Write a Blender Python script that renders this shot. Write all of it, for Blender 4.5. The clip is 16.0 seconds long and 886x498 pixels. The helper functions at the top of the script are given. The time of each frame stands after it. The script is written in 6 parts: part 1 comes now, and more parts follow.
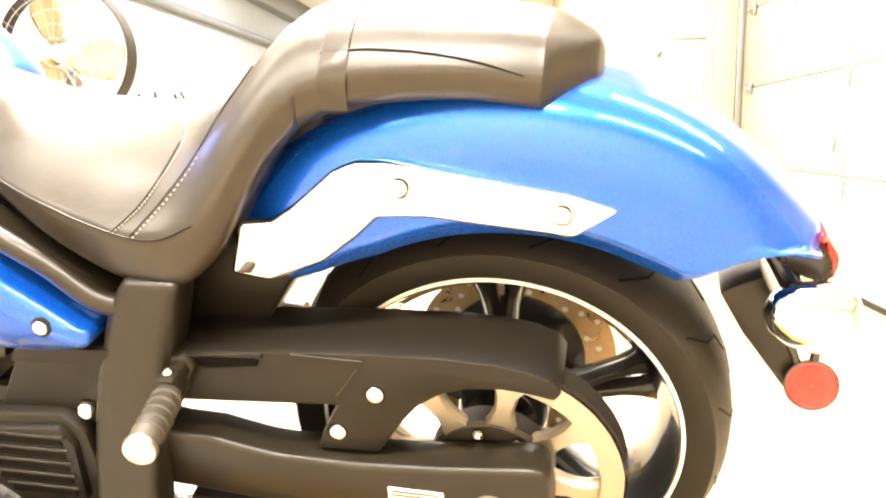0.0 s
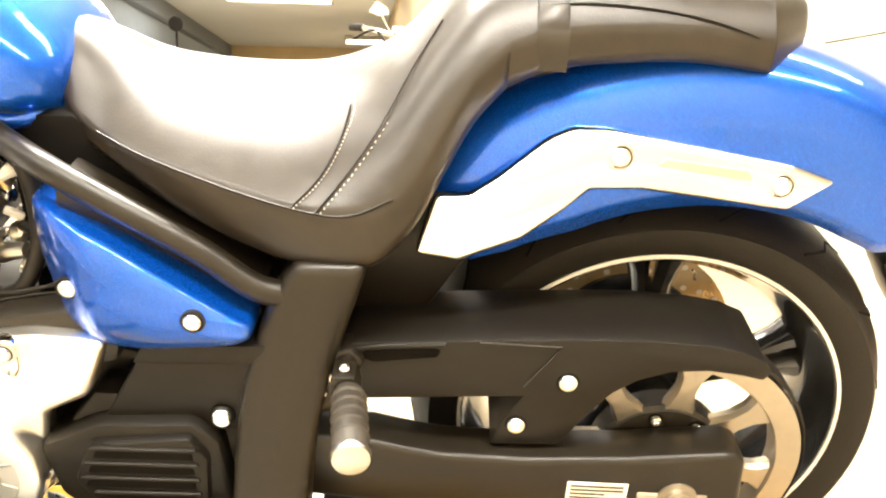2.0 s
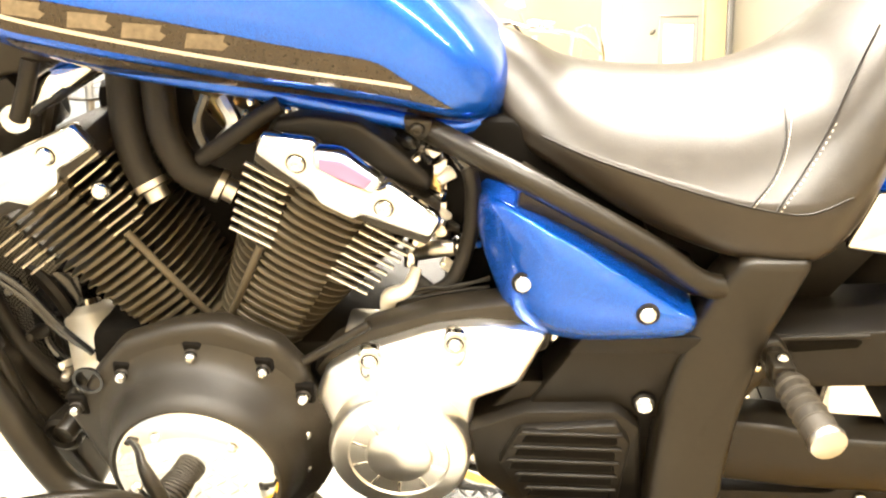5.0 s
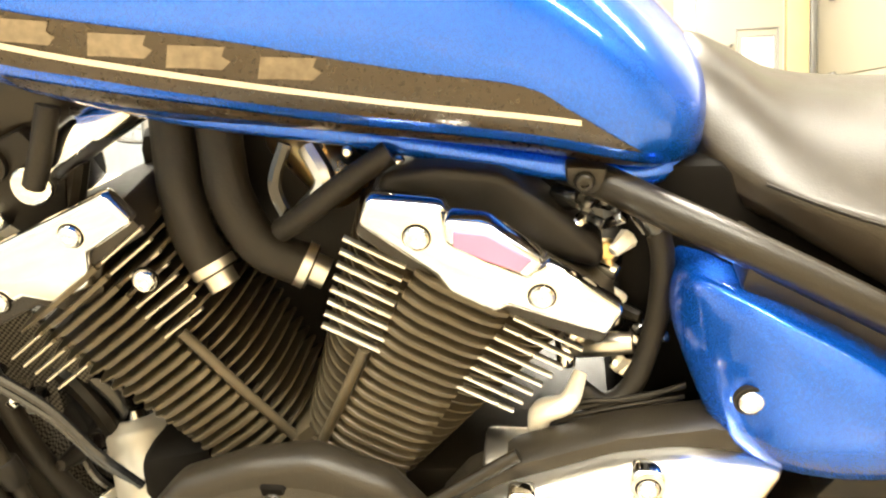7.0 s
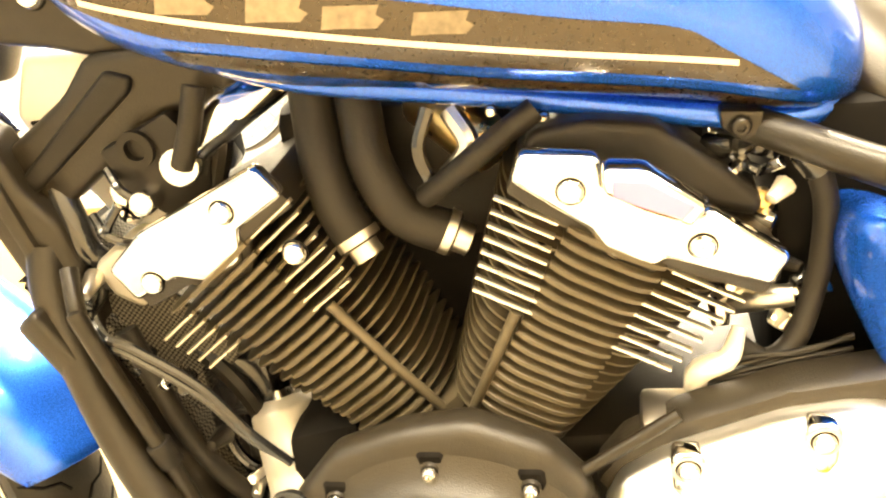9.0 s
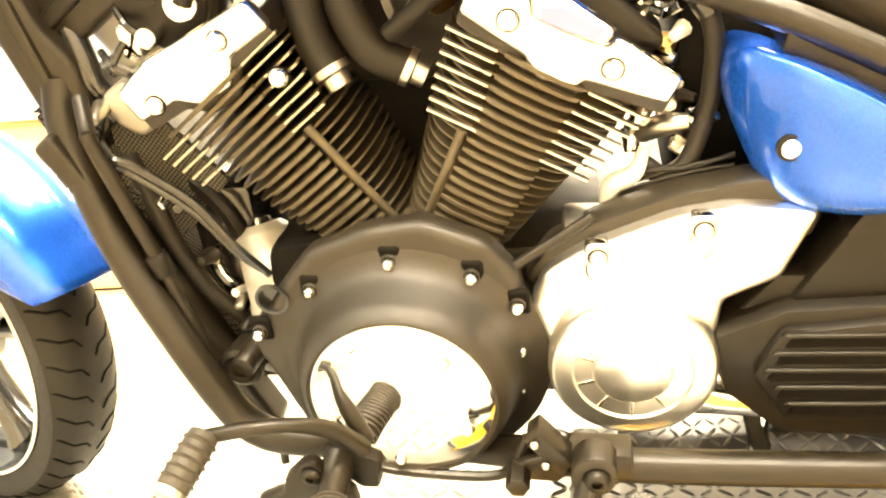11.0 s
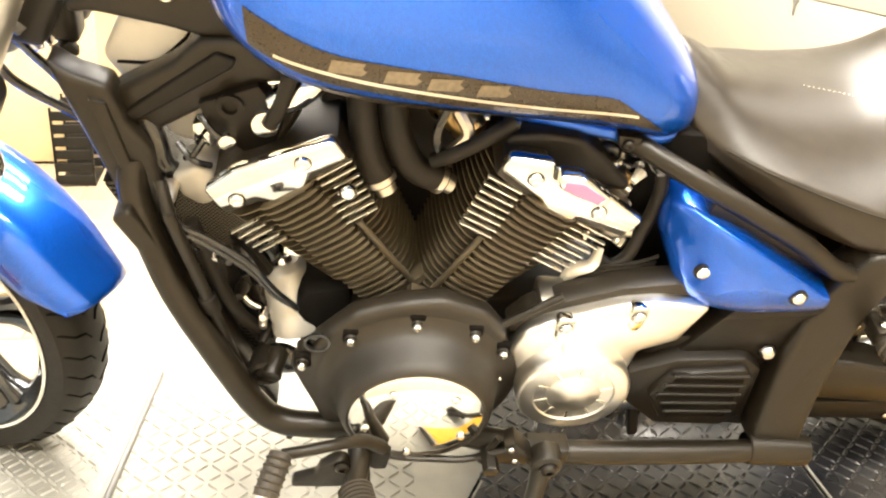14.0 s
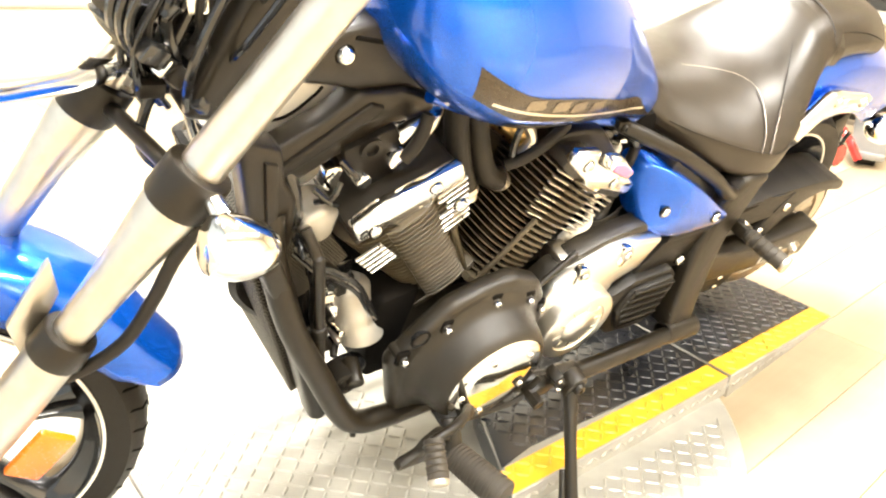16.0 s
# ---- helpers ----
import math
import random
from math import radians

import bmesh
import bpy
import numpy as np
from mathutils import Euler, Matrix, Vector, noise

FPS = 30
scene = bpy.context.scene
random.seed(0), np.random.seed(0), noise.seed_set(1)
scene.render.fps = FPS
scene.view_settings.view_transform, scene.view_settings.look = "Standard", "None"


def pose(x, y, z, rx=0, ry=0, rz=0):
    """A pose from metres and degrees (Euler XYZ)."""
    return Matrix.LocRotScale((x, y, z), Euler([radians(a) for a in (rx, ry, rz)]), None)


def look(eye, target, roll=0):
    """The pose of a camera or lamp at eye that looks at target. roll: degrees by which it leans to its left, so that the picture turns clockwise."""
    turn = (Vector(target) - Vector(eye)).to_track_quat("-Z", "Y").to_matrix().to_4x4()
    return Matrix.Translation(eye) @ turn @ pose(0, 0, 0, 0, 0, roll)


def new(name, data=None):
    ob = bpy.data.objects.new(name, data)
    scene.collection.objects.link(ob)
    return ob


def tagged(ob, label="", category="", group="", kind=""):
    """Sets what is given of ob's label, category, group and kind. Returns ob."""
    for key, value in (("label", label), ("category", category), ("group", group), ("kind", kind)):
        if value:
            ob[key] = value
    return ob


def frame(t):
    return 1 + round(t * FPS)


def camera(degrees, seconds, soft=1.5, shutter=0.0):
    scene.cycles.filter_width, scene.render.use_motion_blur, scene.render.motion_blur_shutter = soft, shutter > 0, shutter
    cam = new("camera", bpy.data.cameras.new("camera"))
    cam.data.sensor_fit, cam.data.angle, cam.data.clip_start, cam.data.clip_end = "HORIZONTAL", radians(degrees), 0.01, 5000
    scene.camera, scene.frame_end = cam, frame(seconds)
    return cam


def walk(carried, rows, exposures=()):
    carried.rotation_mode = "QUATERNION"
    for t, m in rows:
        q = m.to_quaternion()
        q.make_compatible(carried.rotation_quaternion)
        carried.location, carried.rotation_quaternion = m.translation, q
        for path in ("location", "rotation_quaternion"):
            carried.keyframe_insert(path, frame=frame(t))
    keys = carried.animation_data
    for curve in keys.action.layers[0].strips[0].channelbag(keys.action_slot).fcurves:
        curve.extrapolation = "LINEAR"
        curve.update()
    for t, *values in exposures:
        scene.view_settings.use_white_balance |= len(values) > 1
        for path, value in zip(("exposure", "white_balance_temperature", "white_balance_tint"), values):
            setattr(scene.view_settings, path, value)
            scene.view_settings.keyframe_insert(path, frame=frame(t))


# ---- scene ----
# ---- camera ----
cam = camera(54.0, 16.0, soft=2.2)
PATH = [
    (0, (0.1517, -1.3082, 0.6571), (-0.1359, 0.1514, 0.4652), 0.31),
    (0.5, (0.0353, -1.2875, 0.6296), (-0.1683, 0.1831, 0.4155), -0.09),
    (1, (-0.0889, -1.2738, 0.6235), (-0.1976, 0.2058, 0.4027), -0.03),
    (1.5, (-0.1739, -1.2654, 0.6169), (-0.2674, 0.2157, 0.3985), 0.10),
    (2, (-0.2537, -1.2646, 0.6276), (-0.2517, 0.2211, 0.4210), 0.92),
    (2.5, (-0.3622, -1.2871, 0.6332), (-0.2592, 0.1986, 0.4539), 1.87),
    (3, (-0.4532, -1.3079, 0.6329), (-0.3407, 0.1747, 0.4351), 2.62),
    (3.5, (-0.5293, -1.3126, 0.6347), (-0.4423, 0.1727, 0.4440), 2.54),
    (4, (-0.5877, -1.3132, 0.6352), (-0.5464, 0.1729, 0.4357), 1.97),
    (4.5, (-0.6286, -1.3231, 0.6389), (-0.6565, 0.1587, 0.4080), 0.71),
    (4.7, (-0.6438, -1.3284, 0.6368), (-0.6974, 0.1537, 0.4124), 0.42),
    (6.8, (-0.7236, -1.1686, 0.6798), (-0.9277, 0.2999, 0.4521), -2.23),
    (7, (-0.7712, -1.0479, 0.6576), (-0.9557, 0.4300, 0.4795), -2.23),
    (7.5, (-0.7988, -1.0241, 0.6523), (-1.0204, 0.4371, 0.3956), -4.43),
    (8, (-0.8206, -1.0305, 0.6544), (-1.1305, 0.4147, 0.3989), -6.04),
    (8.2, (-0.8307, -1.0323, 0.6534), (-1.1533, 0.4127, 0.4128), -6.46),
    (10.3, (-0.8272, -1.1894, 0.5613), (-1.1248, 0.2777, 0.4658), -4.28),
    (10.5, (-0.8174, -1.2146, 0.5535), (-1.1136, 0.2521, 0.4487), -4.35),
    (11, (-0.8037, -1.2118, 0.5253), (-1.0570, 0.2450, 0.2733), -4.05),
    (11.5, (-0.8303, -1.2240, 0.4940), (-1.0051, 0.2443, 0.2418), -1.83),
    (12, (-0.8084, -1.2835, 0.5267), (-0.9425, 0.1858, 0.2561), -0.62),
    (12.5, (-0.7661, -1.4965, 0.6445), (-0.9448, -0.0400, 0.3335), -1.43),
    (13, (-0.8914, -1.4466, 0.6823), (-0.9020, 0.0121, 0.3328), -2.41),
    (13.5, (-0.9843, -1.4189, 0.7734), (-0.9117, 0.0057, 0.3095), 0.46),
    (14, (-1.0993, -1.4153, 0.9181), (-0.9323, -0.0425, 0.3373), 3.41),
    (14.5, (-1.3079, -1.4356, 0.9475), (-0.8779, -0.1408, 0.3242), -1.73),
    (15, (-1.4764, -1.3654, 0.9498), (-0.8924, -0.1325, 0.3262), -1.16),
    (15.5, (-1.6764, -1.2605, 0.9770), (-0.9161, -0.1399, 0.3318), 0.76),
    (16, (-1.8653, -1.2782, 1.0152), (-0.9900, -0.2270, 0.3998), 4.31),
]
walk(cam, [(t, look(eye, target, roll)) for t, eye, target, roll in PATH],
     exposures=[(0.0, 0.95, 7250, 13), (0.5, 0.52, 7100, 13), (1.5, 0.42, 6950, 10), (2.5, 0.28, 6900, 10), (4.0, 0.45, 7000, 10), (4.7, 0.5, 7100, 10), (6.8, 0.38, 7050, 7), (7.0, 0.42, 7200, 6), (7.5, 0.86, 8600, 8), (8.2, 1.0, 9300, 8),
                (10.5, 1.06, 8900, 8), (11.5, 1.04, 8900, 8), (12.5, 0.22, 7100, 10), (13.5, 0.0, 6950, 10), (14.0, 0.1, 6900, 10), (15.0, 0.38, 6950, 10), (15.5, 0.48, 6750, 10), (16.0, 0.44, 6600, 10)])

# ---- world and light ----
world = bpy.data.worlds.new("world")
scene.world = world
world.use_nodes = True
bg = world.node_tree.nodes["Background"]
bg.inputs[0].default_value = (0.95, 0.95, 1.0, 1)
bg.inputs[1].default_value = 0.2
ROOM = pose(0, 0, 0, 0, 0, 6.0)


def area_lamp(name, x, y, z, sx, sy, watts, color=(1.0, 0.965, 0.90)):
    d = bpy.data.lights.new(name, "AREA")
    d.shape, d.size, d.size_y, d.energy, d.color = "RECTANGLE", sx, sy, watts, color
    ob = new(name, d)
    ob.matrix_basis = ROOM @ pose(x, y, z)
    return ob


# strip lights under the ceiling: x, y in the room's own axes
CEIL = 3.5
LAMPS = [(-3.3, -2.2), (-0.5, -2.2), (2.3, -2.2), (-3.3, 0.0), (-3.3, 2.0), (-0.5, 2.0), (-0.5, 0.3), (-0.5, 1.2), (2.3, 0.2), (-3.3, 5.5), (-0.8, 5.5), (-2.0, 9.0)]
WATTS = [120, 250, 70, 70, 30, 70, 310, 240, 40, 100, 90, 160]
for (lx, ly), watts in zip(LAMPS, WATTS):
    area_lamp("strip_lamp", lx, ly, CEIL - 0.125, 2.3, 0.34, watts)
FAR_LAMPS = [(-2.0, 12.0), (-2.0, 18.5), (0.6, 28.0)]
for lx, ly in FAR_LAMPS:
    area_lamp("strip_lamp", lx, ly, CEIL - 0.125, 2.3, 1.6, 300)


# ---- materials ----
def material(name, base, rough=0.5, metal=0.0, vary=0.12, scale=30.0, bump=0.0, bscale=200.0, coat=0.0, spec=0.5, rvary=0.1, color2=None, big=4.0):
    m = bpy.data.materials.new(name)
    m.use_nodes = True
    nt = m.node_tree
    p = nt.nodes["Principled BSDF"]
    tc = nt.nodes.new("ShaderNodeTexCoord")
    n1 = nt.nodes.new("ShaderNodeTexNoise")
    n1.inputs["Scale"].default_value, n1.inputs["Detail"].default_value = scale, 6
    n2 = nt.nodes.new("ShaderNodeTexNoise")
    n2.inputs["Scale"].default_value, n2.inputs["Detail"].default_value = big, 4
    add = nt.nodes.new("ShaderNodeMath")
    add.operation = "ADD"
    half = nt.nodes.new("ShaderNodeMath")
    half.operation = "MULTIPLY"
    half.inputs[1].default_value = 0.5
    ramp = nt.nodes.new("ShaderNodeValToRGB")
    c2 = color2 or tuple(min(1, c * (1 + vary)) for c in base)
    ramp.color_ramp.elements[0].position, ramp.color_ramp.elements[1].position = 0.3, 0.7
    ramp.color_ramp.elements[0].color = (*[c * (1 - vary) for c in base], 1)
    ramp.color_ramp.elements[1].color = (*c2, 1)
    lk = nt.links.new
    lk(tc.outputs["Object"], n1.inputs["Vector"])
    lk(tc.outputs["Object"], n2.inputs["Vector"])
    lk(n1.outputs["Fac"], add.inputs[0])
    lk(n2.outputs["Fac"], add.inputs[1])
    lk(add.outputs[0], half.inputs[0])
    lk(half.outputs[0], ramp.inputs[0])
    lk(ramp.outputs[0], p.inputs["Base Color"])
    rr = nt.nodes.new("ShaderNodeMapRange")
    rr.inputs[3].default_value, rr.inputs[4].default_value = max(0.0, rough - rvary), min(1.0, rough + rvary)
    lk(n1.outputs["Fac"], rr.inputs[0])
    lk(rr.outputs[0], p.inputs["Roughness"])
    p.inputs["Metallic"].default_value = metal
    p.inputs["Specular IOR Level"].default_value = spec
    p.inputs["Coat Weight"].default_value = coat
    p.inputs["Coat Roughness"].default_value = 0.03
    if bump:
        nb = nt.nodes.new("ShaderNodeTexNoise")
        nb.inputs["Scale"].default_value, nb.inputs["Detail"].default_value = bscale, 3
        bp = nt.nodes.new("ShaderNodeBump")
        bp.inputs["Strength"].default_value, bp.inputs["Distance"].default_value = bump, 0.002
        lk(tc.outputs["Object"], nb.inputs["Vector"])
        lk(nb.outputs["Fac"], bp.inputs["Height"])
        lk(bp.outputs[0], p.inputs["Normal"])
    return m


BLUE = material("blue_metallic_paint", (0.0, 0.096, 0.60), 0.27, 0.66, 0.10, 1400, coat=1.0, rvary=0.04, spec=0.3)
CHROME = material("chrome", (0.92, 0.905, 0.87), 0.06, 1.0, 0.03, 12, rvary=0.04)
SATIN = material("satin_aluminium", (0.66, 0.62, 0.55), 0.32, 1.0, 0.1, 60, rvary=0.08)
BLACK = material("satin_black_metal", (0.012, 0.0092, 0.0055), 0.34, 0.0, 0.25, 120, 0.15, 600, spec=0.38)
CASE = material("black_crinkle_case", (0.014, 0.0108, 0.0064), 0.40, 0.0, 0.25, 150, 0.3, 700, spec=0.52)
GLOSS = material("gloss_black", (0.012, 0.012, 0.012), 0.16, 0.0, 0.2, 40, coat=0.5, rvary=0.05)
PLASTIC = material("black_plastic", (0.008, 0.0064, 0.0044), 0.42, 0.0, 0.2, 200, 0.15, 900, spec=0.28)
RUBBER = material("tyre_rubber", (0.011, 0.0088, 0.006), 0.56, 0.0, 0.3, 60, 0.25, 300, spec=0.34)
LEATHER = material("black_vinyl_seat", (0.019, 0.0142, 0.0090), 0.33, 0.0, 0.30, 60, 0.0, 900, spec=0.48, rvary=0.08)
FIN = material("black_fin", (0.078, 0.063, 0.040), 0.38, 0.2, 0.2, 80)
FINEDGE = material("machined_fin_edge", (0.80, 0.76, 0.68), 0.3, 1.0, 0.08, 100)
WHITE = material("white_stripe", (0.82, 0.80, 0.74), 0.35, 0.0, 0.04, 60)
BRONZE = material("brake_disc_steel", (0.50, 0.37, 0.20), 0.3, 1.0, 0.1, 80)
DECAL = material("dark_bronze_decal", (0.030, 0.020, 0.010), 0.28, 0.2, 0.2, 300, coat=0.35, rvary=0.04)
DECALGREY = material("grey_decal", (0.16, 0.13, 0.09), 0.4, 0.3, 0.5, 160)
LINE = material("silver_line", (0.72, 0.66, 0.55), 0.35, 0.5, 0.05, 50)
RED = material("red_reflector", (0.50, 0.012, 0.010), 0.2, 0.0, 0.15, 300, coat=0.6)
AMBER = material("amber_reflector", (0.90, 0.20, 0.004), 0.25, 0.0, 0.1, 200, coat=0.5)
# pink reflection on the badge, put into the base colour
PINK = material("pink_badge_reflection", (0.62, 0.20, 0.38), 0.40, 0.0, 0.12, 20, coat=0.15)
YELLOW = material("yellow_paint", (0.70, 0.35, 0.012), 0.45, 0.0, 0.22, 40, 0.1, 300, color2=(0.78, 0.42, 0.03), big=9.0)
PLATE_DARK = material("black_plate", (0.009, 0.0095, 0.012), 0.30, 0.0, 0.3, 14, 0.1, 200, spec=0.65)
BRUSHED = material("brushed_bright_alloy", (0.90, 0.885, 0.84), 0.31, 1.0, 0.05, 30, rvary=0.06)
PLATE_LIGHT = material("bright_tread_plate", (0.36, 0.35, 0.31), 0.44, 0.45, 0.22, 16, 0.1, 200, big=3.0)
WOOD = material("pale_wood_floor", (0.50, 0.40, 0.27), 0.42, 0.0, 0.2, 6, 0.05, 80, big=1.0)
WALL = material("white_wall_paint", (0.72, 0.70, 0.63), 0.8, 0.0, 0.03, 3, 0.05, 150, big=0.6)
TANWALL = material("tan_wall_paint", (0.55, 0.43, 0.25), 0.7, 0.0, 0.06, 3, 0.05, 120, big=0.5)
CREAMWALL = material("cream_wall_paint", (0.70, 0.62, 0.48), 0.7, 0.0, 0.05, 3, 0.05, 120, big=0.5)
BLOCKWALL = material("grey_block_wall", (0.30, 0.36, 0.43), 0.8, 0.0, 0.10, 6, 0.1, 60, big=1.0)
CEILING = material("ceiling_paint", (0.66, 0.70, 0.73), 0.85, 0.0, 0.03, 3, big=0.5)
BEAM = material("blue_grey_steel_paint", (0.15, 0.18, 0.22), 0.55, 0.0, 0.12, 8, 0.05, 90)
DIFFUSER = material("lit_white_diffuser", (0.85, 0.85, 0.82), 0.6, 0.0, 0.02, 4)
dp = DIFFUSER.node_tree.nodes["Principled BSDF"]
dp.inputs["Emission Color"].default_value = (1.0, 0.97, 0.92, 1)
dp.inputs["Emission Strength"].default_value = 2.6
TAN = material("tan_wood_trim", (0.62, 0.47, 0.26), 0.5, 0.0, 0.12, 10)
DOORWHITE = material("white_door_enamel", (0.42, 0.40, 0.335), 0.45, 0.0, 0.03, 4, big=0.8)
PULLEY = material("satin_pulley_alloy", (0.46, 0.41, 0.33), 0.38, 0.9, 0.1, 60)
GREY = material("grey_metal", (0.30, 0.30, 0.30), 0.4, 0.8, 0.12, 40)
CAST = material("cast_alloy", (0.46, 0.44, 0.39), 0.44, 0.5, 0.1, 60)
PEG = material("worn_peg_rubber", (0.040, 0.033, 0.024), 0.6, 0.0, 0.3, 80, 0.2, 300)
BRASS = material("brass_fitting", (0.62, 0.44, 0.20), 0.3, 1.0, 0.1, 60)
# near-black: shade of recesses and gaps put into colour; small dark parts too
VOID = material("black_and_recess_shade", (0.005, 0.0042, 0.0034), 0.7, 0.0, 0.2, 60, spec=0.08)


def hide_grain(mat, scale, strength):
    """Fine pebbled hide with soft creases, as relief and in the gloss."""
    nt = mat.node_tree
    p = nt.nodes["Principled BSDF"]
    tc = nt.nodes.new("ShaderNodeTexCoord")
    v = nt.nodes.new("ShaderNodeTexVoronoi")
    v.inputs["Scale"].default_value = scale
    n = nt.nodes.new("ShaderNodeTexNoise")
    n.inputs["Scale"].default_value, n.inputs["Detail"].default_value, n.inputs["Distortion"].default_value = 26.0, 5, 1.2
    b1, b2 = nt.nodes.new("ShaderNodeBump"), nt.nodes.new("ShaderNodeBump")
    b1.inputs["Strength"].default_value, b1.inputs["Distance"].default_value = strength, 0.0012
    b2.inputs["Strength"].default_value, b2.inputs["Distance"].default_value = 0.07, 0.0030
    for a, b in ((tc.outputs["Object"], v.inputs["Vector"]), (tc.outputs["Object"], n.inputs["Vector"]), (v.outputs["Distance"], b1.inputs["Height"]),
                 (n.outputs["Fac"], b2.inputs["Height"]), (b2.outputs[0], b1.inputs["Normal"]), (b1.outputs[0], p.inputs["Normal"])):
        nt.links.new(a, b)


hide_grain(LEATHER, 620.0, 0.09)
MESH = material("radiator_core", (0.05, 0.045, 0.035), 0.7, 0.0, 0.2, 60, spec=0.2)
nt = MESH.node_tree
checker = nt.nodes.new("ShaderNodeTexChecker")
checker.inputs["Scale"].default_value = 330
checker.inputs["Color1"].default_value = (0.012, 0.010, 0.008, 1)
checker.inputs["Color2"].default_value = (0.13, 0.12, 0.10, 1)
coord = nt.nodes.new("ShaderNodeTexCoord")
nt.links.new(coord.outputs["Object"], checker.inputs["Vector"])
nt.links.new(checker.outputs["Color"], nt.nodes["Principled BSDF"].inputs["Base Color"])


# ---- mesh helpers ----
def link_mesh(name, bm, mat, parent=None, label="", angle=38):
    me = bpy.data.meshes.new(name)
    bmesh.ops.recalc_face_normals(bm, faces=bm.faces)
    for f in bm.faces:
        f.smooth = True
    bm.to_mesh(me)
    bm.free()
    me.set_sharp_from_angle(angle=radians(angle))
    me.materials.append(mat)
    ob = new(name, me)
    ob.parent = parent
    if label:
        tagged(ob, label)
    return ob


def part(name, bm, mat, parent, label="", angle=38):
    return link_mesh(name, bm, mat, parent, label, angle)


def thing(name, label, category, group="", kind="", m=None):
    ob = new(name)
    ob.empty_display_size = 0.1
    if m is not None:
        ob.matrix_basis = m
    return tagged(ob, label, category, group, kind)


def spline(pts, n):
    """n points along a smooth curve through pts."""
    pts = [np.array(p, float) for p in pts]
    seg = len(pts) - 1
    ext = [2 * pts[0] - pts[1]] + pts + [2 * pts[-1] - pts[-2]]
    out = []
    for k in range(n):
        s = k / (n - 1) * seg
        i = min(int(s), seg - 1)
        u = s - i
        a, b, c, d = ext[i:i + 4]
        out.append(0.5 * (2 * b + (c - a) * u + (2 * a - 5 * b + 4 * c - d) * u * u + (3 * b - a - 3 * c + d) * u ** 3))
    return out


def add_grid(bm, rows, closed=False, cap=False):
    """Quads over a grid of points; closed: each row is a ring."""
    vs = [[bm.verts.new(tuple(p)) for p in r] for r in rows]
    n = len(rows[0])
    for a, b in zip(vs, vs[1:]):
        for i in range(n if closed else n - 1):
            j = (i + 1) % n
            bm.faces.new((a[i], a[j], b[j], b[i]))
    if cap:
        bm.faces.new(vs[0])
        bm.faces.new(vs[-1][::-1])
    return vs


def grid(rows, closed=False, cap=False):
    bm = bmesh.new()
    add_grid(bm, rows, closed, cap)
    return bm


def frame_of(d):
    d = np.array(d, float)
    d /= np.linalg.norm(d)
    a = np.cross(d, (0, 0, 1) if abs(d[2]) < 0.9 else (1, 0, 0))
    a /= np.linalg.norm(a)
    return d, a, np.cross(d, a)


def add_tube(bm, pts, r, seg=12, n=0, cap=True):
    """A round tube along pts; r: a radius or one for each point."""
    if n:
        if isinstance(r, (list, tuple)):
            r = [float(np.interp(k / (n - 1) * (len(r) - 1), range(len(r)), r)) for k in range(n)]
        pts = spline(pts, n)
    pts = [np.array(p, float) for p in pts]
    rs = r if isinstance(r, (list, tuple)) else [r] * len(pts)
    rows = []
    _, a, b = frame_of(pts[1] - pts[0])
    for i, p in enumerate(pts):
        d = pts[min(i + 1, len(pts) - 1)] - pts[max(i - 1, 0)]
        d = d / np.linalg.norm(d)
        a = a - d * (a @ d)
        a /= np.linalg.norm(a)
        b = np.cross(d, a)
        rows.append([p + rs[i] * (math.cos(2 * math.pi * k / seg) * a + math.sin(2 * math.pi * k / seg) * b) for k in range(seg)])
    add_grid(bm, rows, True, cap)
    return bm


def tube(pts, r, seg=12, n=0, cap=True):
    return add_tube(bmesh.new(), pts, r, seg, n, cap)


def rod(p, q, r, r2=None, seg=16, bev=0.0):
    p, q = np.array(p, float), np.array(q, float)
    d = (q - p) / np.linalg.norm(q - p)
    r2 = r if r2 is None else r2
    if bev:
        return tube([p, p + d * bev * 0.3, p + d * bev, q - d * bev, q - d * bev * 0.3, q], [r - bev, r - bev * 0.3, r, r2, r2 - bev * 0.3, r2 - bev], seg)
    return tube([p, q], [r, r2], seg)


def lathe(profile, centre, axis=(0, 1, 0), seg=48, closed=False, arc=None):
    """profile: (distance along the axis, radius)."""
    d, a, b = frame_of(axis)
    c = np.array(centre, float)
    bm = bmesh.new()
    rows = []
    for k in range(seg):
        th = 2 * math.pi * k / seg
        u = math.cos(th) * a + math.sin(th) * b
        rows.append([c + d * s + u * r for s, r in profile])
    rows.append(rows[0])
    add_grid(bm, rows, closed)
    bmesh.ops.remove_doubles(bm, verts=bm.verts, dist=1e-6)
    return bm


def slab(outline, y0, y1, bev=0.004, seg=2):
    """A plate with an outline of (x, z), from y0 to y1, its edges rounded."""
    bm = bmesh.new()
    vs = [bm.verts.new((x, y0, z)) for x, z in outline]
    f = bm.faces.new(vs)
    r = bmesh.ops.extrude_face_region(bm, geom=[f])
    bmesh.ops.translate(bm, verts=[v for v in r["geom"] if isinstance(v, bmesh.types.BMVert)], vec=(0, y1 - y0, 0))
    bmesh.ops.recalc_face_normals(bm, faces=bm.faces)
    if bev:
        bmesh.ops.bevel(bm, geom=list(bm.edges), offset=bev, segments=seg, affect="EDGES", profile=0.5)
    return bm


def smooth_outline(pts, n):
    """A closed smooth outline of n points through pts."""
    m = len(pts)
    p = spline([pts[(i - 2) % m] for i in range(m + 5)], (m + 4) * 8 + 1)
    p = p[16:16 + 8 * m]
    return [tuple(p[int(k * len(p) / n)]) for k in range(n)]


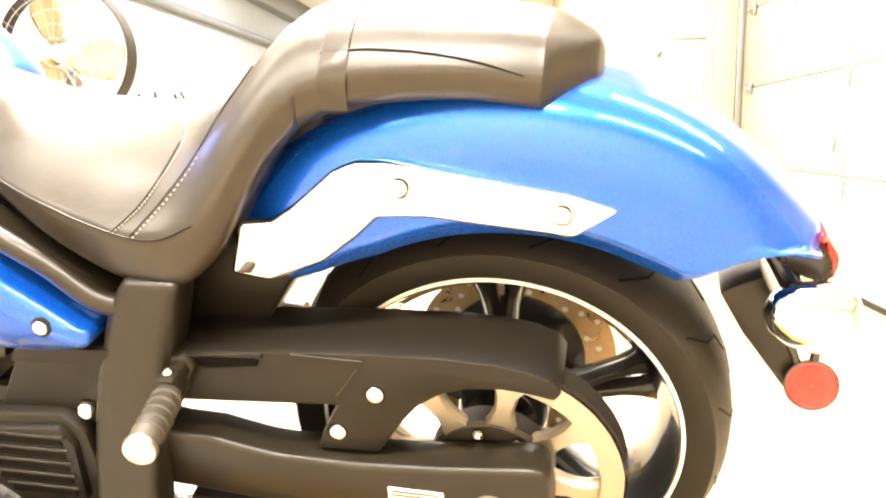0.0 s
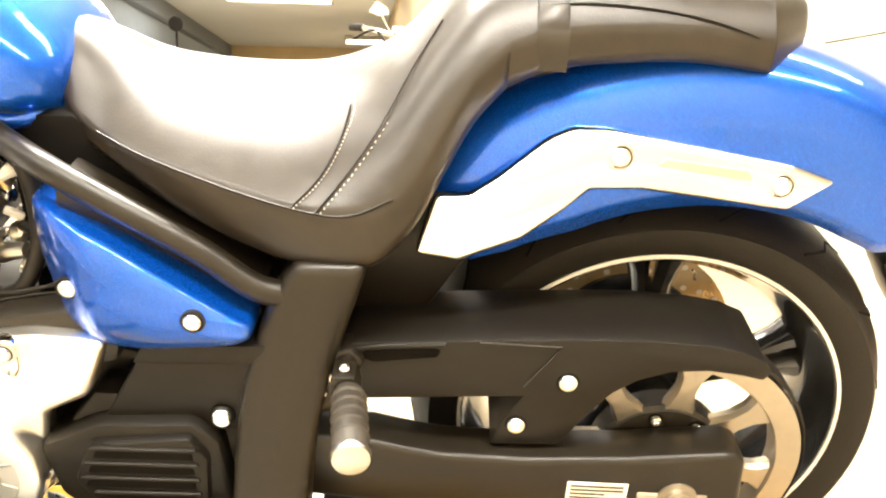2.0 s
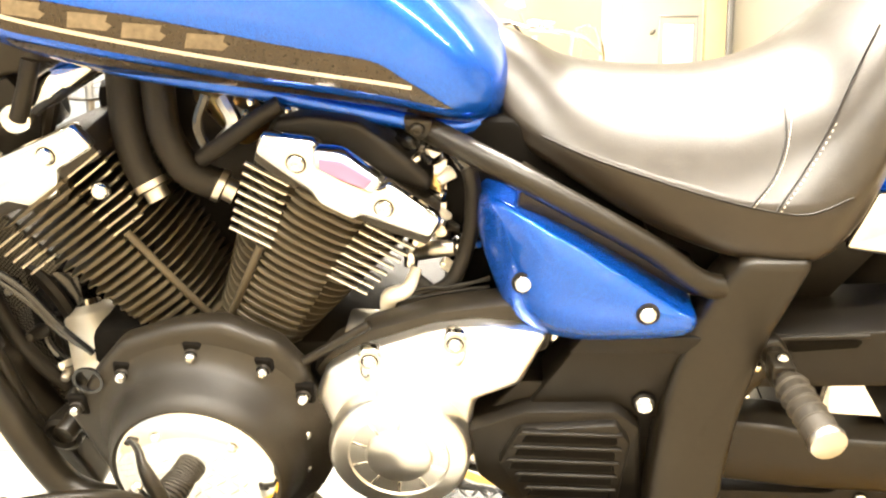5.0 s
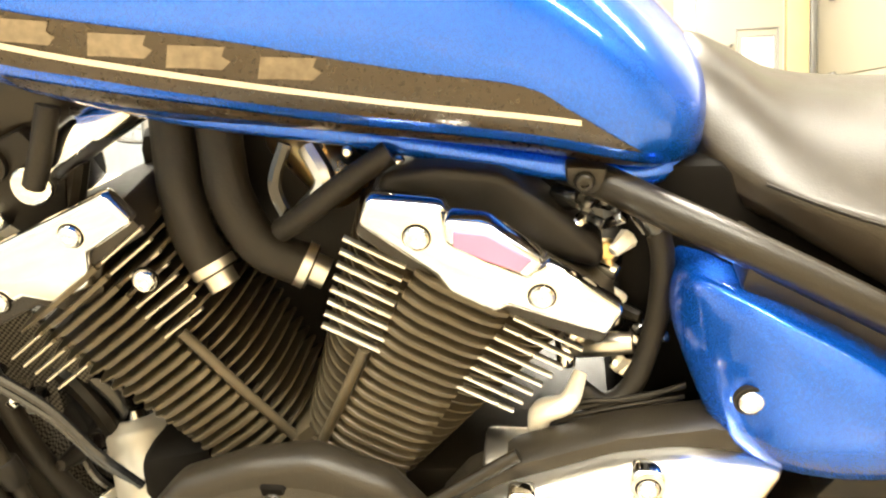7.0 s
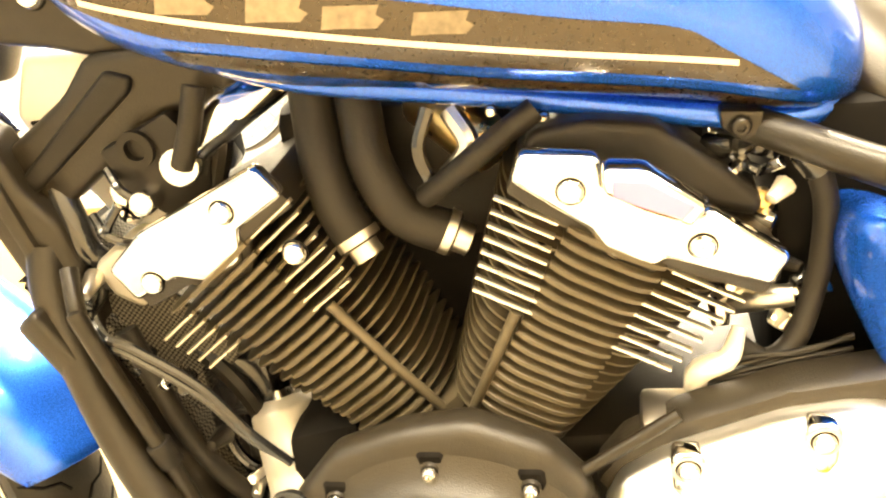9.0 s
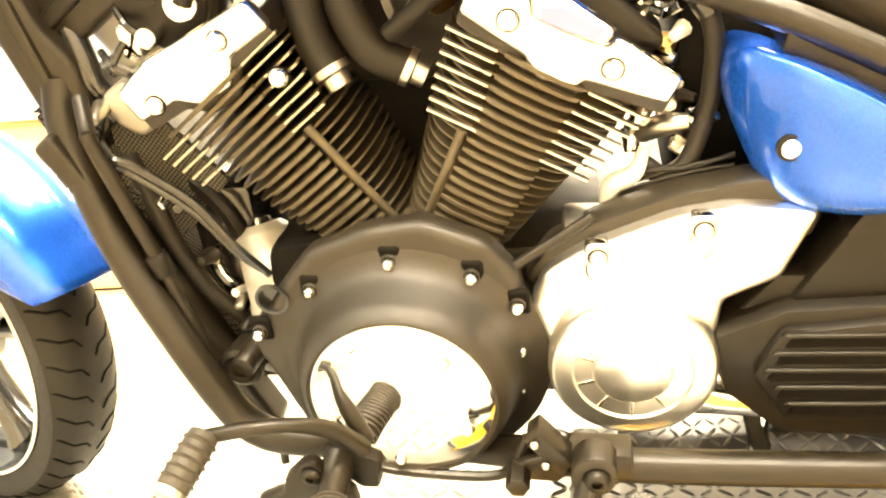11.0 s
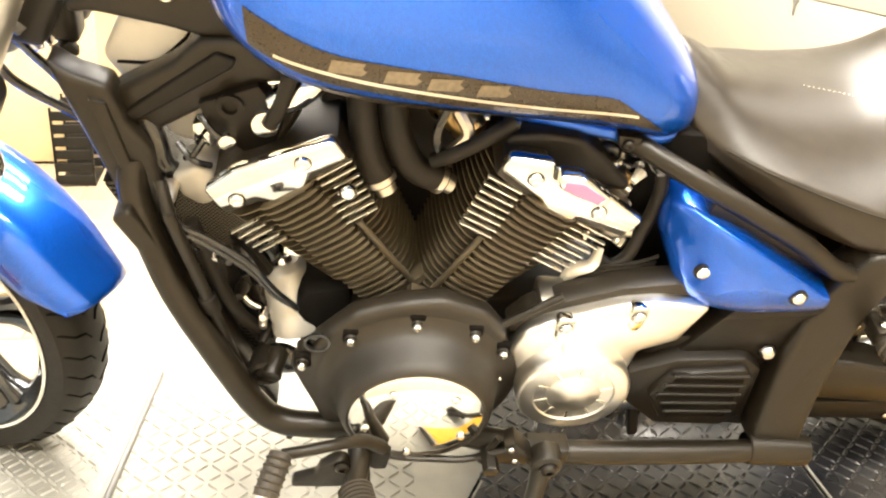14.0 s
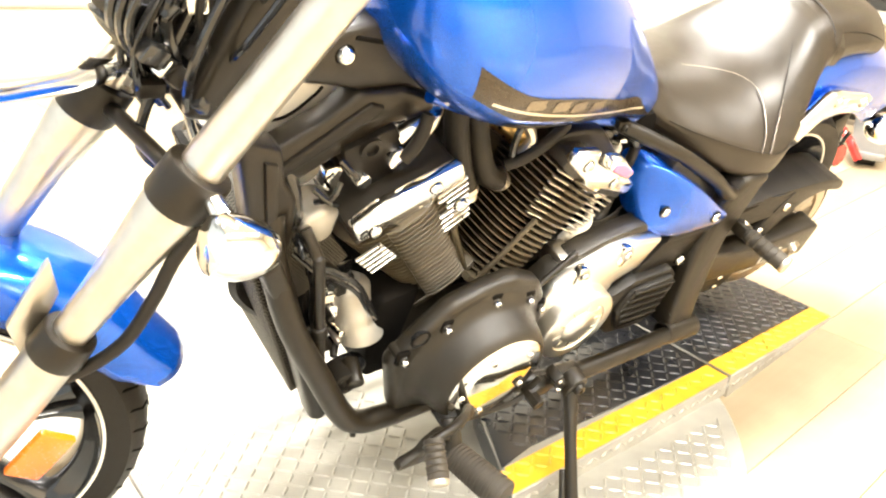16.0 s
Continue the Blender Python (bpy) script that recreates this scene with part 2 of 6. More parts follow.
def box(x0, x1, y0, y1, z0, z1, bev=0.004, seg=2):
    bm = bmesh.new()
    bmesh.ops.create_cube(bm, size=1)
    for v in bm.verts:
        v.co = Vector((x0 if v.co.x < 0 else x1, y0 if v.co.y < 0 else y1, z0 if v.co.z < 0 else z1))
    if bev:
        bmesh.ops.bevel(bm, geom=list(bm.edges), offset=bev, segments=seg, affect="EDGES", profile=0.5)
    return bm


def bolt(name, parent, p, d=(0, -1, 0), r=0.011, h=0.008, mat=None, label=""):
    """A domed hexagon-socket bolt head with a washer, standing on p along d."""
    d = np.array(d, float)
    part("washer", lathe([(0, r * 1.16), (h * 0.12, r * 1.15), (h * 0.13, r * 0.95)], p, d, 20), VOID, parent)
    ob = part(name, lathe([(0, r * 1.03), (h * 0.45, r), (h * 0.8, r * 0.90), (h, r * 0.70), (h, r * 0.45), (h * 0.4, r * 0.42), (h * 0.4, 0.0005)], p, d, 24), mat or CHROME, parent, label)
    return ob


# ---- setting ----
def setting(name, bm, mat, label, category, angle=38, parent=None):
    return tagged(link_mesh(name, bm, mat, parent, "", angle), label, category, "", "structure")


FLOOR_Z, DISC_Z, DECK_Z = -0.052, -0.040, 0.004


def in_room(ob):
    ob.matrix_basis = ROOM
    return ob


floor = in_room(setting("floor", box(-6, 6.2, -4.0, 32, -0.30, FLOOR_Z - 0.012, 0), WOOD, "pale wooden plank floor of the showroom", "floor"))


def wall(name, x0, x1, y0, y1, mat=None, label="white painted showroom wall", z1=CEIL):
    return in_room(setting(name, box(x0, x1, y0, y1, FLOOR_Z - 0.02, z1, 0), mat or WALL, label, "wall"))


EAST_X, NORTH_Y, EDGE_X, DOOR_Y0 = 1.5, 4.9, 0.62, 1.75
wall("wall_south", -6, 6.2, -4.0, -3.85, CREAMWALL, "cream painted showroom wall")
wall("wall_west", -5.15, -5.0, -3.85, 32, BLOCKWALL, "pale grey painted block wall")
wall("wall_far", -5.0, 1.0, 31.85, 32, TANWALL, "tan painted far wall")
wall("wall_corner", EDGE_X, EDGE_X + 0.16, NORTH_Y + 0.152, 31.85, TANWALL, "tan side wall of the deep hall")
wall("wall_north", EDGE_X, EAST_X + 0.15, NORTH_Y, NORTH_Y + 0.15)
wall("wall_jamb", EAST_X + 0.002, EAST_X + 0.15, DOOR_Y0 - 0.15, DOOR_Y0)
wall("wall_return", EAST_X + 0.15, 6.2, DOOR_Y0 - 0.15, DOOR_Y0)
wall("wall_lintel", EAST_X + 0.002, EAST_X + 0.15, DOOR_Y0, NORTH_Y, z1=CEIL - 2.7).matrix_basis = ROOM @ pose(0, 0, 2.7)
wall("wall_east", 6.05, 6.2, -3.85, DOOR_Y0 - 0.15, CREAMWALL, "cream painted showroom wall")
in_room(setting("ceiling", box(-5.15, 6.2, -4.0, 32, CEIL, CEIL + 0.1, 0), CEILING, "white painted ceiling with strip lights", "ceiling"))


def lozenges(inside, x0, x1, y0, y1, z, pitch, length, h, lift=None):
    """Raised tread bars, crossing in turn, where inside(x, y) holds; one mesh."""
    verts, faces = [], []
    nx, ny = int((x1 - x0) / pitch), int((y1 - y0) / pitch)
    for i in range(nx + 1):
        for j in range(ny + 1):
            x, y = x0 + i * pitch, y0 + j * pitch
            if not inside(x, y):
                continue
            a = radians(45 if (i + j) % 2 else -45)
            u, v = np.array((math.cos(a), math.sin(a))), np.array((-math.sin(a), math.cos(a)))
            zz = z if lift is None else lift(x, y)
            n = len(verts)
            c = np.array((x, y))
            for k, (du, dv) in enumerate(((length, 0), (length * 0.45, 0.0048), (-length * 0.45, 0.0048), (-length, 0), (-length * 0.45, -0.0048), (length * 0.45, -0.0048))):
                p = c + u * du * 0.5 + v * dv
                verts.append((p[0], p[1], zz - 0.001))
            for du in (0.55, -0.55):
                p = c + u * length * du * 0.5
                verts.append((p[0], p[1], zz + h))
            t1, t2 = n + 6, n + 7
            faces += [(n, n + 1, t1), (n + 1, n + 2, t2, t1), (n + 2, n + 3, t2), (n + 3, n + 4, t2), (n + 4, n + 5, t1, t2), (n + 5, n, t1)]
    me = bpy.data.meshes.new("tread")
    me.from_pydata(verts, [], faces)
    return me


def tread_on(parent, me, mat, label):
    me.materials.append(mat)
    ob = new("tread", me)
    ob.parent = parent
    return tagged(ob, label, "", "", "stuff")


# turntable disc on the floor
DC, DR = (-0.95, 0.0), 0.762
disc = setting("turntable", lathe([(FLOOR_Z - 0.01, DR), (DISC_Z - 0.004, DR), (DISC_Z, DR - 0.004), (DISC_Z, 0.0005)], (DC[0], DC[1], 0), (0, 0, 1), 128), PLATE_LIGHT, "round bright tread-plate turntable flush on the floor", "turntable")
HINGE_X, FAR_Y = -1.49, 0.10


def on_disc(x, y):
    return (x - DC[0]) ** 2 + (y - DC[1]) ** 2 < (DR - 0.02) ** 2 and y < FAR_Y and not (-0.96 < x < -0.28 and y > -0.45) and abs(x - HINGE_X) > 0.015


tread_on(disc, lozenges(on_disc, -1.75, -0.15, -0.78, 0.12, DISC_Z, 0.0255, 0.0330, 0.0024), PLATE_LIGHT, "raised lozenge tread of the bright plate")
# front leaf under the front wheel, joined by a hinge rod
leaf = setting("front_leaf", box(-2.6, HINGE_X - 0.004, -0.50, FAR_Y, FLOOR_Z - 0.01, DISC_Z + 0.001, 0.002), PLATE_LIGHT, "bright tread-plate leaf under the front wheel", "platform")
tread_on(leaf, lozenges(lambda x, y: x < HINGE_X - 0.02, -2.55, HINGE_X, -0.48, 0.09, DISC_Z + 0.001, 0.0255, 0.0330, 0.0024), PLATE_LIGHT, "raised lozenge tread of the leaf")
tagged(link_mesh("hinge_rod", rod((HINGE_X, -0.52, DISC_Z + 0.005), (HINGE_X + 0.02, FAR_Y + 0.07, DISC_Z + 0.005), 0.0055), GREY), "long grey steel hinge rod between the tread plates", "rod")

# raised black deck with a yellow edge, on the turntable
DX1, DY1 = -0.292, 0.10


def prism(name, pts, z0, z1, mat, label, category, bev=0.002):
    """A flat slab on the plan pts, its top at z1 or z1(x, y)."""
    bm = bmesh.new()
    f = bm.faces.new([bm.verts.new((x, y, z0)) for x, y in pts])
    r = bmesh.ops.extrude_face_region(bm, geom=[f])
    for v in r["geom"]:
        if isinstance(v, bmesh.types.BMVert):
            v.co.z = z1(v.co.x, v.co.y) if callable(z1) else z1
    bmesh.ops.recalc_face_normals(bm, faces=bm.faces)
    if bev:
        bmesh.ops.bevel(bm, geom=list(bm.edges), offset=bev, segments=1, affect="EDGES")
    return setting(name, bm, mat, label, category)


EDGE = 0.062
deck = prism("deck", [(-0.85, -0.20), (-0.97, -0.442), (DX1, -0.416), (DX1, DY1), (-0.85, DY1)], DISC_Z - 0.002, DECK_Z, PLATE_LIGHT, "raised deck with black tread plate and yellow edge", "platform")
part("black_top", box(-0.845, DX1 - 0.004, -0.356, DY1 - 0.004, DECK_Z - 0.001, DECK_Z + 0.0022, 0.0008, 1), PLATE_DARK, deck, "black painted tread plate")
bmx = bmesh.new()
bmx.faces.new([bmx.verts.new(p) for p in ((-0.965, -0.440, DECK_Z + 0.0022), (DX1 - 0.003, -0.414, DECK_Z + 0.0022), (DX1 - 0.003, -0.357, DECK_Z + 0.0022), (-0.930, -0.378, DECK_Z + 0.0022))])
part("yellow_edge", bmx, YELLOW, deck, "yellow painted safety edge")
bmx = bmesh.new()
bmx.faces.new([bmx.verts.new(p) for p in ((-0.846, -0.21, DECK_Z + 0.0021), (-0.935, -0.376, DECK_Z + 0.0021), (-0.844, -0.357, DECK_Z + 0.0021))])
part("black_corner", bmx, PLATE_DARK, deck)
tread_on(deck, lozenges(lambda x, y: y > -0.348 and x < DX1 - 0.02, -0.86, DX1, -0.34, DY1, DECK_Z + 0.0022, 0.0235, 0.0310, 0.0026), PLATE_DARK, "raised black lozenge tread")
tread_on(deck, lozenges(lambda x, y: -0.428 + (x + 0.965) * 0.039 < y < -0.366 and x < DX1 - 0.02, -0.94, DX1, -0.434, -0.35, DECK_Z + 0.0022, 0.0235, 0.0310, 0.0024), YELLOW, "raised yellow lozenge tread")
# black sheet added over the front face for the motorcycle's shadow there
bmx = bmesh.new()
bmx.faces.new([bmx.verts.new(p) for p in ((-0.8535, -0.2000, DISC_Z), (-0.9735, -0.4420, DISC_Z), (-0.9735, -0.4420, DECK_Z + 0.0015), (-0.8535, -0.2000, DECK_Z + 0.0015))])
part("front_face_shade", bmx, PLATE_DARK, deck, "dark sheet over the front face, shade put into its colour")
# strip added in the open gap, its shade put into the colour
part("joint_shade_strip", box(DX1 - 0.0005, -0.2835, -0.410, DY1, DISC_Z, DECK_Z - 0.004, 0), VOID, deck, "near-black strip for the shade in the deck and ramp joint")

# ramp behind it, falling to the floor
RX1 = 0.30


def ramp_z(x, y):
    k = (x + 0.288) / (RX1 + 0.288)
    return DECK_Z + 0.001 - k * (DECK_Z - FLOOR_Z - 0.004)


def ramp_y(x):
    return -0.416 + (x + 0.288) / (RX1 + 0.288) * 0.075


ramp = prism("ramp", [(-0.284, ramp_y(-0.284)), (RX1, ramp_y(RX1)), (RX1, 0.16), (-0.284, 0.16)], FLOOR_Z - 0.01, ramp_z, PLATE_LIGHT, "ramp with black tread plate and yellow edge", "platform")
bmx = bmesh.new()
bmx.faces.new([bmx.verts.new((x, y, ramp_z(x, y) + 0.0022)) for x, y in ((-0.283, ramp_y(-0.283) + EDGE), (RX1 - 0.002, ramp_y(RX1) + EDGE), (RX1 - 0.002, 0.158), (-0.283, 0.158))])
part("black_top", bmx, PLATE_DARK, ramp, "black painted tread plate")
bmx = bmesh.new()
bmx.faces.new([bmx.verts.new((x, y, ramp_z(x, y) + 0.0022)) for x, y in ((-0.283, ramp_y(-0.283) + 0.002), (RX1 - 0.002, ramp_y(RX1) + 0.002), (RX1 - 0.002, ramp_y(RX1) + EDGE), (-0.283, ramp_y(-0.283) + EDGE))])
part("yellow_edge", bmx, YELLOW, ramp, "yellow painted safety edge")
tread_on(ramp, lozenges(lambda x, y: y > ramp_y(x) + EDGE + 0.005 and x > -0.27, -0.28, RX1, -0.34, 0.15, 0, 0.0235, 0.0310, 0.0026, lambda x, y: ramp_z(x, y) + 0.0022), PLATE_DARK, "raised black lozenge tread")
tread_on(ramp, lozenges(lambda x, y: ramp_y(x) + 0.012 < y < ramp_y(x) + EDGE - 0.008 and x > -0.27, -0.28, RX1 - 0.01, -0.42, -0.25, 0, 0.0235, 0.0310, 0.0024, lambda x, y: ramp_z(x, y) + 0.0022), YELLOW, "raised yellow lozenge tread")


def side_tread(parent, x0, x1, line, z_top, z_low):
    """Raised bars on an upright side strip that follows y = line(x)."""
    verts, faces = [], []
    k = 0
    x = x0 + 0.015
    while x < x1:
        zc = (z_top(x) + z_low) / 2
        half = min(0.009, (z_top(x) - z_low) * 0.26)
        s = 1 if k % 2 else -1
        n = len(verts)
        y = line(x)
        for du, dv in ((1, 0), (0.3, 0.0035), (-1, 0), (-0.3, -0.0035)):
            verts.append((x + du * 0.010 + dv, y - 0.0005, zc + s * du * half - s * dv))
        verts.append((x, y - 0.0035, zc))
        faces += [(n, n + 1, n + 4), (n + 1, n + 2, n + 4), (n + 2, n + 3, n + 4), (n + 3, n, n + 4)]
        x += 0.021
        k += 1
    me = bpy.data.meshes.new("tread")
    me.from_pydata(verts, [], faces)
    tread_on(parent, me, PLATE_LIGHT, "raised lozenge tread of the side strip")


side_tread(deck, -0.965, DX1, lambda x: -0.442 + (x + 0.97) / (DX1 + 0.97) * 0.026, lambda x: DECK_Z, DISC_Z)
side_tread(ramp, -0.28, 0.25, ramp_y, lambda x: ramp_z(x, 0), FLOOR_Z)

# ---- the motorcycle ----
# Its own axes: x towards its tail, y towards its far side, z up; it leans on its side stand.
LEAN = 21.47
bike = thing("motorcycle", "blue and black cruiser motorcycle leaning on its side stand", "motorcycle", m=pose(0, 0, 0, 0, 2.0) @ pose(0, 0, 0, LEAN) @ pose(0, 0, 0.0112))


def wheel(name, centre, turn, tyre_r, half, rim_r, label):
    """A cast wheel with tyre, rim, stripe and five split spokes, about its own axle."""
    w = part(name, lathe([(-half * 0.9, rim_r + 0.003), (-half * 0.99, rim_r + (tyre_r - rim_r) * 0.35), (-half, rim_r + (tyre_r - rim_r) * 0.6), (-half * 0.86, tyre_r - 0.018), (-half * 0.6, tyre_r - 0.006),
                          (-half * 0.3, tyre_r - 0.001), (0, tyre_r), (half * 0.3, tyre_r - 0.001), (half * 0.6, tyre_r - 0.006), (half * 0.86, tyre_r - 0.018), (half, rim_r + (tyre_r - rim_r) * 0.6), (half * 0.9, rim_r + 0.003)], (0, 0, 0), seg=96), RUBBER, bike, label)
    w.matrix_basis = turn
    f = half * 0.86
    part("rim", lathe([(-f, rim_r + 0.006), (-f - 0.004, rim_r + 0.004), (-f - 0.004, rim_r - 0.004), (-f + 0.012, rim_r - 0.012), (-f * 0.62, rim_r - 0.026), (-f * 0.3, rim_r - 0.034), (f * 0.3, rim_r - 0.034),
                       (f * 0.62, rim_r - 0.026), (f - 0.012, rim_r - 0.012), (f + 0.004, rim_r - 0.004), (f, rim_r + 0.006)], (0, 0, 0), seg=96), GLOSS, w, "gloss black cast rim")
    part("rim_stripe", lathe([(-f - 0.0058, rim_r + 0.0028), (-f - 0.0058, rim_r - 0.0018), (-f - 0.002, rim_r - 0.0018), (-f - 0.002, rim_r + 0.0028)], (0, 0, 0), seg=96, closed=True), WHITE, w, "white pinstripe")
    part("hub", lathe([(-f * 0.7, 0.02), (-f * 0.7, 0.05), (-f * 0.5, 0.062), (f * 0.5, 0.062), (f * 0.7, 0.05), (f * 0.7, 0.02)], (0, 0, 0), seg=32), GLOSS, w)
    for k in range(5):
        bm = bmesh.new()
        a = 2 * math.pi * k / 5 + 0.35
        for off in (-0.13, 0.13):
            rows = []
            for r, wd, th in ((0.045, 0.020, 0.030), (0.09, 0.014, 0.024), ((0.09 + rim_r) / 2, 0.012, 0.020), (rim_r - 0.05, 0.015, 0.022), (rim_r - 0.025, 0.024, 0.028)):
                b = a + off * (r / rim_r)
                c = np.array((math.cos(b) * r, -0.01, math.sin(b) * r))
                t = np.array((-math.sin(b), 0, math.cos(b)))
                rows.append([c + t * wd * math.cos(q) + np.array((0, 1, 0)) * th * math.sin(q) for q in np.linspace(0, 2 * math.pi, 10, endpoint=False)])
            add_grid(bm, rows, True, True)
        part("spoke", bm, GLOSS, w)
    return w


rear_wheel = wheel("rear_wheel", None, pose(0, 0, 0.308), 0.303, 0.096, 0.238, "wide black rear tyre with white rim stripe")

# the front wheel stands turned to the far side
front_turn = Matrix.Translation((-1.765, 0.012, 0.168)) @ Matrix.Rotation(radians(-20.0), 4, "Z") @ Matrix.Rotation(radians(-9.0), 4, "X")
front_wheel = wheel("front_wheel", None, front_turn, 0.284, 0.058, 0.222, "black front tyre with block tread and white rim stripe")


# ---- tank ----
TANK = [(-1.300, 0.880, 0.950, 0.040, 0.915), (-1.288, 0.850, 0.985, 0.130, 0.905), (-1.250, 0.808, 1.000, 0.200, 0.880), (-1.190, 0.768, 1.010, 0.228, 0.855), (-1.100, 0.738, 1.010, 0.226, 0.832),
        (-1.000, 0.723, 0.995, 0.208, 0.812), (-0.900, 0.706, 0.950, 0.183, 0.792), (-0.800, 0.688, 0.877, 0.152, 0.757), (-0.730, 0.673, 0.814, 0.136, 0.730), (-0.695, 0.673, 0.778, 0.118, 0.718), (-0.676, 0.680, 0.756, 0.094, 0.714), (-0.664, 0.696, 0.738, 0.045, 0.716)]
TANK_FINE = spline(TANK, 61)


def tank_at(x):
    xs = [s[0] for s in TANK_FINE]
    return [float(np.interp(x, xs, [s[k] for s in TANK_FINE])) for k in range(1, 5)]


def tank_y(x, z, lift=0.0):
    """The near side of the tank at (x, z)."""
    zb, zt, w, zm = tank_at(x)
    h = zt - zm if z > zm else zm - zb
    q = min(0.999, abs(z - zm) / h)
    p = 2.1 if z > zm else 2.8
    return -(w * (1 - q ** p) ** (1 / p)) - lift


def tank_body():
    rows = []
    for x, zb, zt, w, zm in TANK_FINE:
        ring = []
        for k in range(40):
            th = 2 * math.pi * k / 40
            c, s = math.cos(th), math.sin(th)
            p = 2.1 if s > 0 else 2.8
            h = zt - zm if s > 0 else zm - zb
            ring.append((x, w * math.copysign(abs(c) ** (2 / p), c), zm + h * math.copysign(abs(s) ** (2 / p), s)))
        rows.append(ring)
    return grid(rows, True, True)


tank = part("fuel_tank", tank_body(), BLUE, bike, "metallic blue teardrop fuel tank", 60)


def tank_patch(name, top, bottom, mat, lift, n=40, m=6, label=""):
    """A decal between two lines of (x, z) on the near side of the tank."""
    a, b = spline(top, n), spline(bottom, n)
    rows = []
    for p, q in zip(a, b):
        rows.append([(x, tank_y(x, z, lift), z) for x, z in ((p * (1 - k / m) + q * k / m) for k in range(m + 1))])
    return part(name, grid(rows), mat, tank, label, 80)


tank_patch("side_panel", [(-1.230, 0.885), (-1.150, 0.850), (-1.080, 0.834), (-1.003, 0.818), (-0.886, 0.787), (-0.812, 0.768), (-0.778, 0.747), (-0.727, 0.711)], [(-1.226, 0.842), (-1.152, 0.811), (-1.097, 0.799), (-1.029, 0.782), (-0.961, 0.765), (-0.852, 0.741), (-0.790, 0.726), (-0.725, 0.709)], DECAL, 0.0008, label="dark bronze side decal")
tank_patch("lower_band", [(-1.155, 0.800), (-1.100, 0.790), (-1.032, 0.774), (-0.927, 0.747), (-0.815, 0.722), (-0.708, 0.693)], [(-1.150, 0.789), (-1.085, 0.773), (-1.020, 0.759), (-0.910, 0.732), (-0.802, 0.706), (-0.704, 0.687)], DECAL, 0.0008, label="dark lower stripe")
PIN = [(-1.200, 0.838), (-1.127, 0.819), (-1.059, 0.803), (-0.992, 0.787), (-0.888, 0.763), (-0.770, 0.737)]
tank_patch("pinstripe", [(x, z + 0.0022) for x, z in PIN], [(x, z - 0.0022) for x, z in PIN], LINE, 0.0016, m=1, label="thin silver pinstripe")
part("tank_seam_skirt", tube([(-1.20, -0.12, 0.776), (-1.10, -0.12, 0.742), (-0.95, -0.112, 0.716), (-0.80, -0.112, 0.690), (-0.73, -0.108, 0.680), (-0.700, -0.098, 0.684), (-0.682, -0.070, 0.690), (-0.676, 0.0, 0.696)], 0.010, 10, 40), BLUE, tank)


# ---- seat ----
SEAT = [  # x, low edge, seam, crown, half width, squareness
    (-0.690, 0.694, 0.735, 0.760, 0.050, 2.0), (-0.674, 0.666, 0.702, 0.762, 0.088, 2.0), (-0.640, 0.651, 0.680, 0.746, 0.116, 2.0), (-0.600, 0.636, 0.671, 0.724, 0.142, 2.0), (-0.540, 0.609, 0.661, 0.712, 0.168, 2.0), (-0.480, 0.588, 0.650, 0.710, 0.187, 2.0),
    (-0.424, 0.578, 0.643, 0.713, 0.206, 2.1), (-0.377, 0.577, 0.640, 0.726, 0.214, 2.3), (-0.335, 0.583, 0.645, 0.746, 0.212, 2.8), (-0.300, 0.617, 0.674, 0.782, 0.194, 3.2), (-0.272, 0.666, 0.720, 0.812, 0.168, 3.2),
    (-0.245, 0.712, 0.760, 0.836, 0.144, 3.0), (-0.215, 0.744, 0.786, 0.849, 0.126, 2.8)]
PILLION = [(-0.215, 0.744, 0.786, 0.849, 0.126, 2.8), (-0.170, 0.762, 0.800, 0.856, 0.116, 2.8), (-0.110, 0.770, 0.806, 0.857, 0.110, 2.8), (-0.040, 0.774, 0.808, 0.855, 0.106, 2.8), (0.010, 0.770, 0.803, 0.851, 0.102, 2.8), (0.044, 0.765, 0.797, 0.846, 0.098, 2.8), (0.052, 0.764, 0.797, 0.845, 0.094, 2.8), (0.076, 0.765, 0.796, 0.836, 0.064, 2.8), (0.100, 0.769, 0.795, 0.824, 0.032, 2.8), (0.107, 0.773, 0.793, 0.816, 0.018, 2.6), (0.111, 0.782, 0.792, 0.804, 0.006, 2.4)]


def cushion(sections, n):
    rows = []
    for x, zl, zs, zc, w, p in spline(sections, n):
        low = [(0.0, zl + 0.004), (0.55 * w, zl + 0.002), (0.90 * w, zl), (0.985 * w, zl + 0.010), (1.0 * w, (zl + zs) / 2), (0.998 * w, zs - 0.004)]
        top = [(f * w, zc - (zc - zs) * f ** p) for f in (0.985, 0.95, 0.90, 0.83, 0.74, 0.63, 0.50, 0.36, 0.18, 0.0)]
        fine = spline(low, 16) + top
        rows.append([(x, -a, b) for a, b in fine] + [(x, a, b) for a, b in fine[-2:0:-1]])
    return grid(rows, True, True)


part("rider_seat", cushion(SEAT, 60), LEATHER, bike, "black vinyl rider seat with stitched seams", 70)
part("seat_pan", slab([(-0.62, 0.690), (-0.58, 0.655), (-0.48, 0.595), (-0.40, 0.575), (-0.33, 0.59), (-0.26, 0.70), (-0.20, 0.80), (0.06, 0.80), (0.04, 0.76), (-0.20, 0.74), (-0.28, 0.56), (-0.45, 0.55), (-0.62, 0.64)], -0.075, 0.075, 0.006), PLASTIC, bike)
part("pillion_seat", cushion(PILLION, 40), LEATHER, bike, "black vinyl pillion pad", 70)

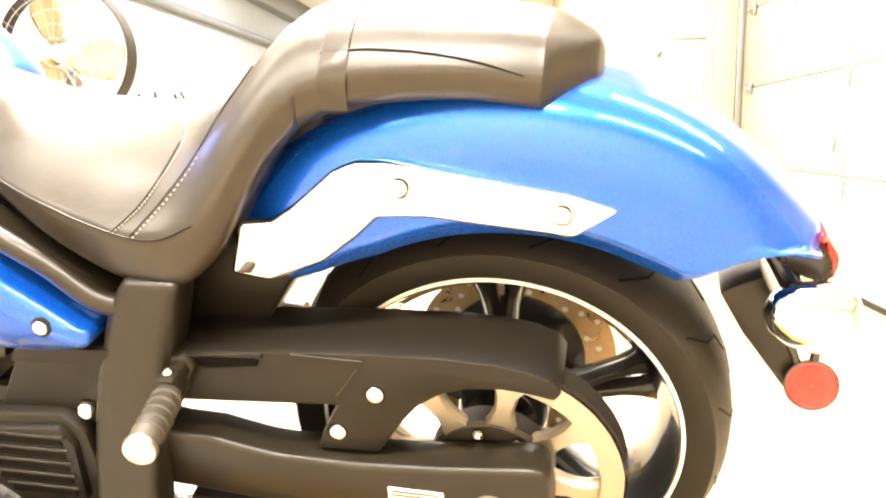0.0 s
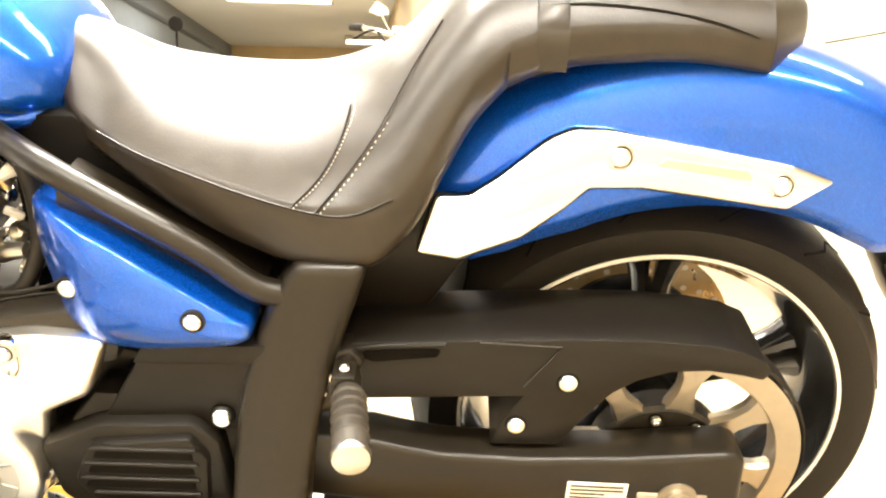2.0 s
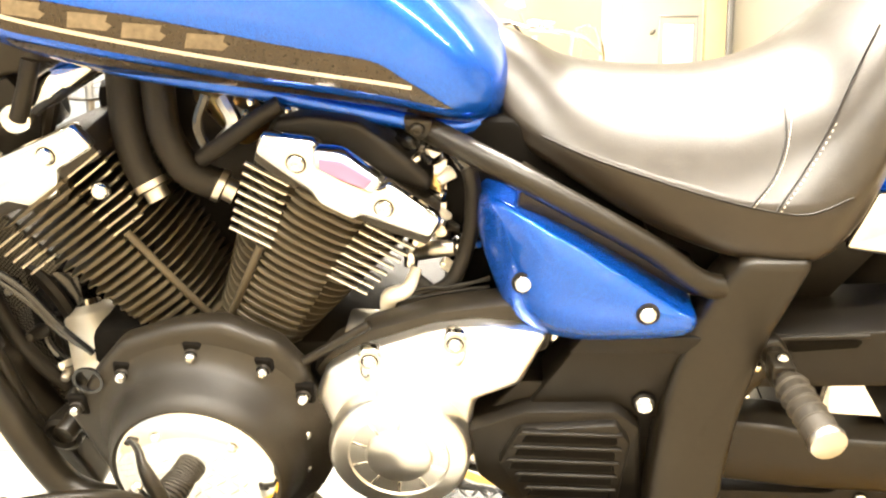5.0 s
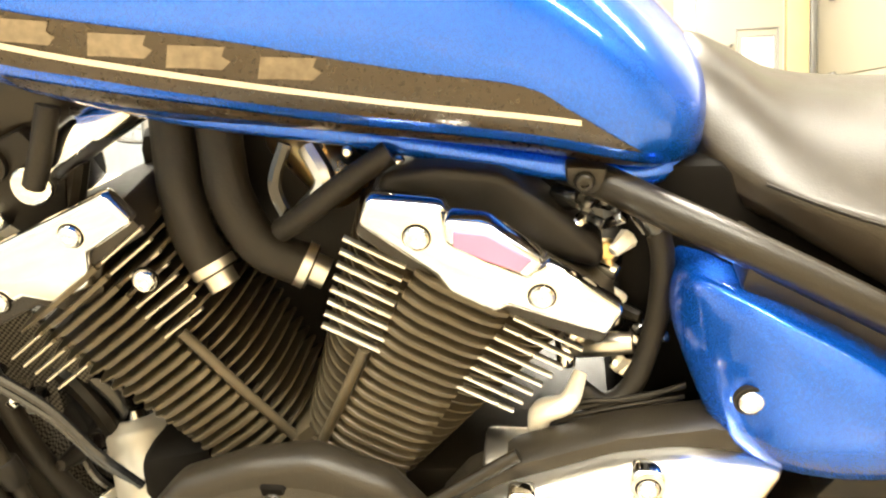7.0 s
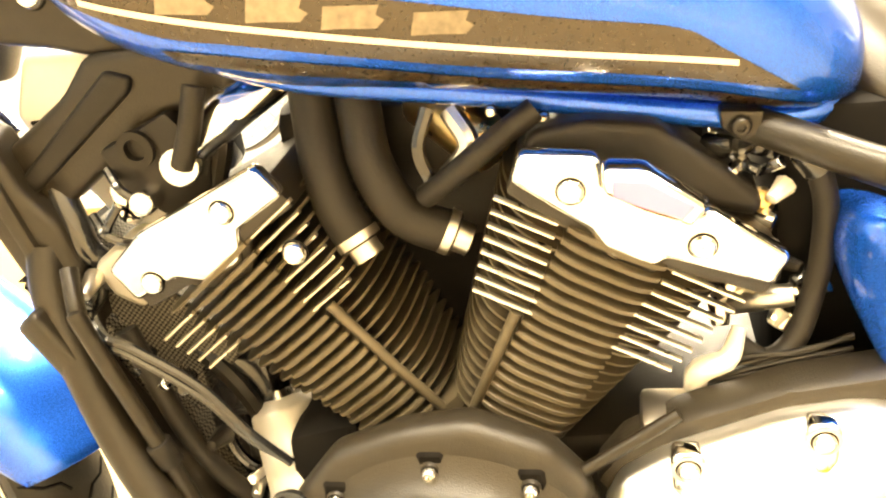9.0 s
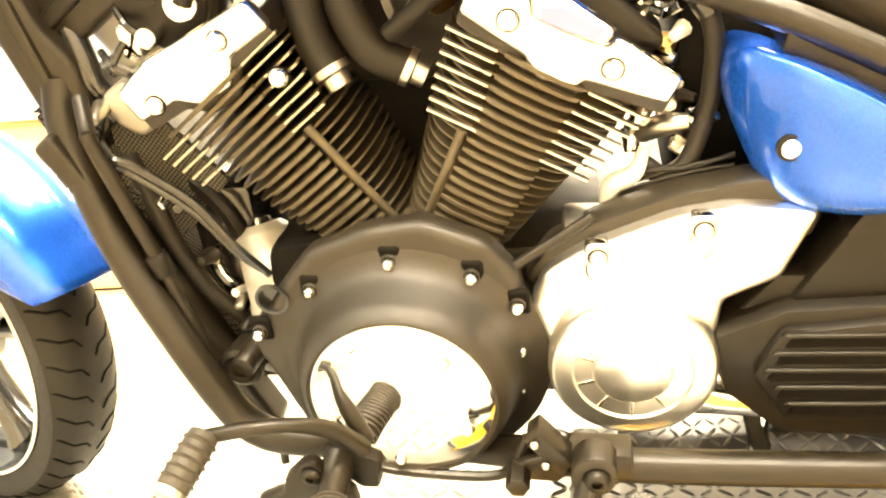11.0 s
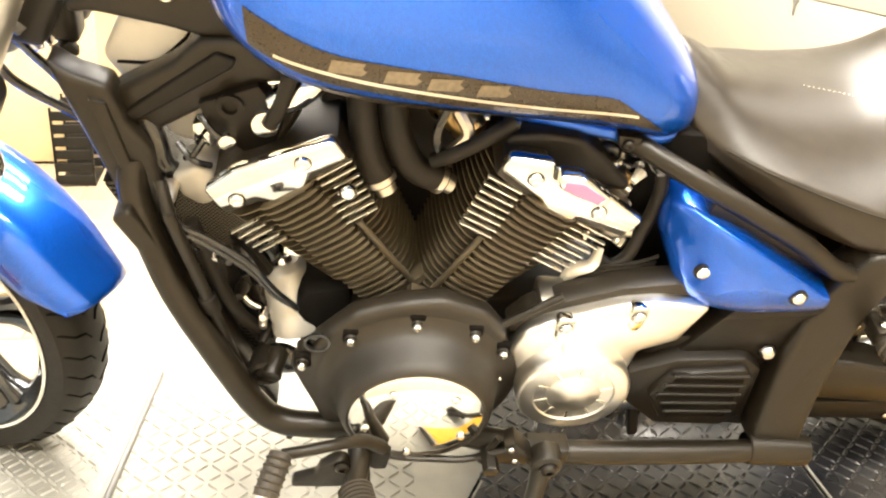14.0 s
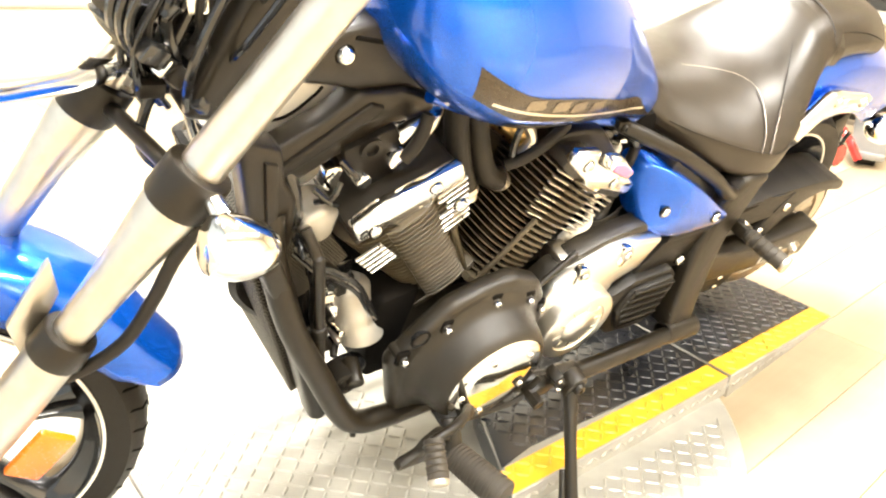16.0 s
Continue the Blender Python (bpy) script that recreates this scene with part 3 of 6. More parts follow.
# ---- rear fender ----
def fender_low(th):
    return float(np.interp(th, [36, 39, 42, 45, 47, 49, 52, 60, 75, 95, 115, 128, 134], [0.464, 0.462, 0.444, 0.417, 0.390, 0.356, 0.334, 0.327, 0.322, 0.318, 0.316, 0.330, 0.345]))


def rear_fender():
    rows = []
    for th in np.linspace(39, 134, 64):
        lo = fender_low(th)
        top = float(np.interp(th, [36, 60, 90, 120, 150], [0.472, 0.480, 0.482, 0.478, 0.462]))
        w = float(np.interp(th, [39, 44, 50, 60, 75, 95, 115, 134], [0.080, 0.094, 0.103, 0.108, 0.113, 0.122, 0.131, 0.136]))
        half = [(0.0, top), (0.35 * w, top - 0.003), (0.68 * w, top - 0.018), (0.88 * w, top - 0.045), (0.97 * w, max(lo, top - 0.085) if lo < top - 0.08 else top - 0.5 * (top - lo) - 0.02), (1.0 * w, lo)]
        half = [(a, max(b, lo)) for a, b in half]
        fine = spline(half, 17)
        c, s = math.cos(radians(th)), math.sin(radians(th))
        row = [(-a, b) for a, b in fine[::-1]] + [(a, b) for a, b in fine[1:]]
        rows.append([(r * c, y, 0.31 + r * s) for y, r in row])
    return grid(rows)


fender = part("rear_fender", rear_fender(), BLUE, bike, "metallic blue rear fender with low flared sides", 60)
mod = fender.modifiers.new("thickness", "SOLIDIFY")
mod.thickness, mod.offset = 0.004, 0

STRUT = [(-0.300, 0.574), (-0.282, 0.641), (-0.247, 0.643), (-0.220, 0.664), (-0.173, 0.708), (-0.148, 0.721), (-0.112, 0.723), (0.085, 0.697), (0.138, 0.681), (0.090, 0.645), (-0.071, 0.660), (-0.124, 0.657), (-0.150, 0.630), (-0.189, 0.596), (-0.254, 0.567)]


def strut_y(x):
    """The near face of the strut, drawn in towards the tail."""
    return -0.150 + 0.12 * (x + 0.10)


strut_bm = slab(STRUT, -0.138, -0.160, 0.007, 4)
for v in strut_bm.verts:
    shift = strut_y(v.co.x) + 0.160
    v.co.y += shift
    v.co.z -= 0.5 * shift
strut = part("fender_strut", strut_bm, CHROME, bike, "chrome fender strut with two bolts")

# ---- side cover, frame ----
COVER = [(-0.690, 0.622), (-0.655, 0.625), (-0.601, 0.605), (-0.544, 0.574), (-0.48, 0.536), (-0.459, 0.524), (-0.468, 0.503), (-0.536, 0.490), (-0.60, 0.483), (-0.655, 0.497), (-0.682, 0.54), (-0.697, 0.585)]


def side_cover():
    """A bulging triangular shell, its front bent inwards."""
    out = smooth_outline(COVER, 72)
    cx, cz = -0.585, 0.553
    rows = []
    for k, depth in ((1.0, 0.050), (1.0, 0.012), (0.992, 0.005), (0.97, 0.0012), (0.93, -0.001), (0.8, -0.004), (0.6, -0.007), (0.4, -0.009), (0.2, -0.010), (0.02, -0.010)):
        ring = []
        for x, z in out:
            px, pz = cx + (x - cx) * k, cz + (z - cz) * k
            y = float(np.interp(px, [-0.70, -0.685, -0.655, -0.62, -0.56, -0.46], [-0.152, -0.174, -0.203, -0.222, -0.233, -0.240]))
            ring.append((px, y + depth, pz))
        rows.append(ring)
    return grid(rows, True, True)


part("side_cover", side_cover(), BLUE, bike, "metallic blue triangular side cover", 60)
PLATE_L = [(-0.415, 0.588), (-0.446, 0.535), (-0.470, 0.455), (-0.482, 0.371), (-0.486, 0.290), (-0.484, 0.238)]
PLATE_R = [(-0.343, 0.590), (-0.362, 0.521), (-0.386, 0.439), (-0.399, 0.358), (-0.404, 0.290), (-0.402, 0.232)]
upright = slab([tuple(p) for p in spline(PLATE_L, 16)] + [tuple(p) for p in spline(PLATE_R, 16)][::-1], -0.160, -0.221, 0.012, 3)
for v in upright.verts:
    v.co.y -= 0.066 * min(1.0, max(0.0, (0.50 - v.co.z) / 0.26))
part("rear_frame_upright", upright, BLACK, bike, "satin black curved frame casting", 50)
part("upper_frame_tube", tube([(-0.775, -0.100, 0.682), (-0.745, -0.122, 0.677), (-0.700, -0.152, 0.667), (-0.650, -0.178, 0.653), (-0.585, -0.194, 0.626), (-0.512, -0.203, 0.590), (-0.452, -0.210, 0.553), (-0.400, -0.200, 0.545)], 0.0140, 16, 40), BLACK, bike)
part("tube_bracket", slab([(-0.781, 0.697), (-0.749, 0.695), (-0.752, 0.677), (-0.764, 0.671), (-0.779, 0.682)], -0.112, -0.132, 0.003), BLACK, bike)
for s in (-1, 1):
    part("down_tube", tube([(-1.388, 0.108 * s, 0.60), (-1.385, 0.130 * s, 0.54), (-1.345, 0.165 * s, 0.42), (-1.290, 0.195 * s, 0.32), (-1.240, 0.215 * s, 0.235), (-1.205, 0.222 * s, 0.200), (-1.150, 0.225 * s, 0.190), (-1.00, 0.225 * s, 0.190), (-0.88, 0.265 * s, 0.218), (-0.79, 0.295 * s, 0.236), (-0.60, 0.294 * s, 0.237), (-0.48, 0.287 * s, 0.234), (-0.405, 0.278 * s, 0.232)], [0.0205] * 7 + [0.019, 0.018, 0.018, 0.0175, 0.0175], 16, 90), BLACK, bike)

# ---- engine ----
CASE_OUT = [(-1.103, 0.449), (-1.038, 0.475), (-0.981, 0.484), (-0.917, 0.458), (-0.886, 0.418), (-0.880, 0.334), (-0.905, 0.235), (-0.976, 0.190), (-1.057, 0.188), (-1.134, 0.200), (-1.185, 0.337), (-1.148, 0.395)]
engine = part("crankcase_cover", slab(CASE_OUT, -0.196, -0.232, 0.012, 3), CASE, bike, "black crinkle-finished engine crankcase", 50)
CC = (-1.006, -0.22, 0.316)
part("clutch_housing", lathe([(0.0, 0.150), (-0.008, 0.148), (-0.014, 0.136), (-0.020, 0.124), (-0.034, 0.116), (-0.060, 0.110), (-0.074, 0.104), (-0.079, 0.098), (-0.076, 0.093)], CC, seg=64), CASE, engine)
part("clutch_cover_disc", lathe([(-0.068, 0.096), (-0.078, 0.0945), (-0.082, 0.090), (-0.086, 0.06), (-0.088, 0.0005)], CC, seg=64), CHROME, engine, "mirror chrome clutch disc")
part("engine_block", slab([(-1.15, 0.20), (-1.17, 0.34), (-1.10, 0.41), (-0.98, 0.40), (-0.86, 0.41), (-0.70, 0.44), (-0.60, 0.42), (-0.58, 0.24), (-0.80, 0.20)], 0.17, -0.15, 0.015), CASE, engine)
# added sheet: its near-black colour is the shade on the block's front
part("block_front_shade", slab([(-1.184, 0.330), (-1.178, 0.405), (-1.100, 0.425), (-1.100, 0.215), (-1.150, 0.205)], 0.165, -0.156, 0.014, 2), VOID, engine, "near-black sheet shading the front of the engine block")
CHROME_CASE = [(-0.878, 0.390), (-0.864, 0.428), (-0.826, 0.454), (-0.740, 0.490), (-0.691, 0.499), (-0.612, 0.494), (-0.639, 0.423), (-0.690, 0.396), (-0.700, 0.300), (-0.776, 0.258), (-0.850, 0.300)]
case2 = part("drive_cover", slab([(x, z - 0.006) for x, z in CHROME_CASE], -0.195, -0.229, 0.009, 3), BRUSHED, engine, "polished chrome drive cover", 50)
part("drive_cover_disc", lathe([(0.0, 0.084), (-0.020, 0.084), (-0.0275, 0.0825), (-0.0305, 0.0795), (-0.0312, 0.076), (-0.0318, 0.060), (-0.0308, 0.0590), (-0.0292, 0.0580), (-0.0292, 0.0400), (-0.0310, 0.0385), (-0.0322, 0.0365), (-0.0332, 0.0005)], (-0.777, -0.228, 0.326), seg=72), BRUSHED, engine, "ribbed round alloy cover")


def cylinder(top, slope, face, side):
    """A finned cylinder; top: the middle of its head bolts, slope: degrees from level, face: y of its near face."""
    u = np.array((math.cos(radians(slope)), 0, math.sin(radians(slope))))
    v = np.array((math.sin(radians(slope)), 0, -math.cos(radians(slope))))
    yy = np.array((0, 1.0, 0))
    o = np.array((top[0], 0.0, top[1]))
    # barrel coloured near-black to hold the shade between the fins
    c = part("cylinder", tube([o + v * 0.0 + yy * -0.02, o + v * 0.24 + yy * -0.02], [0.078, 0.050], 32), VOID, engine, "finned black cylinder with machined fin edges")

    def block(bm, u0, u1, v0, v1, y0, y1, round_=0.0):
        pts = []
        m = 10
        for k in range(m + 1):
            s = k / m
            bulge = round_ * (1 - (2 * s - 1) ** 4)
            pts.append((u0 + (u1 - u0) * s, y0 - bulge))
        pts += [(u1, y1), (u0, y1)]
        rows = []
        for vv, sh in ((v0, 0.0016), (v0 + 0.0008, 0.0), (v1 - 0.0008, 0.0), (v1, 0.0016)):
            rows.append([o + u * a + v * vv + yy * (b + (sh if b < y1 else 0)) for a, b in pts])
        add_grid(bm, rows, True, True)

    n = 20
    for k in range(n):
        d = 0.030 + 0.0116 * k
        q = k / (n - 1)
        wl, wr = 0.103 - 0.040 * q, 0.108 - 0.050 * q
        bm = bmesh.new()
        pts = []
        for th in np.linspace(0, 2 * math.pi, 44, endpoint=False):
            cu, cy = math.cos(th), math.sin(th)
            pts.append(((wr if cu > 0 else wl) * math.copysign(abs(cu) ** 0.42, cu), -0.02 + (-face - 0.02 if cy < 0 else 0.13) * math.copysign(abs(cy) ** 0.5, cy) * (1 - 0.10 * q)))
        rows = []
        for dd, sh in ((0.0, 0.965), (0.0010, 1.0), (0.0030, 1.0), (0.0040, 0.965)):
            rows.append([o + u * a * sh + v * (d + dd) + yy * ((b + 0.02) * sh - 0.02) for a, b in pts])
        add_grid(bm, rows, True, True)
        part("fin", bm, FIN, c)
        bm = bmesh.new()
        block(bm, -0.040 + 0.004 * q, 0.040 - 0.002 * q, d - 0.0006, d + 0.0046, face - 0.002 + 0.006 * q, face + 0.03, 0.007)
        part("rib", bm, FIN, c)
        if k < 8:
            for u0, u1 in (((-wl, -wl + 0.058), (wr - 0.066, wr)) if side > 0 else ((-wl, -wl + 0.050), (wr - 0.062 + 0.014 * (2 <= k < 4), wr - 0.004))):
                if side < 0 and u0 < 0 and not 0 < k < 6:
                    continue
                bm = bmesh.new()
                block(bm, u0 + 0.003, u1 - 0.003, d + 0.0004, d + (0.0038 if side > 0 else 0.0033), face - 0.0022, face + 0.003)
                part("fin_edge", bm, FINEDGE, c, "machined bright fin edge")
    for uu in ((-0.046,) if side > 0 else (0.050,)):
        part("rail", tube([o + u * uu + v * 0.118 + yy * (face + 0.000), o + u * uu * 0.90 + v * 0.200 + yy * (face + 0.004), o + u * uu * 0.82 + v * 0.262 + yy * (face + 0.010)], 0.0048, 10), FIN, c)
    bm = bmesh.new()
    block(bm, -0.062, 0.060, 0.260, 0.272, face + 0.010, 0.10, 0.004)
    part("base_flange", bm, FIN, c)
    return c, o, u, v


cylinder((-0.843, 0.640), -28.0, -0.178, 1)
cylinder((-1.2125, 0.620), 38.0, -0.160, -1)
HEAD_R = [(-0.925, 0.695), (-0.868, 0.689), (-0.861, 0.667), (-0.803, 0.636), (-0.793, 0.644), (-0.734, 0.603), (-0.747, 0.578), (-0.822, 0.604), (-0.831, 0.597), (-0.865, 0.606), (-0.877, 0.630), (-0.934, 0.673)]
HEAD_F = [(-1.137, 0.689), (-1.118, 0.662), (-1.163, 0.634), (-1.168, 0.602), (-1.203, 0.585), (-1.231, 0.591), (-1.275, 0.568), (-1.294, 0.600), (-1.256, 0.634)]
part("head_gasket", slab([(x - 0.004, z - 0.012) for x, z in HEAD_R], -0.06, -0.178, 0.004, 2), CASE, engine)
part("head_gasket", slab([(x + 0.006, z - 0.012) for x, z in HEAD_F], -0.04, -0.158, 0.004, 2), CASE, engine)
part("rocker_cover", slab(HEAD_R, -0.166, -0.186, 0.006, 3), CHROME, engine, "polished rear rocker cover")
part("rocker_cover", slab(HEAD_F, -0.146, -0.166, 0.006, 3), CHROME, engine, "polished front rocker cover")

# ---- rear drive ----
GUARD = [(-0.410, 0.462), (-0.392, 0.478), (-0.360, 0.487), (-0.236, 0.497), (-0.127, 0.505), (-0.050, 0.508), (0.012, 0.506), (0.050, 0.500), (0.078, 0.489), (0.088, 0.474), (0.080, 0.463), (0.057, 0.468), (0.020, 0.472), (-0.020, 0.468), (-0.053, 0.455), (-0.078, 0.436), (-0.098, 0.410), (-0.114, 0.384), (-0.130, 0.360), (-0.207, 0.356), (-0.198, 0.385), (-0.184, 0.412), (-0.176, 0.426), (-0.300, 0.416), (-0.406, 0.408)]
part("belt_guard", slab(GUARD, -0.10, -0.203, 0.004, 2), PLASTIC, bike, "black plastic belt guard")
ARM = [(-0.430, 0.378), (-0.398, 0.371), (-0.340, 0.369), (-0.300, 0.360), (-0.260, 0.353), (-0.161, 0.352), (-0.05, 0.360), (0.060, 0.374), (0.078, 0.366), (0.084, 0.300), (0.080, 0.272), (-0.15, 0.272), (-0.30, 0.275), (-0.43, 0.285)]
part("swingarm", slab(ARM, -0.165, -0.222, 0.008, 3), BLACK, bike, "satin black box-section swingarm")

# ---- details of the motorcycle ----
for x, z in ((-0.099, 0.691), (0.076, 0.659)):
    part("bolt_seat", lathe([(0.004, 0.0150), (-0.001, 0.0150), (-0.0012, 0.0138), (0.001, 0.0120)], (x, strut_y(x), z), (-0.15, 1, 0), 28), CHROME, strut)
    bolt("strut_bolt", strut, (x, strut_y(x), z), r=0.0105, h=0.005)
groove = slab([(-0.060, 0.682), (-0.052, 0.690), (0.036, 0.677), (0.044, 0.666), (0.036, 0.666)], -0.004, 0.0012, 0.0012, 2)
for v in groove.verts:
    v.co.y = strut_y(v.co.x) - 0.0012 - v.co.y * 0.6
part("strut_groove", groove, SATIN, strut)
strap = []
STRAP = [(0.1175 * f, 0.8575 - 0.057 * f ** 2.8) for f in (0.0, 0.25, 0.5, 0.75, 0.9, 0.98)] + [(0.1180, 0.792), (0.1175, 0.778), (0.1150, 0.764)]
for y, z in [(-y, z) for y, z in STRAP[:0:-1]] + STRAP:
    side = 1 if abs(y) > 0.113 else 0
    strap.append([(-0.174 + d, y + math.copysign(side * h, y), z + (1 - side) * h) for d, h in ((-0.016, -0.002), (-0.0145, 0.0012), (0.0145, 0.0016), (0.016, -0.002))])
part("seat_strap", grid(strap, True, True), LEATHER, bike, "vinyl strap over the seat")


def seam(pts, name="seat_seam", r=0.0013, mat=None):
    return part(name, tube(pts, r, 6, 40), mat or PLASTIC, bike)


def seat_side(x, k, lift=0.0012):
    """A point on the near flank of the seat: k from 0 at the seam to 1 at the crown."""
    xs = [s[0] for s in SEAT]
    zs, zc, w, p = [float(np.interp(x, xs, [s[c] for s in SEAT])) for c in (2, 3, 4, 5)]
    f = 1 - k
    return (x, -w * f - lift, zc - (zc - zs) * f ** p + lift)


def stitches(pts, n):
    """A row of short pale stitches along a line on the seat."""
    bm = bmesh.new()
    line = spline(pts, n * 2)
    for k in range(n):
        add_tube(bm, [line[2 * k], line[2 * k] * 0.25 + line[2 * k + 1] * 0.75], 0.0006, 5)
    return part("stitching", bm, LINE, bike, "pale thread stitching")


seam([seat_side(x, 0.0) for x in (-0.63, -0.58, -0.52, -0.46, -0.40, -0.36, -0.32)])
SEAM_A = [seat_side(-0.395 + 0.115 * k, 0.62 * k) for k in (0.0, 0.25, 0.5, 0.75, 0.98)]
SEAM_B = [seat_side(x, k) for x, k in ((-0.420, 0.0), (-0.394, 0.15), (-0.378, 0.33), (-0.372, 0.52), (-0.390, 0.72), (-0.435, 0.88), (-0.500, 0.97))]
seam(SEAM_A, r=0.0010)
seam(SEAM_B[:4], r=0.0010)
stitches([(x + 0.005, y, z) for x, y, z in SEAM_A], 34)
stitches([(x + 0.004, y, z + 0.0006) for x, y, z in SEAM_B], 60)


def pillion_side(x, f, lift=0.0012):
    xs = [s[0] for s in PILLION]
    zs, zc, w, p = [float(np.interp(x, xs, [s[c] for s in PILLION])) for c in (2, 3, 4, 5)]
    return (x, -w * f - lift, zc - (zc - zs) * f ** p + lift)


seam([pillion_side(x, f) for x, f in ((-0.19, 0.80), (-0.14, 0.82), (-0.08, 0.86), (-0.02, 0.92), (0.03, 0.98))], r=0.0013)
for p in ((-0.644, -0.218, 0.548), (-0.513, -0.2445, 0.533)):
    part("grommet", lathe([(0.004, 0.0125), (-0.001, 0.0125), (-0.0015, 0.0105)], p, (0, 1, 0), 24), RUBBER, bike)
    bolt("cover_bolt", bike, p, r=0.0095, h=0.005)
bolt("frame_bolt", bike, (-0.498, -0.224, 0.399), r=0.012, h=0.010)

# letters of the tank name as plain blocks
def tank_block(outline):
    bm = bmesh.new()
    vs = [bm.verts.new((x, tank_y(x, z, 0.0018), z)) for x, z in outline]
    bm.faces.new(vs)
    part("name_block", bm, DECALGREY, tank)


for x, z in ((-1.128, 0.824), (-1.070, 0.812), (-1.023, 0.801), (-0.967, 0.789)):
    tank_block([(x - 0.017, z + 0.002), (x - 0.013, z + 0.017), (x + 0.022, z + 0.013), (x + 0.019, z + 0.007), (x + 0.024, z + 0.003), (x + 0.018, z - 0.002), (x - 0.004, z + 0.001)])

# badge on the rear rocker cover
BADGE = [(-0.866, 0.690), (-0.836, 0.687), (-0.795, 0.657), (-0.806, 0.642), (-0.838, 0.656), (-0.866, 0.671)]
badge = part("badge", slab(BADGE, -0.184, -0.211, 0.005, 3), CHROME, engine, "chrome-framed badge with a painted pink reflection")
# black copy of the outline set lower: the badge's shadow edge as colour
part("badge_shadow", slab([(x + (0.003 if x > -0.83 else -0.003), z - 0.004) for x, z in BADGE], -0.184, -0.189, 0.002, 1), GLOSS, engine)
cx, cz = sum(p[0] for p in BADGE) / 6, sum(p[1] for p in BADGE) / 6
# face of the pale pad, tinted with the pink that it reflects
part("badge_face", slab([(cx + (x - cx) * 0.78, cz + (z - cz) * 0.68) for x, z in BADGE], -0.205, -0.2125, 0.001, 1), PINK, badge)
for x, z, y in ((-0.889, 0.664, -0.186), (-0.797, 0.615, -0.186), (-1.172, 0.652, -0.166), (-1.253, 0.588, -0.166)):
    bolt("rocker_bolt", engine, (x, y, z), r=0.0095, h=0.006)
bolt("boss_bolt", engine, (-1.116, -0.168, 0.614), r=0.010, h=0.008)
for x, z in ((-1.015, 0.443), (-0.934, 0.426), (-1.102, 0.409), (-1.167, 0.355), (-0.890, 0.391), (-0.889, 0.337), (-0.892, 0.285)):
    # flat dark pad: the recess round the boss is only shade in its colour
    part("boss_recess_shade", slab([(x - 0.012, z - 0.013), (x - 0.011, z + 0.016), (x + 0.012, z + 0.016), (x + 0.013, z - 0.013)], -0.225, -0.2350, 0.003, 1), VOID, engine)
    part("bolt_boss", rod((x, -0.200, z), (x, -0.2385, z), 0.0095, 0.0085, 14, 0.002), CASE, engine)
    bolt("case_bolt", engine, (x, -0.238, z), r=0.0062, h=0.008)
for k in range(5):
    a = radians(90 + 30 + 72 * k)
    bolt("disc_bolt", engine, (CC[0] + 0.072 * math.cos(a), CC[1] - 0.083, CC[2] + 0.072 * math.sin(a)), r=0.0065, h=0.006)
part("cover_window", lathe([(-0.0, 0.0185), (-0.003, 0.0185), (-0.003, 0.0150), (0.006, 0.0140), (0.006, 0.0005)], (-1.147, -0.231, 0.395), seg=24), GLOSS, engine)
for x, z in ((-0.715, 0.472), (-0.811, 0.443)):
    tab = [(x - 0.0135, z + 0.010), (x - 0.010, z + 0.017), (x + 0.010, z + 0.017), (x + 0.0135, z + 0.010), (x + 0.012, z - 0.018), (x + 0.006, z - 0.030), (x - 0.004, z - 0.030), (x - 0.012, z - 0.018)]
    part("cover_tab", slab(tab, -0.215, -0.2345, 0.004, 3), CHROME, case2)
    part("tab_recess", lathe([(0.002, 0.0128), (-0.0008, 0.0128), (-0.0010, 0.0100)], (x, -0.2345, z + 0.003), (0, 1, 0), 24), SATIN, case2)
    bolt("cover_screw", case2, (x, -0.235, z + 0.003), r=0.0085, h=0.006)
for k in range(10):
    a = 2 * math.pi * k / 10
    part("cover_rib", box(-0.0022, 0.0022, -0.2580, -0.252, 0.038, 0.058, 0.001, 1), CHROME, engine).matrix_basis = Matrix.Translation((-0.777, 0, 0.326)) @ Matrix.Rotation(a, 4, "Y")
part("case_top", slab([(-0.885, 0.405), (-0.860, 0.440), (-0.815, 0.468), (-0.736, 0.498), (-0.665, 0.512), (-0.60, 0.505), (-0.61, 0.45), (-0.85, 0.37)], -0.165, -0.207, 0.008), CASE, engine)
part("cover_tail", slab([(-0.72, 0.265), (-0.69, 0.300), (-0.655, 0.262), (-0.630, 0.228), (-0.72, 0.232)], -0.15, -0.215, 0.006), CHROME, engine)

# grille box and plate below the side cover
GRILL = [(-0.699, 0.355), (-0.633, 0.388), (-0.530, 0.396), (-0.500, 0.372), (-0.486, 0.262), (-0.514, 0.228), (-0.625, 0.232), (-0.685, 0.285)]
grille = part("horn_box", slab(GRILL, -0.14, -0.214, 0.008), PLASTIC, bike, "black plastic louvred box")
part("louvre_frame", slab([(-0.661, 0.319), (-0.639, 0.370), (-0.530, 0.386), (-0.511, 0.358), (-0.516, 0.264), (-0.626, 0.259)], -0.205, -0.226, 0.006), PLASTIC, grille)
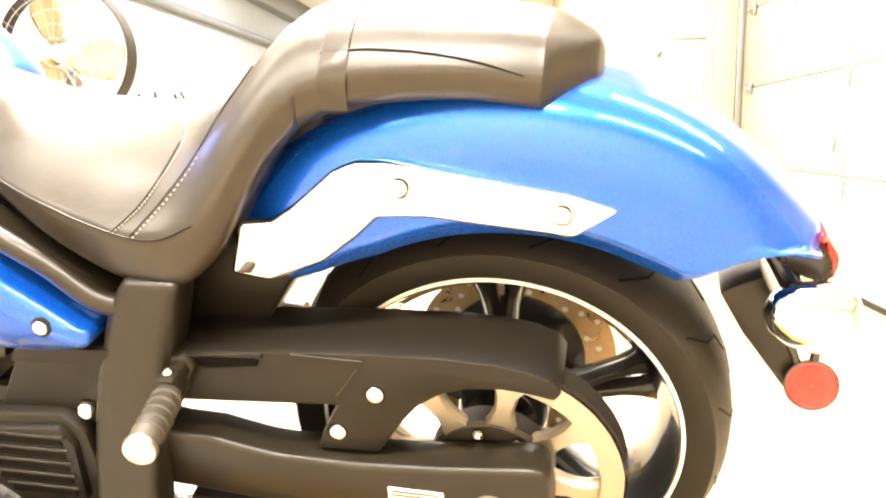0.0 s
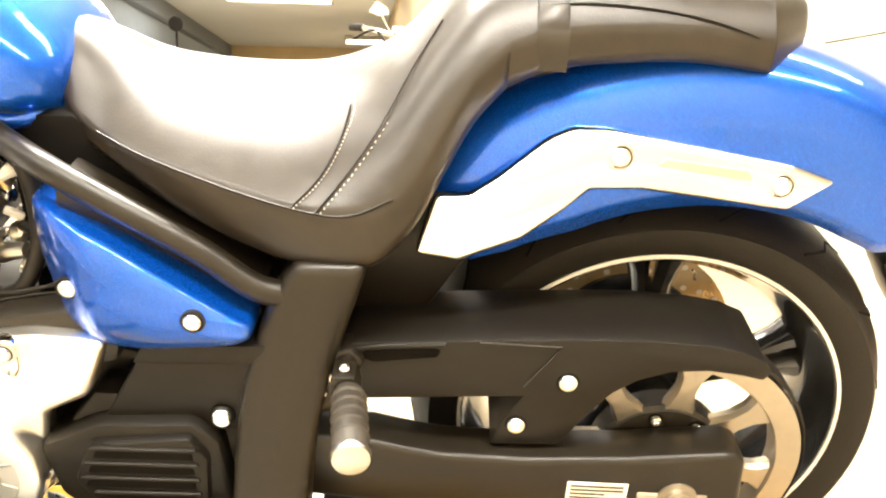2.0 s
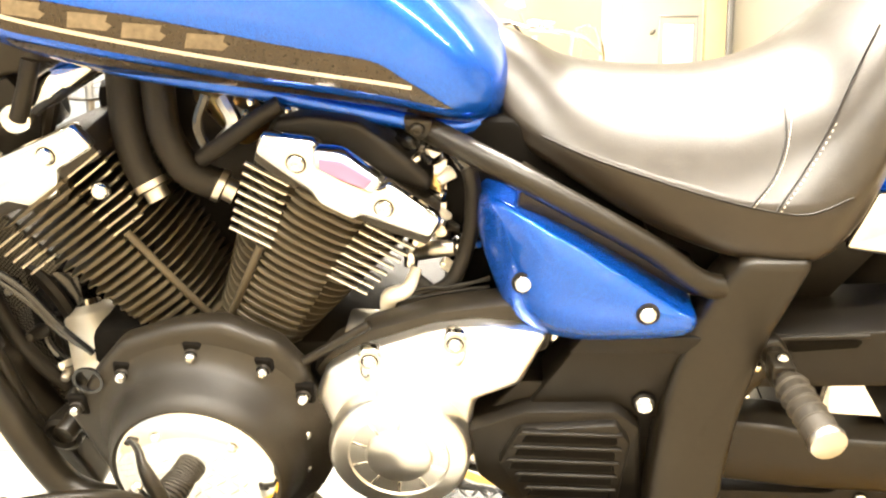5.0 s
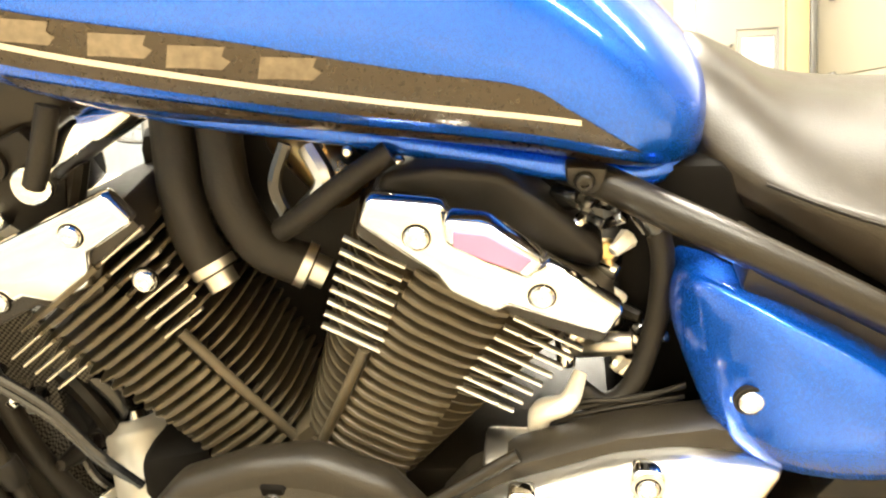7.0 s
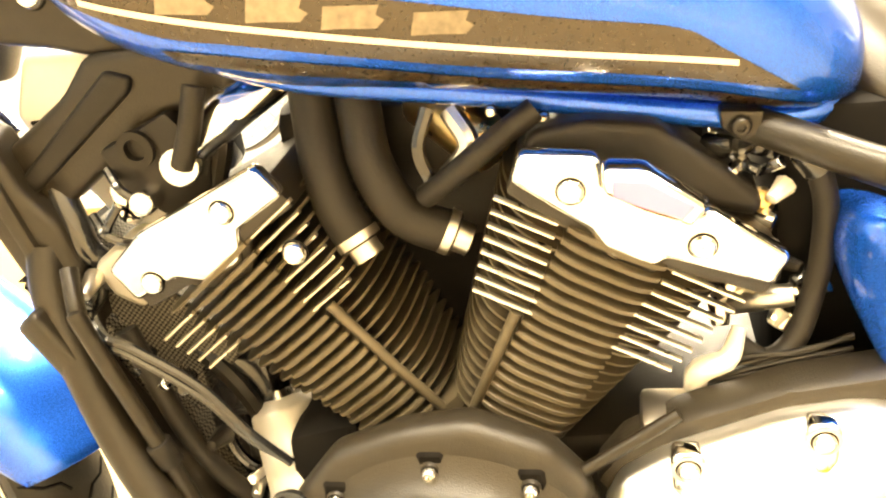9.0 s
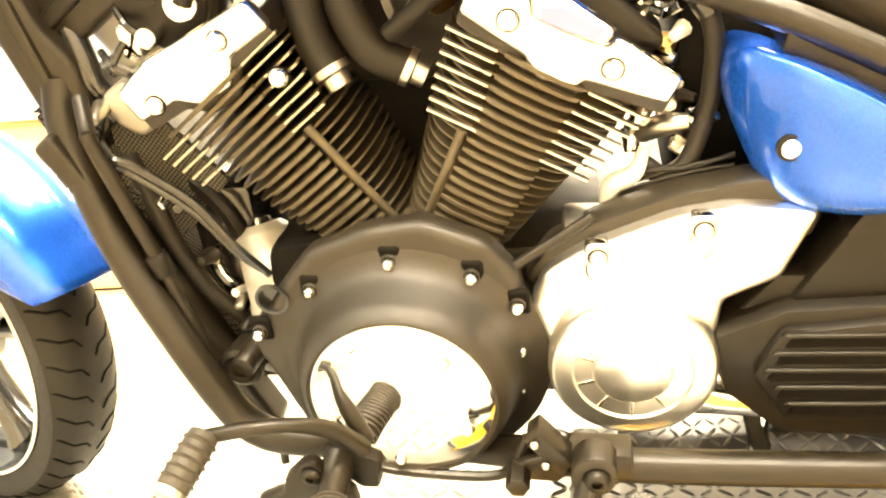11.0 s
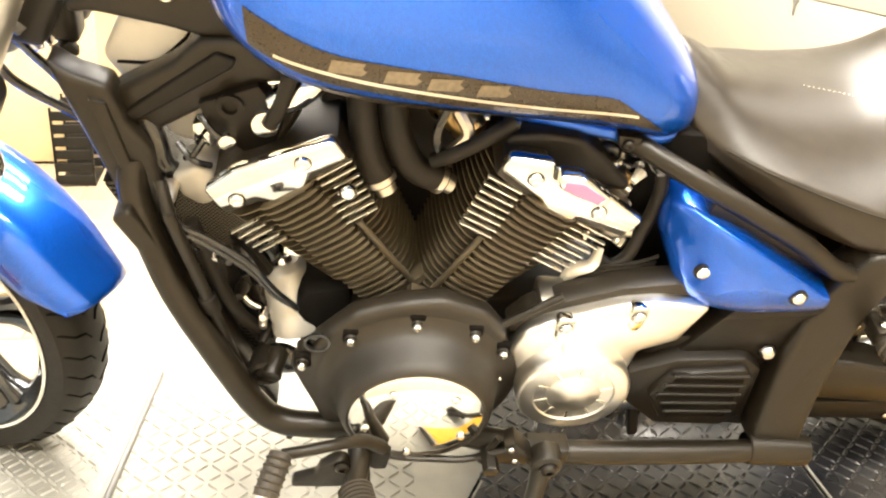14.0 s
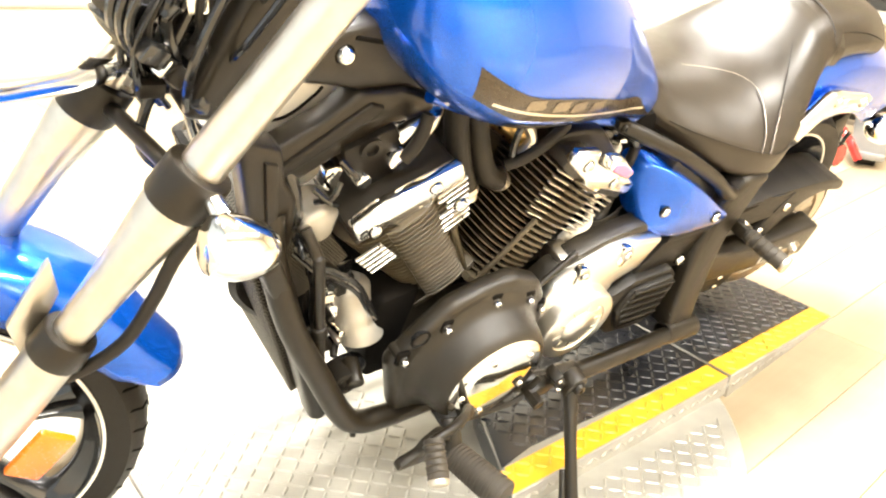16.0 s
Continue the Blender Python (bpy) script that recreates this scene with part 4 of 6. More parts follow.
for k in range(5):
    z = 0.276 + 0.021 * k
    x0 = float(np.interp(z, [0.27, 0.32, 0.37], [-0.622, -0.650, -0.632]))
    # dark strip on the frame: shade of the open slot as colour
    part("louvre_slot_shade", slab([(x0, z - 0.0062), (x0 + 0.006, z + 0.0068), (-0.528, z + 0.0098), (-0.526, z - 0.0032)], -0.215, -0.2276, 0.0015, 1), VOID, grille)
    part("louvre", slab([(x0 - 0.004, z + 0.0068), (x0, z + 0.0115), (-0.522, z + 0.0145), (-0.520, z + 0.0098)], -0.220, -0.2300, 0.002, 2), PLASTIC, grille)
grille.matrix_basis = pose(0, -0.026, 0)
part("lower_cover", slab([(-0.686, 0.350), (-0.668, 0.272), (-0.625, 0.220), (-0.600, 0.212), (-0.452, 0.192), (-0.446, 0.400), (-0.560, 0.412), (-0.640, 0.412)], -0.165, -0.213, 0.006, 2), PLASTIC, bike, "black plastic cover behind the louvred box")
for x0, x1, tilt in ((-0.790, -0.640, 0.0), (-0.628, -0.452, 9.0)):
    chamber = part("exhaust_chamber", box(x0, x1, -0.012, 0.012, -0.100, 0.085, 0.006, 2), CHROME, bike, "polished exhaust chamber under the engine")
    chamber.matrix_basis = pose(0, -0.186, 0.205, tilt)
part("chamber_strap", slab([(-0.668, 0.270), (-0.650, 0.270), (-0.618, 0.150), (-0.632, 0.140)], -0.180, -0.204, 0.003, 1), PLASTIC, bike)
part("lower_side_plate", slab([(-0.634, 0.375), (-0.573, 0.484), (-0.440, 0.490), (-0.452, 0.375)], -0.16, -0.222, 0.004), PLASTIC, bike, "black plastic plate")
part("plate_lip", slab([(-0.588, 0.463), (-0.575, 0.486), (-0.442, 0.493), (-0.442, 0.471)], -0.19, -0.2250, 0.002), PLASTIC, bike)
part("inner_panel", slab([(-0.52, 0.60), (-0.42, 0.575), (-0.33, 0.59), (-0.27, 0.63), (-0.24, 0.56), (-0.30, 0.46), (-0.46, 0.49)], -0.13, 0.13, 0.006), PLASTIC, bike)
# near-black box, so the gap before the seat has its shade as colour
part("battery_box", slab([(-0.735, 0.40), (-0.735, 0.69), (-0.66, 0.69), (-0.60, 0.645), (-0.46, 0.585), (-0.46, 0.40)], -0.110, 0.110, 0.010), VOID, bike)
part("frame_web", slab([(-0.650, 0.655), (-0.56, 0.600), (-0.45, 0.545), (-0.45, 0.52), (-0.56, 0.57), (-0.655, 0.625)], -0.13, -0.19, 0.004), BLACK, bike)
part("upright_crease", tube([(-0.402, -0.208, 0.520), (-0.424, -0.218, 0.45), (-0.437, -0.237, 0.37), (-0.441, -0.252, 0.31)], [0.006, 0.0165, 0.0175, 0.008], 16, 30), BLACK, bike)
part("upright_foot", lathe([(-0.048, 0.0225), (-0.046, 0.0250), (-0.030, 0.0262), (0.030, 0.0262), (0.050, 0.0250), (0.053, 0.0215), (0.054, 0.0005)], (-0.440, -0.281, 0.232), (1, 0, -0.03), 28), BLACK, bike, "cast clamp round the lower frame tube")

# rear drive: guard details, pulley, belt, peg, label
for x, z, y in ((-0.128, 0.449, -0.203), (-0.179, 0.387, -0.203)):
    bolt("guard_bolt", bike, (x, y, z), r=0.0108, h=0.005)
# the slot isn't cut: a near-black inlay gives its shade
part("guard_pocket_shade", slab([(-0.352, 0.470), (-0.346, 0.480), (-0.274, 0.487), (-0.266, 0.483), (-0.270, 0.474), (-0.338, 0.464)], -0.198, -0.2042, 0.002, 2), VOID, bike, "near-black inlay for the shade of a slot in the belt guard")
part("pocket_lip", tube([(-0.400, -0.203, 0.440), (-0.388, -0.204, 0.468), (-0.362, -0.204, 0.481), (-0.300, -0.204, 0.488), (-0.262, -0.204, 0.491)], 0.0032, 8, 24), PLASTIC, bike)
part("lower_belt_guard", slab([(-0.400, 0.205), (-0.398, 0.250), (-0.255, 0.254), (-0.235, 0.268), (-0.165, 0.270), (-0.150, 0.245), (-0.175, 0.205)], -0.150, -0.205, 0.006, 2), PLASTIC, bike, "black plastic lower belt guard")
for x, z in ((-0.215, 0.252), (-0.212, 0.222)):
    bolt("lower_guard_bolt", bike, (x, -0.206, z), r=0.0075, h=0.005)
part("guard_seam", tube([(-0.226, -0.204, 0.497), (-0.14, -0.204, 0.496), (-0.175, -0.204, 0.442)], 0.0016, 6), GLOSS, bike)
PC = (0.0, -0.150, 0.310)
pulley = part("pulley", lathe([(-0.016, 0.166), (-0.016, 0.138), (-0.012, 0.136), (0.014, 0.136), (0.016, 0.166)], PC, seg=72, closed=True), PULLEY, rear_wheel.parent, "satin alloy belt pulley")
part("pulley_hub", lathe([(0.02, 0.080), (-0.008, 0.079), (-0.013, 0.074), (-0.014, 0.050), (-0.022, 0.046), (-0.024, 0.020), (-0.030, 0.018), (-0.030, 0.0005)], PC, seg=40), CASE, pulley)
for k in range(8):
    a = 2 * math.pi * k / 8 + 0.61
    rows = []
    for r, wd in ((0.066, 0.027), (0.080, 0.018), (0.100, 0.0125), (0.120, 0.0145), (0.132, 0.022), (0.144, 0.036)):
        c, s = math.cos(a), math.sin(a)
        rows.append([(PC[0] + c * r - s * wd * q, PC[1] + y, PC[2] + s * r + c * wd * q) for q, y in ((-1, -0.004), (-0.75, -0.011), (0.75, -0.011), (1, -0.004), (0.8, 0.008), (-0.8, 0.008))])
    part("pulley_spoke", grid(rows, True, True), PULLEY, pulley)
for k in range(8):
    a = 2 * math.pi * k / 8 + 1.00
    bolt("pulley_bolt", pulley, (PC[0] + 0.064 * math.cos(a), PC[1] - 0.014, PC[2] + 0.064 * math.sin(a)), r=0.0070, h=0.007)
part("belt", grid([[(x, -0.150 + y, z + d) for y, d in ((-0.016, 0), (0.016, 0), (0.016, 0.006), (-0.016, 0.006))] for x, z in [(-0.62, 0.405), (-0.30, 0.452)] + [(0.170 * math.cos(radians(a)), 0.31 + 0.170 * math.sin(radians(a))) for a in range(100, -81, -10)] + [(-0.30, 0.20), (-0.62, 0.30)]], True, True), RUBBER, bike, "black toothed drive belt")
part("brake_disc", lathe([(-0.003, 0.150), (-0.003, 0.098), (0.003, 0.098), (0.003, 0.150)], (0, 0.098, 0.31), seg=64, closed=True), BRONZE, rear_wheel.parent, "drilled steel brake disc")
for k in range(36):
    a, r = 2 * math.pi * k / 36, (0.137, 0.125, 0.112)[k % 3]
    # white dot on the steel: light through a drilled hole, put into colour
    part("disc_hole_light", lathe([(-0.0038, 0.0045), (-0.0038, 0.0005)], (r * math.cos(a), 0.098, 0.31 + r * math.sin(a)), seg=10), WHITE, bike)
part("disc_carrier", lathe([(-0.004, 0.105), (-0.004, 0.03), (0.004, 0.03), (0.004, 0.105)], (0, 0.094, 0.31), seg=36, closed=True), GLOSS, bike)
part("axle_nut", lathe([(-0.000, 0.023), (-0.003, 0.023), (-0.003, 0.0170), (-0.009, 0.0165), (-0.009, 0.010), (-0.013, 0.009), (-0.013, 0.0005)], (0.010, -0.222, 0.307), seg=20), PULLEY, bike, "zinc axle nut")
part("axle_slot", slab([(-0.036, 0.300), (-0.036, 0.314), (0.045, 0.314), (0.045, 0.300)], -0.218, -0.2235, 0.002, 1), SATIN, bike)
label = part("warning_label", box(-0.116, -0.047, -0.2236, -0.221, 0.286, 0.325, 0.0005, 1), WHITE, bike, "white printed sticker with small unreadable lines")
for k in range(6):
    part("print_line", box(-0.112, -0.112 + (0.060 if k % 3 else 0.040), -0.2240, -0.2234, 0.2905 + 0.0057 * k, 0.2928 + 0.0057 * k, 0), PLASTIC, label)
part("peg_bracket", slab([(-0.412, 0.395), (-0.404, 0.455), (-0.388, 0.482), (-0.360, 0.488), (-0.346, 0.472), (-0.358, 0.445), (-0.382, 0.402)], -0.180, -0.216, 0.006), BLACK, bike)
peg = part("passenger_peg", rod((-0.358, -0.258, 0.464), (-0.346, -0.346, 0.464), 0.0165, 0.018, 18, 0.003), PEG, bike, "rubber passenger foot peg")
part("peg_end", rod((-0.346, -0.345, 0.464), (-0.3448, -0.354, 0.464), 0.0195, 0.0185, 18, 0.002), SATIN, peg, "bare alloy peg end")
for k in range(5):
    q = 0.12 + 0.16 * k
    c = np.array((-0.358, -0.258, 0.464)) * (1 - q) + np.array((-0.346, -0.346, 0.464)) * q
    part("peg_ring", lathe([(-0.003, 0.0165), (0, 0.0188), (0.003, 0.0165)], c, (0.012, -0.088, 0.0), 18), PEG, peg)
part("peg_mount", rod((-0.366, -0.205, 0.470), (-0.359, -0.262, 0.464), 0.012, 0.014, 12), BLACK, bike)
for x, z in ((-0.380, 0.452), (-0.391, 0.430), (-0.398, 0.408)):
    bolt("bracket_bolt", bike, (x, -0.217, z), r=0.0055, h=0.004)
part("peg_clevis", slab([(-0.377, 0.482), (-0.352, 0.482), (-0.347, 0.455), (-0.374, 0.452)], -0.225, -0.256, 0.004, 2), BLACK, bike)
bolt("clevis_pin", bike, (-0.364, -0.242, 0.483), (0, -0.25, 1), r=0.006, h=0.004)

# tail: lamp bracket, signal, reflector
part("tail_lamp", slab(smooth_outline([(0.335, 0.605), (0.362, 0.600), (0.380, 0.578), (0.376, 0.553), (0.345, 0.560), (0.320, 0.580)], 24), -0.055, 0.055, 0.008), BLACK, bike)
part("tail_lens", slab(smooth_outline([(0.364, 0.603), (0.374, 0.602), (0.389, 0.578), (0.384, 0.556), (0.376, 0.560)], 24), -0.045, 0.045, 0.006), RED, bike, "red tail lamp lens")
part("plate_bracket", slab([(0.262, 0.520), (0.312, 0.546), (0.350, 0.472), (0.384, 0.372), (0.366, 0.370), (0.298, 0.460)], -0.034, 0.034, 0.006, 2), BLACK, bike, "black angular tail bracket")
part("tail_stay", tube([(0.31, -0.02, 0.59), (0.335, -0.05, 0.555), (0.35, -0.09, 0.535)], 0.013, 10, 10), GLOSS, bike)
SIG = [(-0.050, 0.0005), (-0.048, 0.012), (-0.040, 0.024), (-0.020, 0.036), (0.008, 0.041), (0.030, 0.040), (0.042, 0.036), (0.046, 0.030), (0.048, 0.0005)]
part("rear_signal", lathe(SIG, (0.352, -0.105, 0.540), (1, 0, -0.1), 32), CHROME, bike, "chrome bullet turn signal")
for p, q in (((0.343, -0.030, 0.478), (0.372, -0.034, 0.412)), ((0.388, -0.034, 0.470), (0.384, -0.034, 0.420))):
    part("reflector_stay", rod(p, q, 0.0065, 0.0055, 12), GLOSS, bike)
part("reflector_cup", lathe([(0.012, 0.010), (0.010, 0.026), (0.000, 0.0325), (-0.007, 0.0325), (-0.008, 0.0300)], (0.385, -0.042, 0.402), (0.10, 1, -0.30), 32), GLOSS, bike)
part("rear_reflector", lathe([(-0.006, 0.0305), (-0.0085, 0.0300), (-0.0095, 0.0270), (-0.0088, 0.0255), (-0.0098, 0.0180), (-0.0100, 0.0005)], (0.385, -0.042, 0.402), (0.10, 1, -0.30), 36), RED, bike, "round red reflector")

# neck of the frame
part("neck_leg", slab([(-1.467, 0.745), (-1.440, 0.725), (-1.399, 0.712), (-1.385, 0.66), (-1.359, 0.625), (-1.350, 0.56), (-1.352, 0.50), (-1.397, 0.50), (-1.437, 0.64)], -0.075, -0.122, 0.009, 3), BLACK, bike, "satin black frame neck casting")
part("neck_leg_rib", slab([(-1.425, 0.700), (-1.404, 0.694), (-1.376, 0.560), (-1.372, 0.515), (-1.386, 0.515), (-1.398, 0.580)], -0.115, -0.128, 0.005, 2), BLACK, bike)
brace = part("neck_brace", slab([(-1.406, 0.690), (-1.330, 0.736), (-1.295, 0.772), (-1.224, 0.775), (-1.160, 0.750), (-1.174, 0.724), (-1.235, 0.715), (-1.364, 0.630), (-1.392, 0.640)], -0.06, -0.101, 0.009, 3), BLACK, bike)
part("brace_inset", slab([(-1.391, 0.668), (-1.383, 0.650), (-1.258, 0.739), (-1.252, 0.752), (-1.276, 0.760)], -0.095, -0.1075, 0.005, 3), PLASTIC, brace)
part("neck_arm", slab([(-1.446, 0.800), (-1.392, 0.824), (-1.352, 0.852), (-1.290, 0.868), (-1.220, 0.858), (-1.180, 0.820), (-1.168, 0.752), (-1.217, 0.766), (-1.289, 0.766), (-1.331, 0.777), (-1.414, 0.790), (-1.440, 0.785)], -0.05, -0.090, 0.009, 3), BLACK, bike)
# thin near-black bar on the arm, coloured as a groove's shade
part("arm_groove_shade", slab([(-1.320, 0.845), (-1.318, 0.852), (-1.215, 0.832), (-1.213, 0.825)], -0.086, -0.0915, 0.0015, 1), VOID, bike)
part("neck_front", slab([(-1.500, 0.800), (-1.462, 0.875), (-1.425, 0.850), (-1.440, 0.800), (-1.442, 0.728), (-1.470, 0.735)], -0.02, -0.065, 0.009, 3), BLACK, bike)
cover2 = part("air_cover", slab([(-1.425, 0.705), (-1.395, 0.765), (-1.300, 0.765), (-1.262, 0.710), (-1.258, 0.610), (-1.295, 0.572), (-1.350, 0.585), (-1.385, 0.640)], 0.03, -0.045, 0.012, 3), WHITE, bike, "pale alloy cover inside the frame neck")
part("cover_seam", tube([(-1.405, -0.046, 0.700), (-1.360, -0.047, 0.705), (-1.325, -0.047, 0.735), (-1.315, -0.046, 0.748)], 0.0022, 6, 16), VOID, cover2)
part("head_bracket", slab([(-1.302, 0.690), (-1.228, 0.722), (-1.196, 0.680), (-1.206, 0.640), (-1.238, 0.612), (-1.288, 0.652)], -0.070, -0.112, 0.005), PLASTIC, bike)
part("head_casting", slab([(-1.342, 0.580), (-1.312, 0.600), (-1.283, 0.592), (-1.285, 0.545), (-1.304, 0.532), (-1.330, 0.548)], -0.060, -0.122, 0.009, 3), CAST, bike, "bare alloy head casting")
part("sensor_body", slab([(-1.313, 0.653), (-1.285, 0.660), (-1.283, 0.620), (-1.298, 0.610), (-1.312, 0.618)], -0.060, -0.102, 0.006, 2), CHROME, bike)
part("breather_cover", slab([(-1.244, 0.698), (-1.222, 0.716), (-1.188, 0.720), (-1.190, 0.655), (-1.222, 0.646)], -0.050, -0.088, 0.009, 3), CHROME, bike, "chrome breather cover under the tank")
for p, q in (((-1.330, 0.628), (-1.290, 0.600)), ((-1.322, 0.604), (-1.296, 0.640)), ((-1.300, 0.672), (-1.262, 0.640))):
    part("lead", tube([(p[0], -0.108, p[1]), ((p[0] + q[0]) / 2, -0.124, (p[1] + q[1]) / 2), (q[0], -0.116, q[1])], 0.0045, 8, 12), GLOSS, bike)
part("bracket_ring", lathe([(0, 0.017), (-0.006, 0.017), (-0.006, 0.010), (0, 0.009)], (-1.262, -0.112, 0.692), seg=20), PLASTIC, bike)
part("brace_rod", tube([(-1.175, -0.10, 0.735), (-1.185, -0.105, 0.69), (-1.205, -0.10, 0.645)], 0.009, 8, 10), BLACK, bike)
bolt("neck_bolt", bike, (-1.328, -0.089, 0.825), r=0.012, h=0.010)
part("steering_head", rod((-1.355, 0.0, 0.95), (-1.475, 0.0, 0.75), 0.036, 0.036, 24, 0.004), BLACK, bike)
for s in (-1, 1):
    part("radiator_shroud", slab([(-1.414, 0.540), (-1.388, 0.558), (-1.345, 0.470), (-1.270, 0.300), (-1.207, 0.152), (-1.216, 0.130), (-1.240, 0.140), (-1.304, 0.300), (-1.374, 0.460)], 0.116 * s, 0.163 * s, 0.008, 3), BLACK, bike, "black radiator side frame")
rad = part("radiator", slab([(-1.428, 0.560), (-1.380, 0.585), (-1.215, 0.205), (-1.262, 0.170)], -0.116, 0.116, 0.004), MESH, bike, "black finned radiator")
for k in range(48):
    q = k / 47
    part("radiator_fin", box(-0.027, 0.022, -0.1175, 0.1175, -0.0008, 0.0008, 0), VOID, rad).matrix_basis = Matrix.Translation((-1.400 + 0.160 * q, 0, 0.566 - 0.370 * q))

# fork, clamps, signal, fender, handlebar end of the front
FU = np.array((-1.412, -0.186, 0.985))
FL = np.array((-1.716, -0.142, 0.360))


def fork_leg(shift, lab):
    a, b = FU + shift, FL + shift
    at = lambda q: a + (b - a) * q
    leg = part("fork_leg", tube([at(-0.12), at(0.40)], 0.0255, 24), SATIN, bike, lab)
    part("fork_clamp", rod(at(0.385), at(0.465), 0.039, 0.039, 24, 0.005), BLACK, leg, "black fork clamp")
    part("fork_sleeve", tube([at(0.46), at(0.48), at(0.58), at(0.68), at(0.80)], [0.034, 0.035, 0.029, 0.025, 0.022], 24), SATIN, leg)
    part("fork_collar", rod(at(0.775), at(0.835), 0.034, 0.036, 24, 0.004), BLACK, leg, "black fender bracket collar")
    part("fork_slider", tube([at(0.80), at(0.84), at(1.0), at(1.14)], [0.0305, 0.032, 0.032, 0.030], 24), SATIN, leg)
    return leg


fork_leg(np.array((0, 0, 0)), "satin silver fork leg")
fork_leg(np.array((-0.030, 0.205, -0.02)), "satin silver fork leg")
part("lower_yoke", rod(FU + (FL - FU) * 0.425, FU + (FL - FU) * 0.425 + np.array((-0.030, 0.205, -0.02)), 0.010, 0.010, 12, 0.002), BLACK, bike)
sig = part("front_signal", lathe([(u * 0.86, v * 0.88) for u, v in SIG], (-1.518, -0.262, 0.708), (-1, 0.12, 0.25), 32), CHROME, bike, "chrome bullet turn signal")
part("signal_stalk", tube([(-1.530, -0.190, 0.728), (-1.526, -0.235, 0.722)], 0.012, 12), CHROME, sig)
part("brake_hose", tube([(-1.520, -0.19, 0.700), (-1.556, -0.195, 0.640), (-1.572, -0.19, 0.570), (-1.598, -0.18, 0.490), (-1.650, -0.165, 0.435), (-1.700, -0.14, 0.410)], 0.0085, 10, 40), RUBBER, bike, "black brake hose")
refl = part("side_reflector", box(-0.024, 0.024, -0.006, 0.006, -0.046, 0.046, 0.003, 2), AMBER, bike, "amber rectangular reflector")
refl.matrix_basis = Matrix.Translation((-1.682, -0.168, 0.288)) @ Matrix.Rotation(radians(-14), 4, "Z") @ Matrix.Rotation(radians(28), 4, "Y")


part("fender_stay", slab([(-1.668, 0.600), (-1.655, 0.541), (-1.672, 0.494), (-1.655, 0.452), (-1.694, 0.440), (-1.712, 0.500), (-1.694, 0.545)], -0.118, -0.128, 0.003, 2), SATIN, bike, "satin grey fender stay")


def front_fender():
    """An arched fender; its tail ends in a lip kicked out from the tyre."""
    rows = []
    for th in np.linspace(25, 150, 60):
        kick = max(0.0, (36 - th) / 11)
        top = 0.338 + 0.016 * kick ** 1.3
        w = 0.080 - 0.012 * kick
        lo = float(np.interp(th, [25, 28, 34, 45, 70, 150], [0.318, 0.300, 0.276, 0.262, 0.258, 0.264]))
        half = [(0.0, top), (0.45 * w, top - 0.004), (0.80 * w, top - 0.016), (0.97 * w, top - 0.036), (1.0 * w, lo)]
        half = [(a, max(b, lo)) for a, b in half]
        fine = spline(half, 13)
        c, s = math.cos(radians(th)), math.sin(radians(th))
        rows.append([(r * c, y, r * s) for y, r in [(-a, b) for a, b in fine[::-1]] + list(fine[1:])])
    return grid(rows)


ff = part("front_fender", front_fender(), BLUE, bike, "metallic blue front fender with an upturned tip", 60)
ff.matrix_basis = front_turn
mod = ff.modifiers.new("thickness", "SOLIDIFY")
mod.thickness, mod.offset = 0.004, 0
part("headlight", lathe([(-0.11, 0.0005), (-0.10, 0.03), (-0.07, 0.055), (-0.02, 0.072), (0.045, 0.080), (0.058, 0.082), (0.063, 0.077), (0.067, 0.0005)], (-1.635, 0.01, 0.81), (-1, 0.25, -0.15), 40), CHROME, bike, "chrome headlight shell")
for k, (p, q, m) in enumerate((((-1.50, -0.06, 0.92), (-1.55, -0.05, 0.70), (-1.47, -0.03, 0.60)), ((-1.48, -0.10, 0.98), (-1.52, -0.09, 0.80), (-1.47, -0.05, 0.66)), ((-1.46, -0.02, 0.97), (-1.53, 0.02, 0.84), (-1.56, 0.06, 0.66)), ((-1.42, -0.11, 0.95), (-1.47, -0.11, 0.86), (-1.47, -0.06, 0.79)), ((-1.52, 0.03, 0.95), (-1.58, 0.05, 0.80), (-1.50, 0.05, 0.66)))):
    part("cable", tube([p, q, m], 0.0065 - 0.0006 * k, 8, 24), GLOSS, bike)

# intake between the cylinders
for pts in (((-1.108, -0.075, 0.745), (-1.105, -0.090, 0.705), (-1.099, -0.110, 0.665), (-1.088, -0.124, 0.630), (-1.071, -0.132, 0.600)), ((-1.068, -0.075, 0.745), (-1.065, -0.090, 0.702), (-1.056, -0.110, 0.660), (-1.032, -0.120, 0.620), (-0.992, -0.118, 0.598))):
    hose = part("intake_hose", tube(pts, 0.0190, 20, 36), RUBBER, bike, "thick black rubber hose")
    e, d = np.array(pts[-1]), np.array(pts[-1]) - np.array(pts[-2])
    d = d / np.linalg.norm(d) * 0.022
    part("hose_clamp", lathe([(-0.010, 0.0180), (-0.010, 0.0202), (-0.002, 0.0202), (-0.002, 0.0180)], e, d, 20), SATIN, hose, "steel hose clamp")
    part("hose_stub", rod(e, e + d * 0.6, 0.014), SATIN, hose)
part("intake_body", box(-1.16, -0.78, -0.06, 0.10, 0.56, 0.70, 0.02), PLASTIC, bike)
# added near-black backing that supplies the shade between the cylinders
part("valley_shade", slab([(-1.10, 0.40), (-1.13, 0.62), (-0.92, 0.64), (-0.94, 0.40)], -0.045, 0.05, 0.01), VOID, bike)
part("throttle_body", rod((-1.015, -0.050, 0.700), (-0.955, -0.105, 0.668), 0.028, 0.024, 20, 0.004), BRASS, bike, "bronze-coloured throttle body")
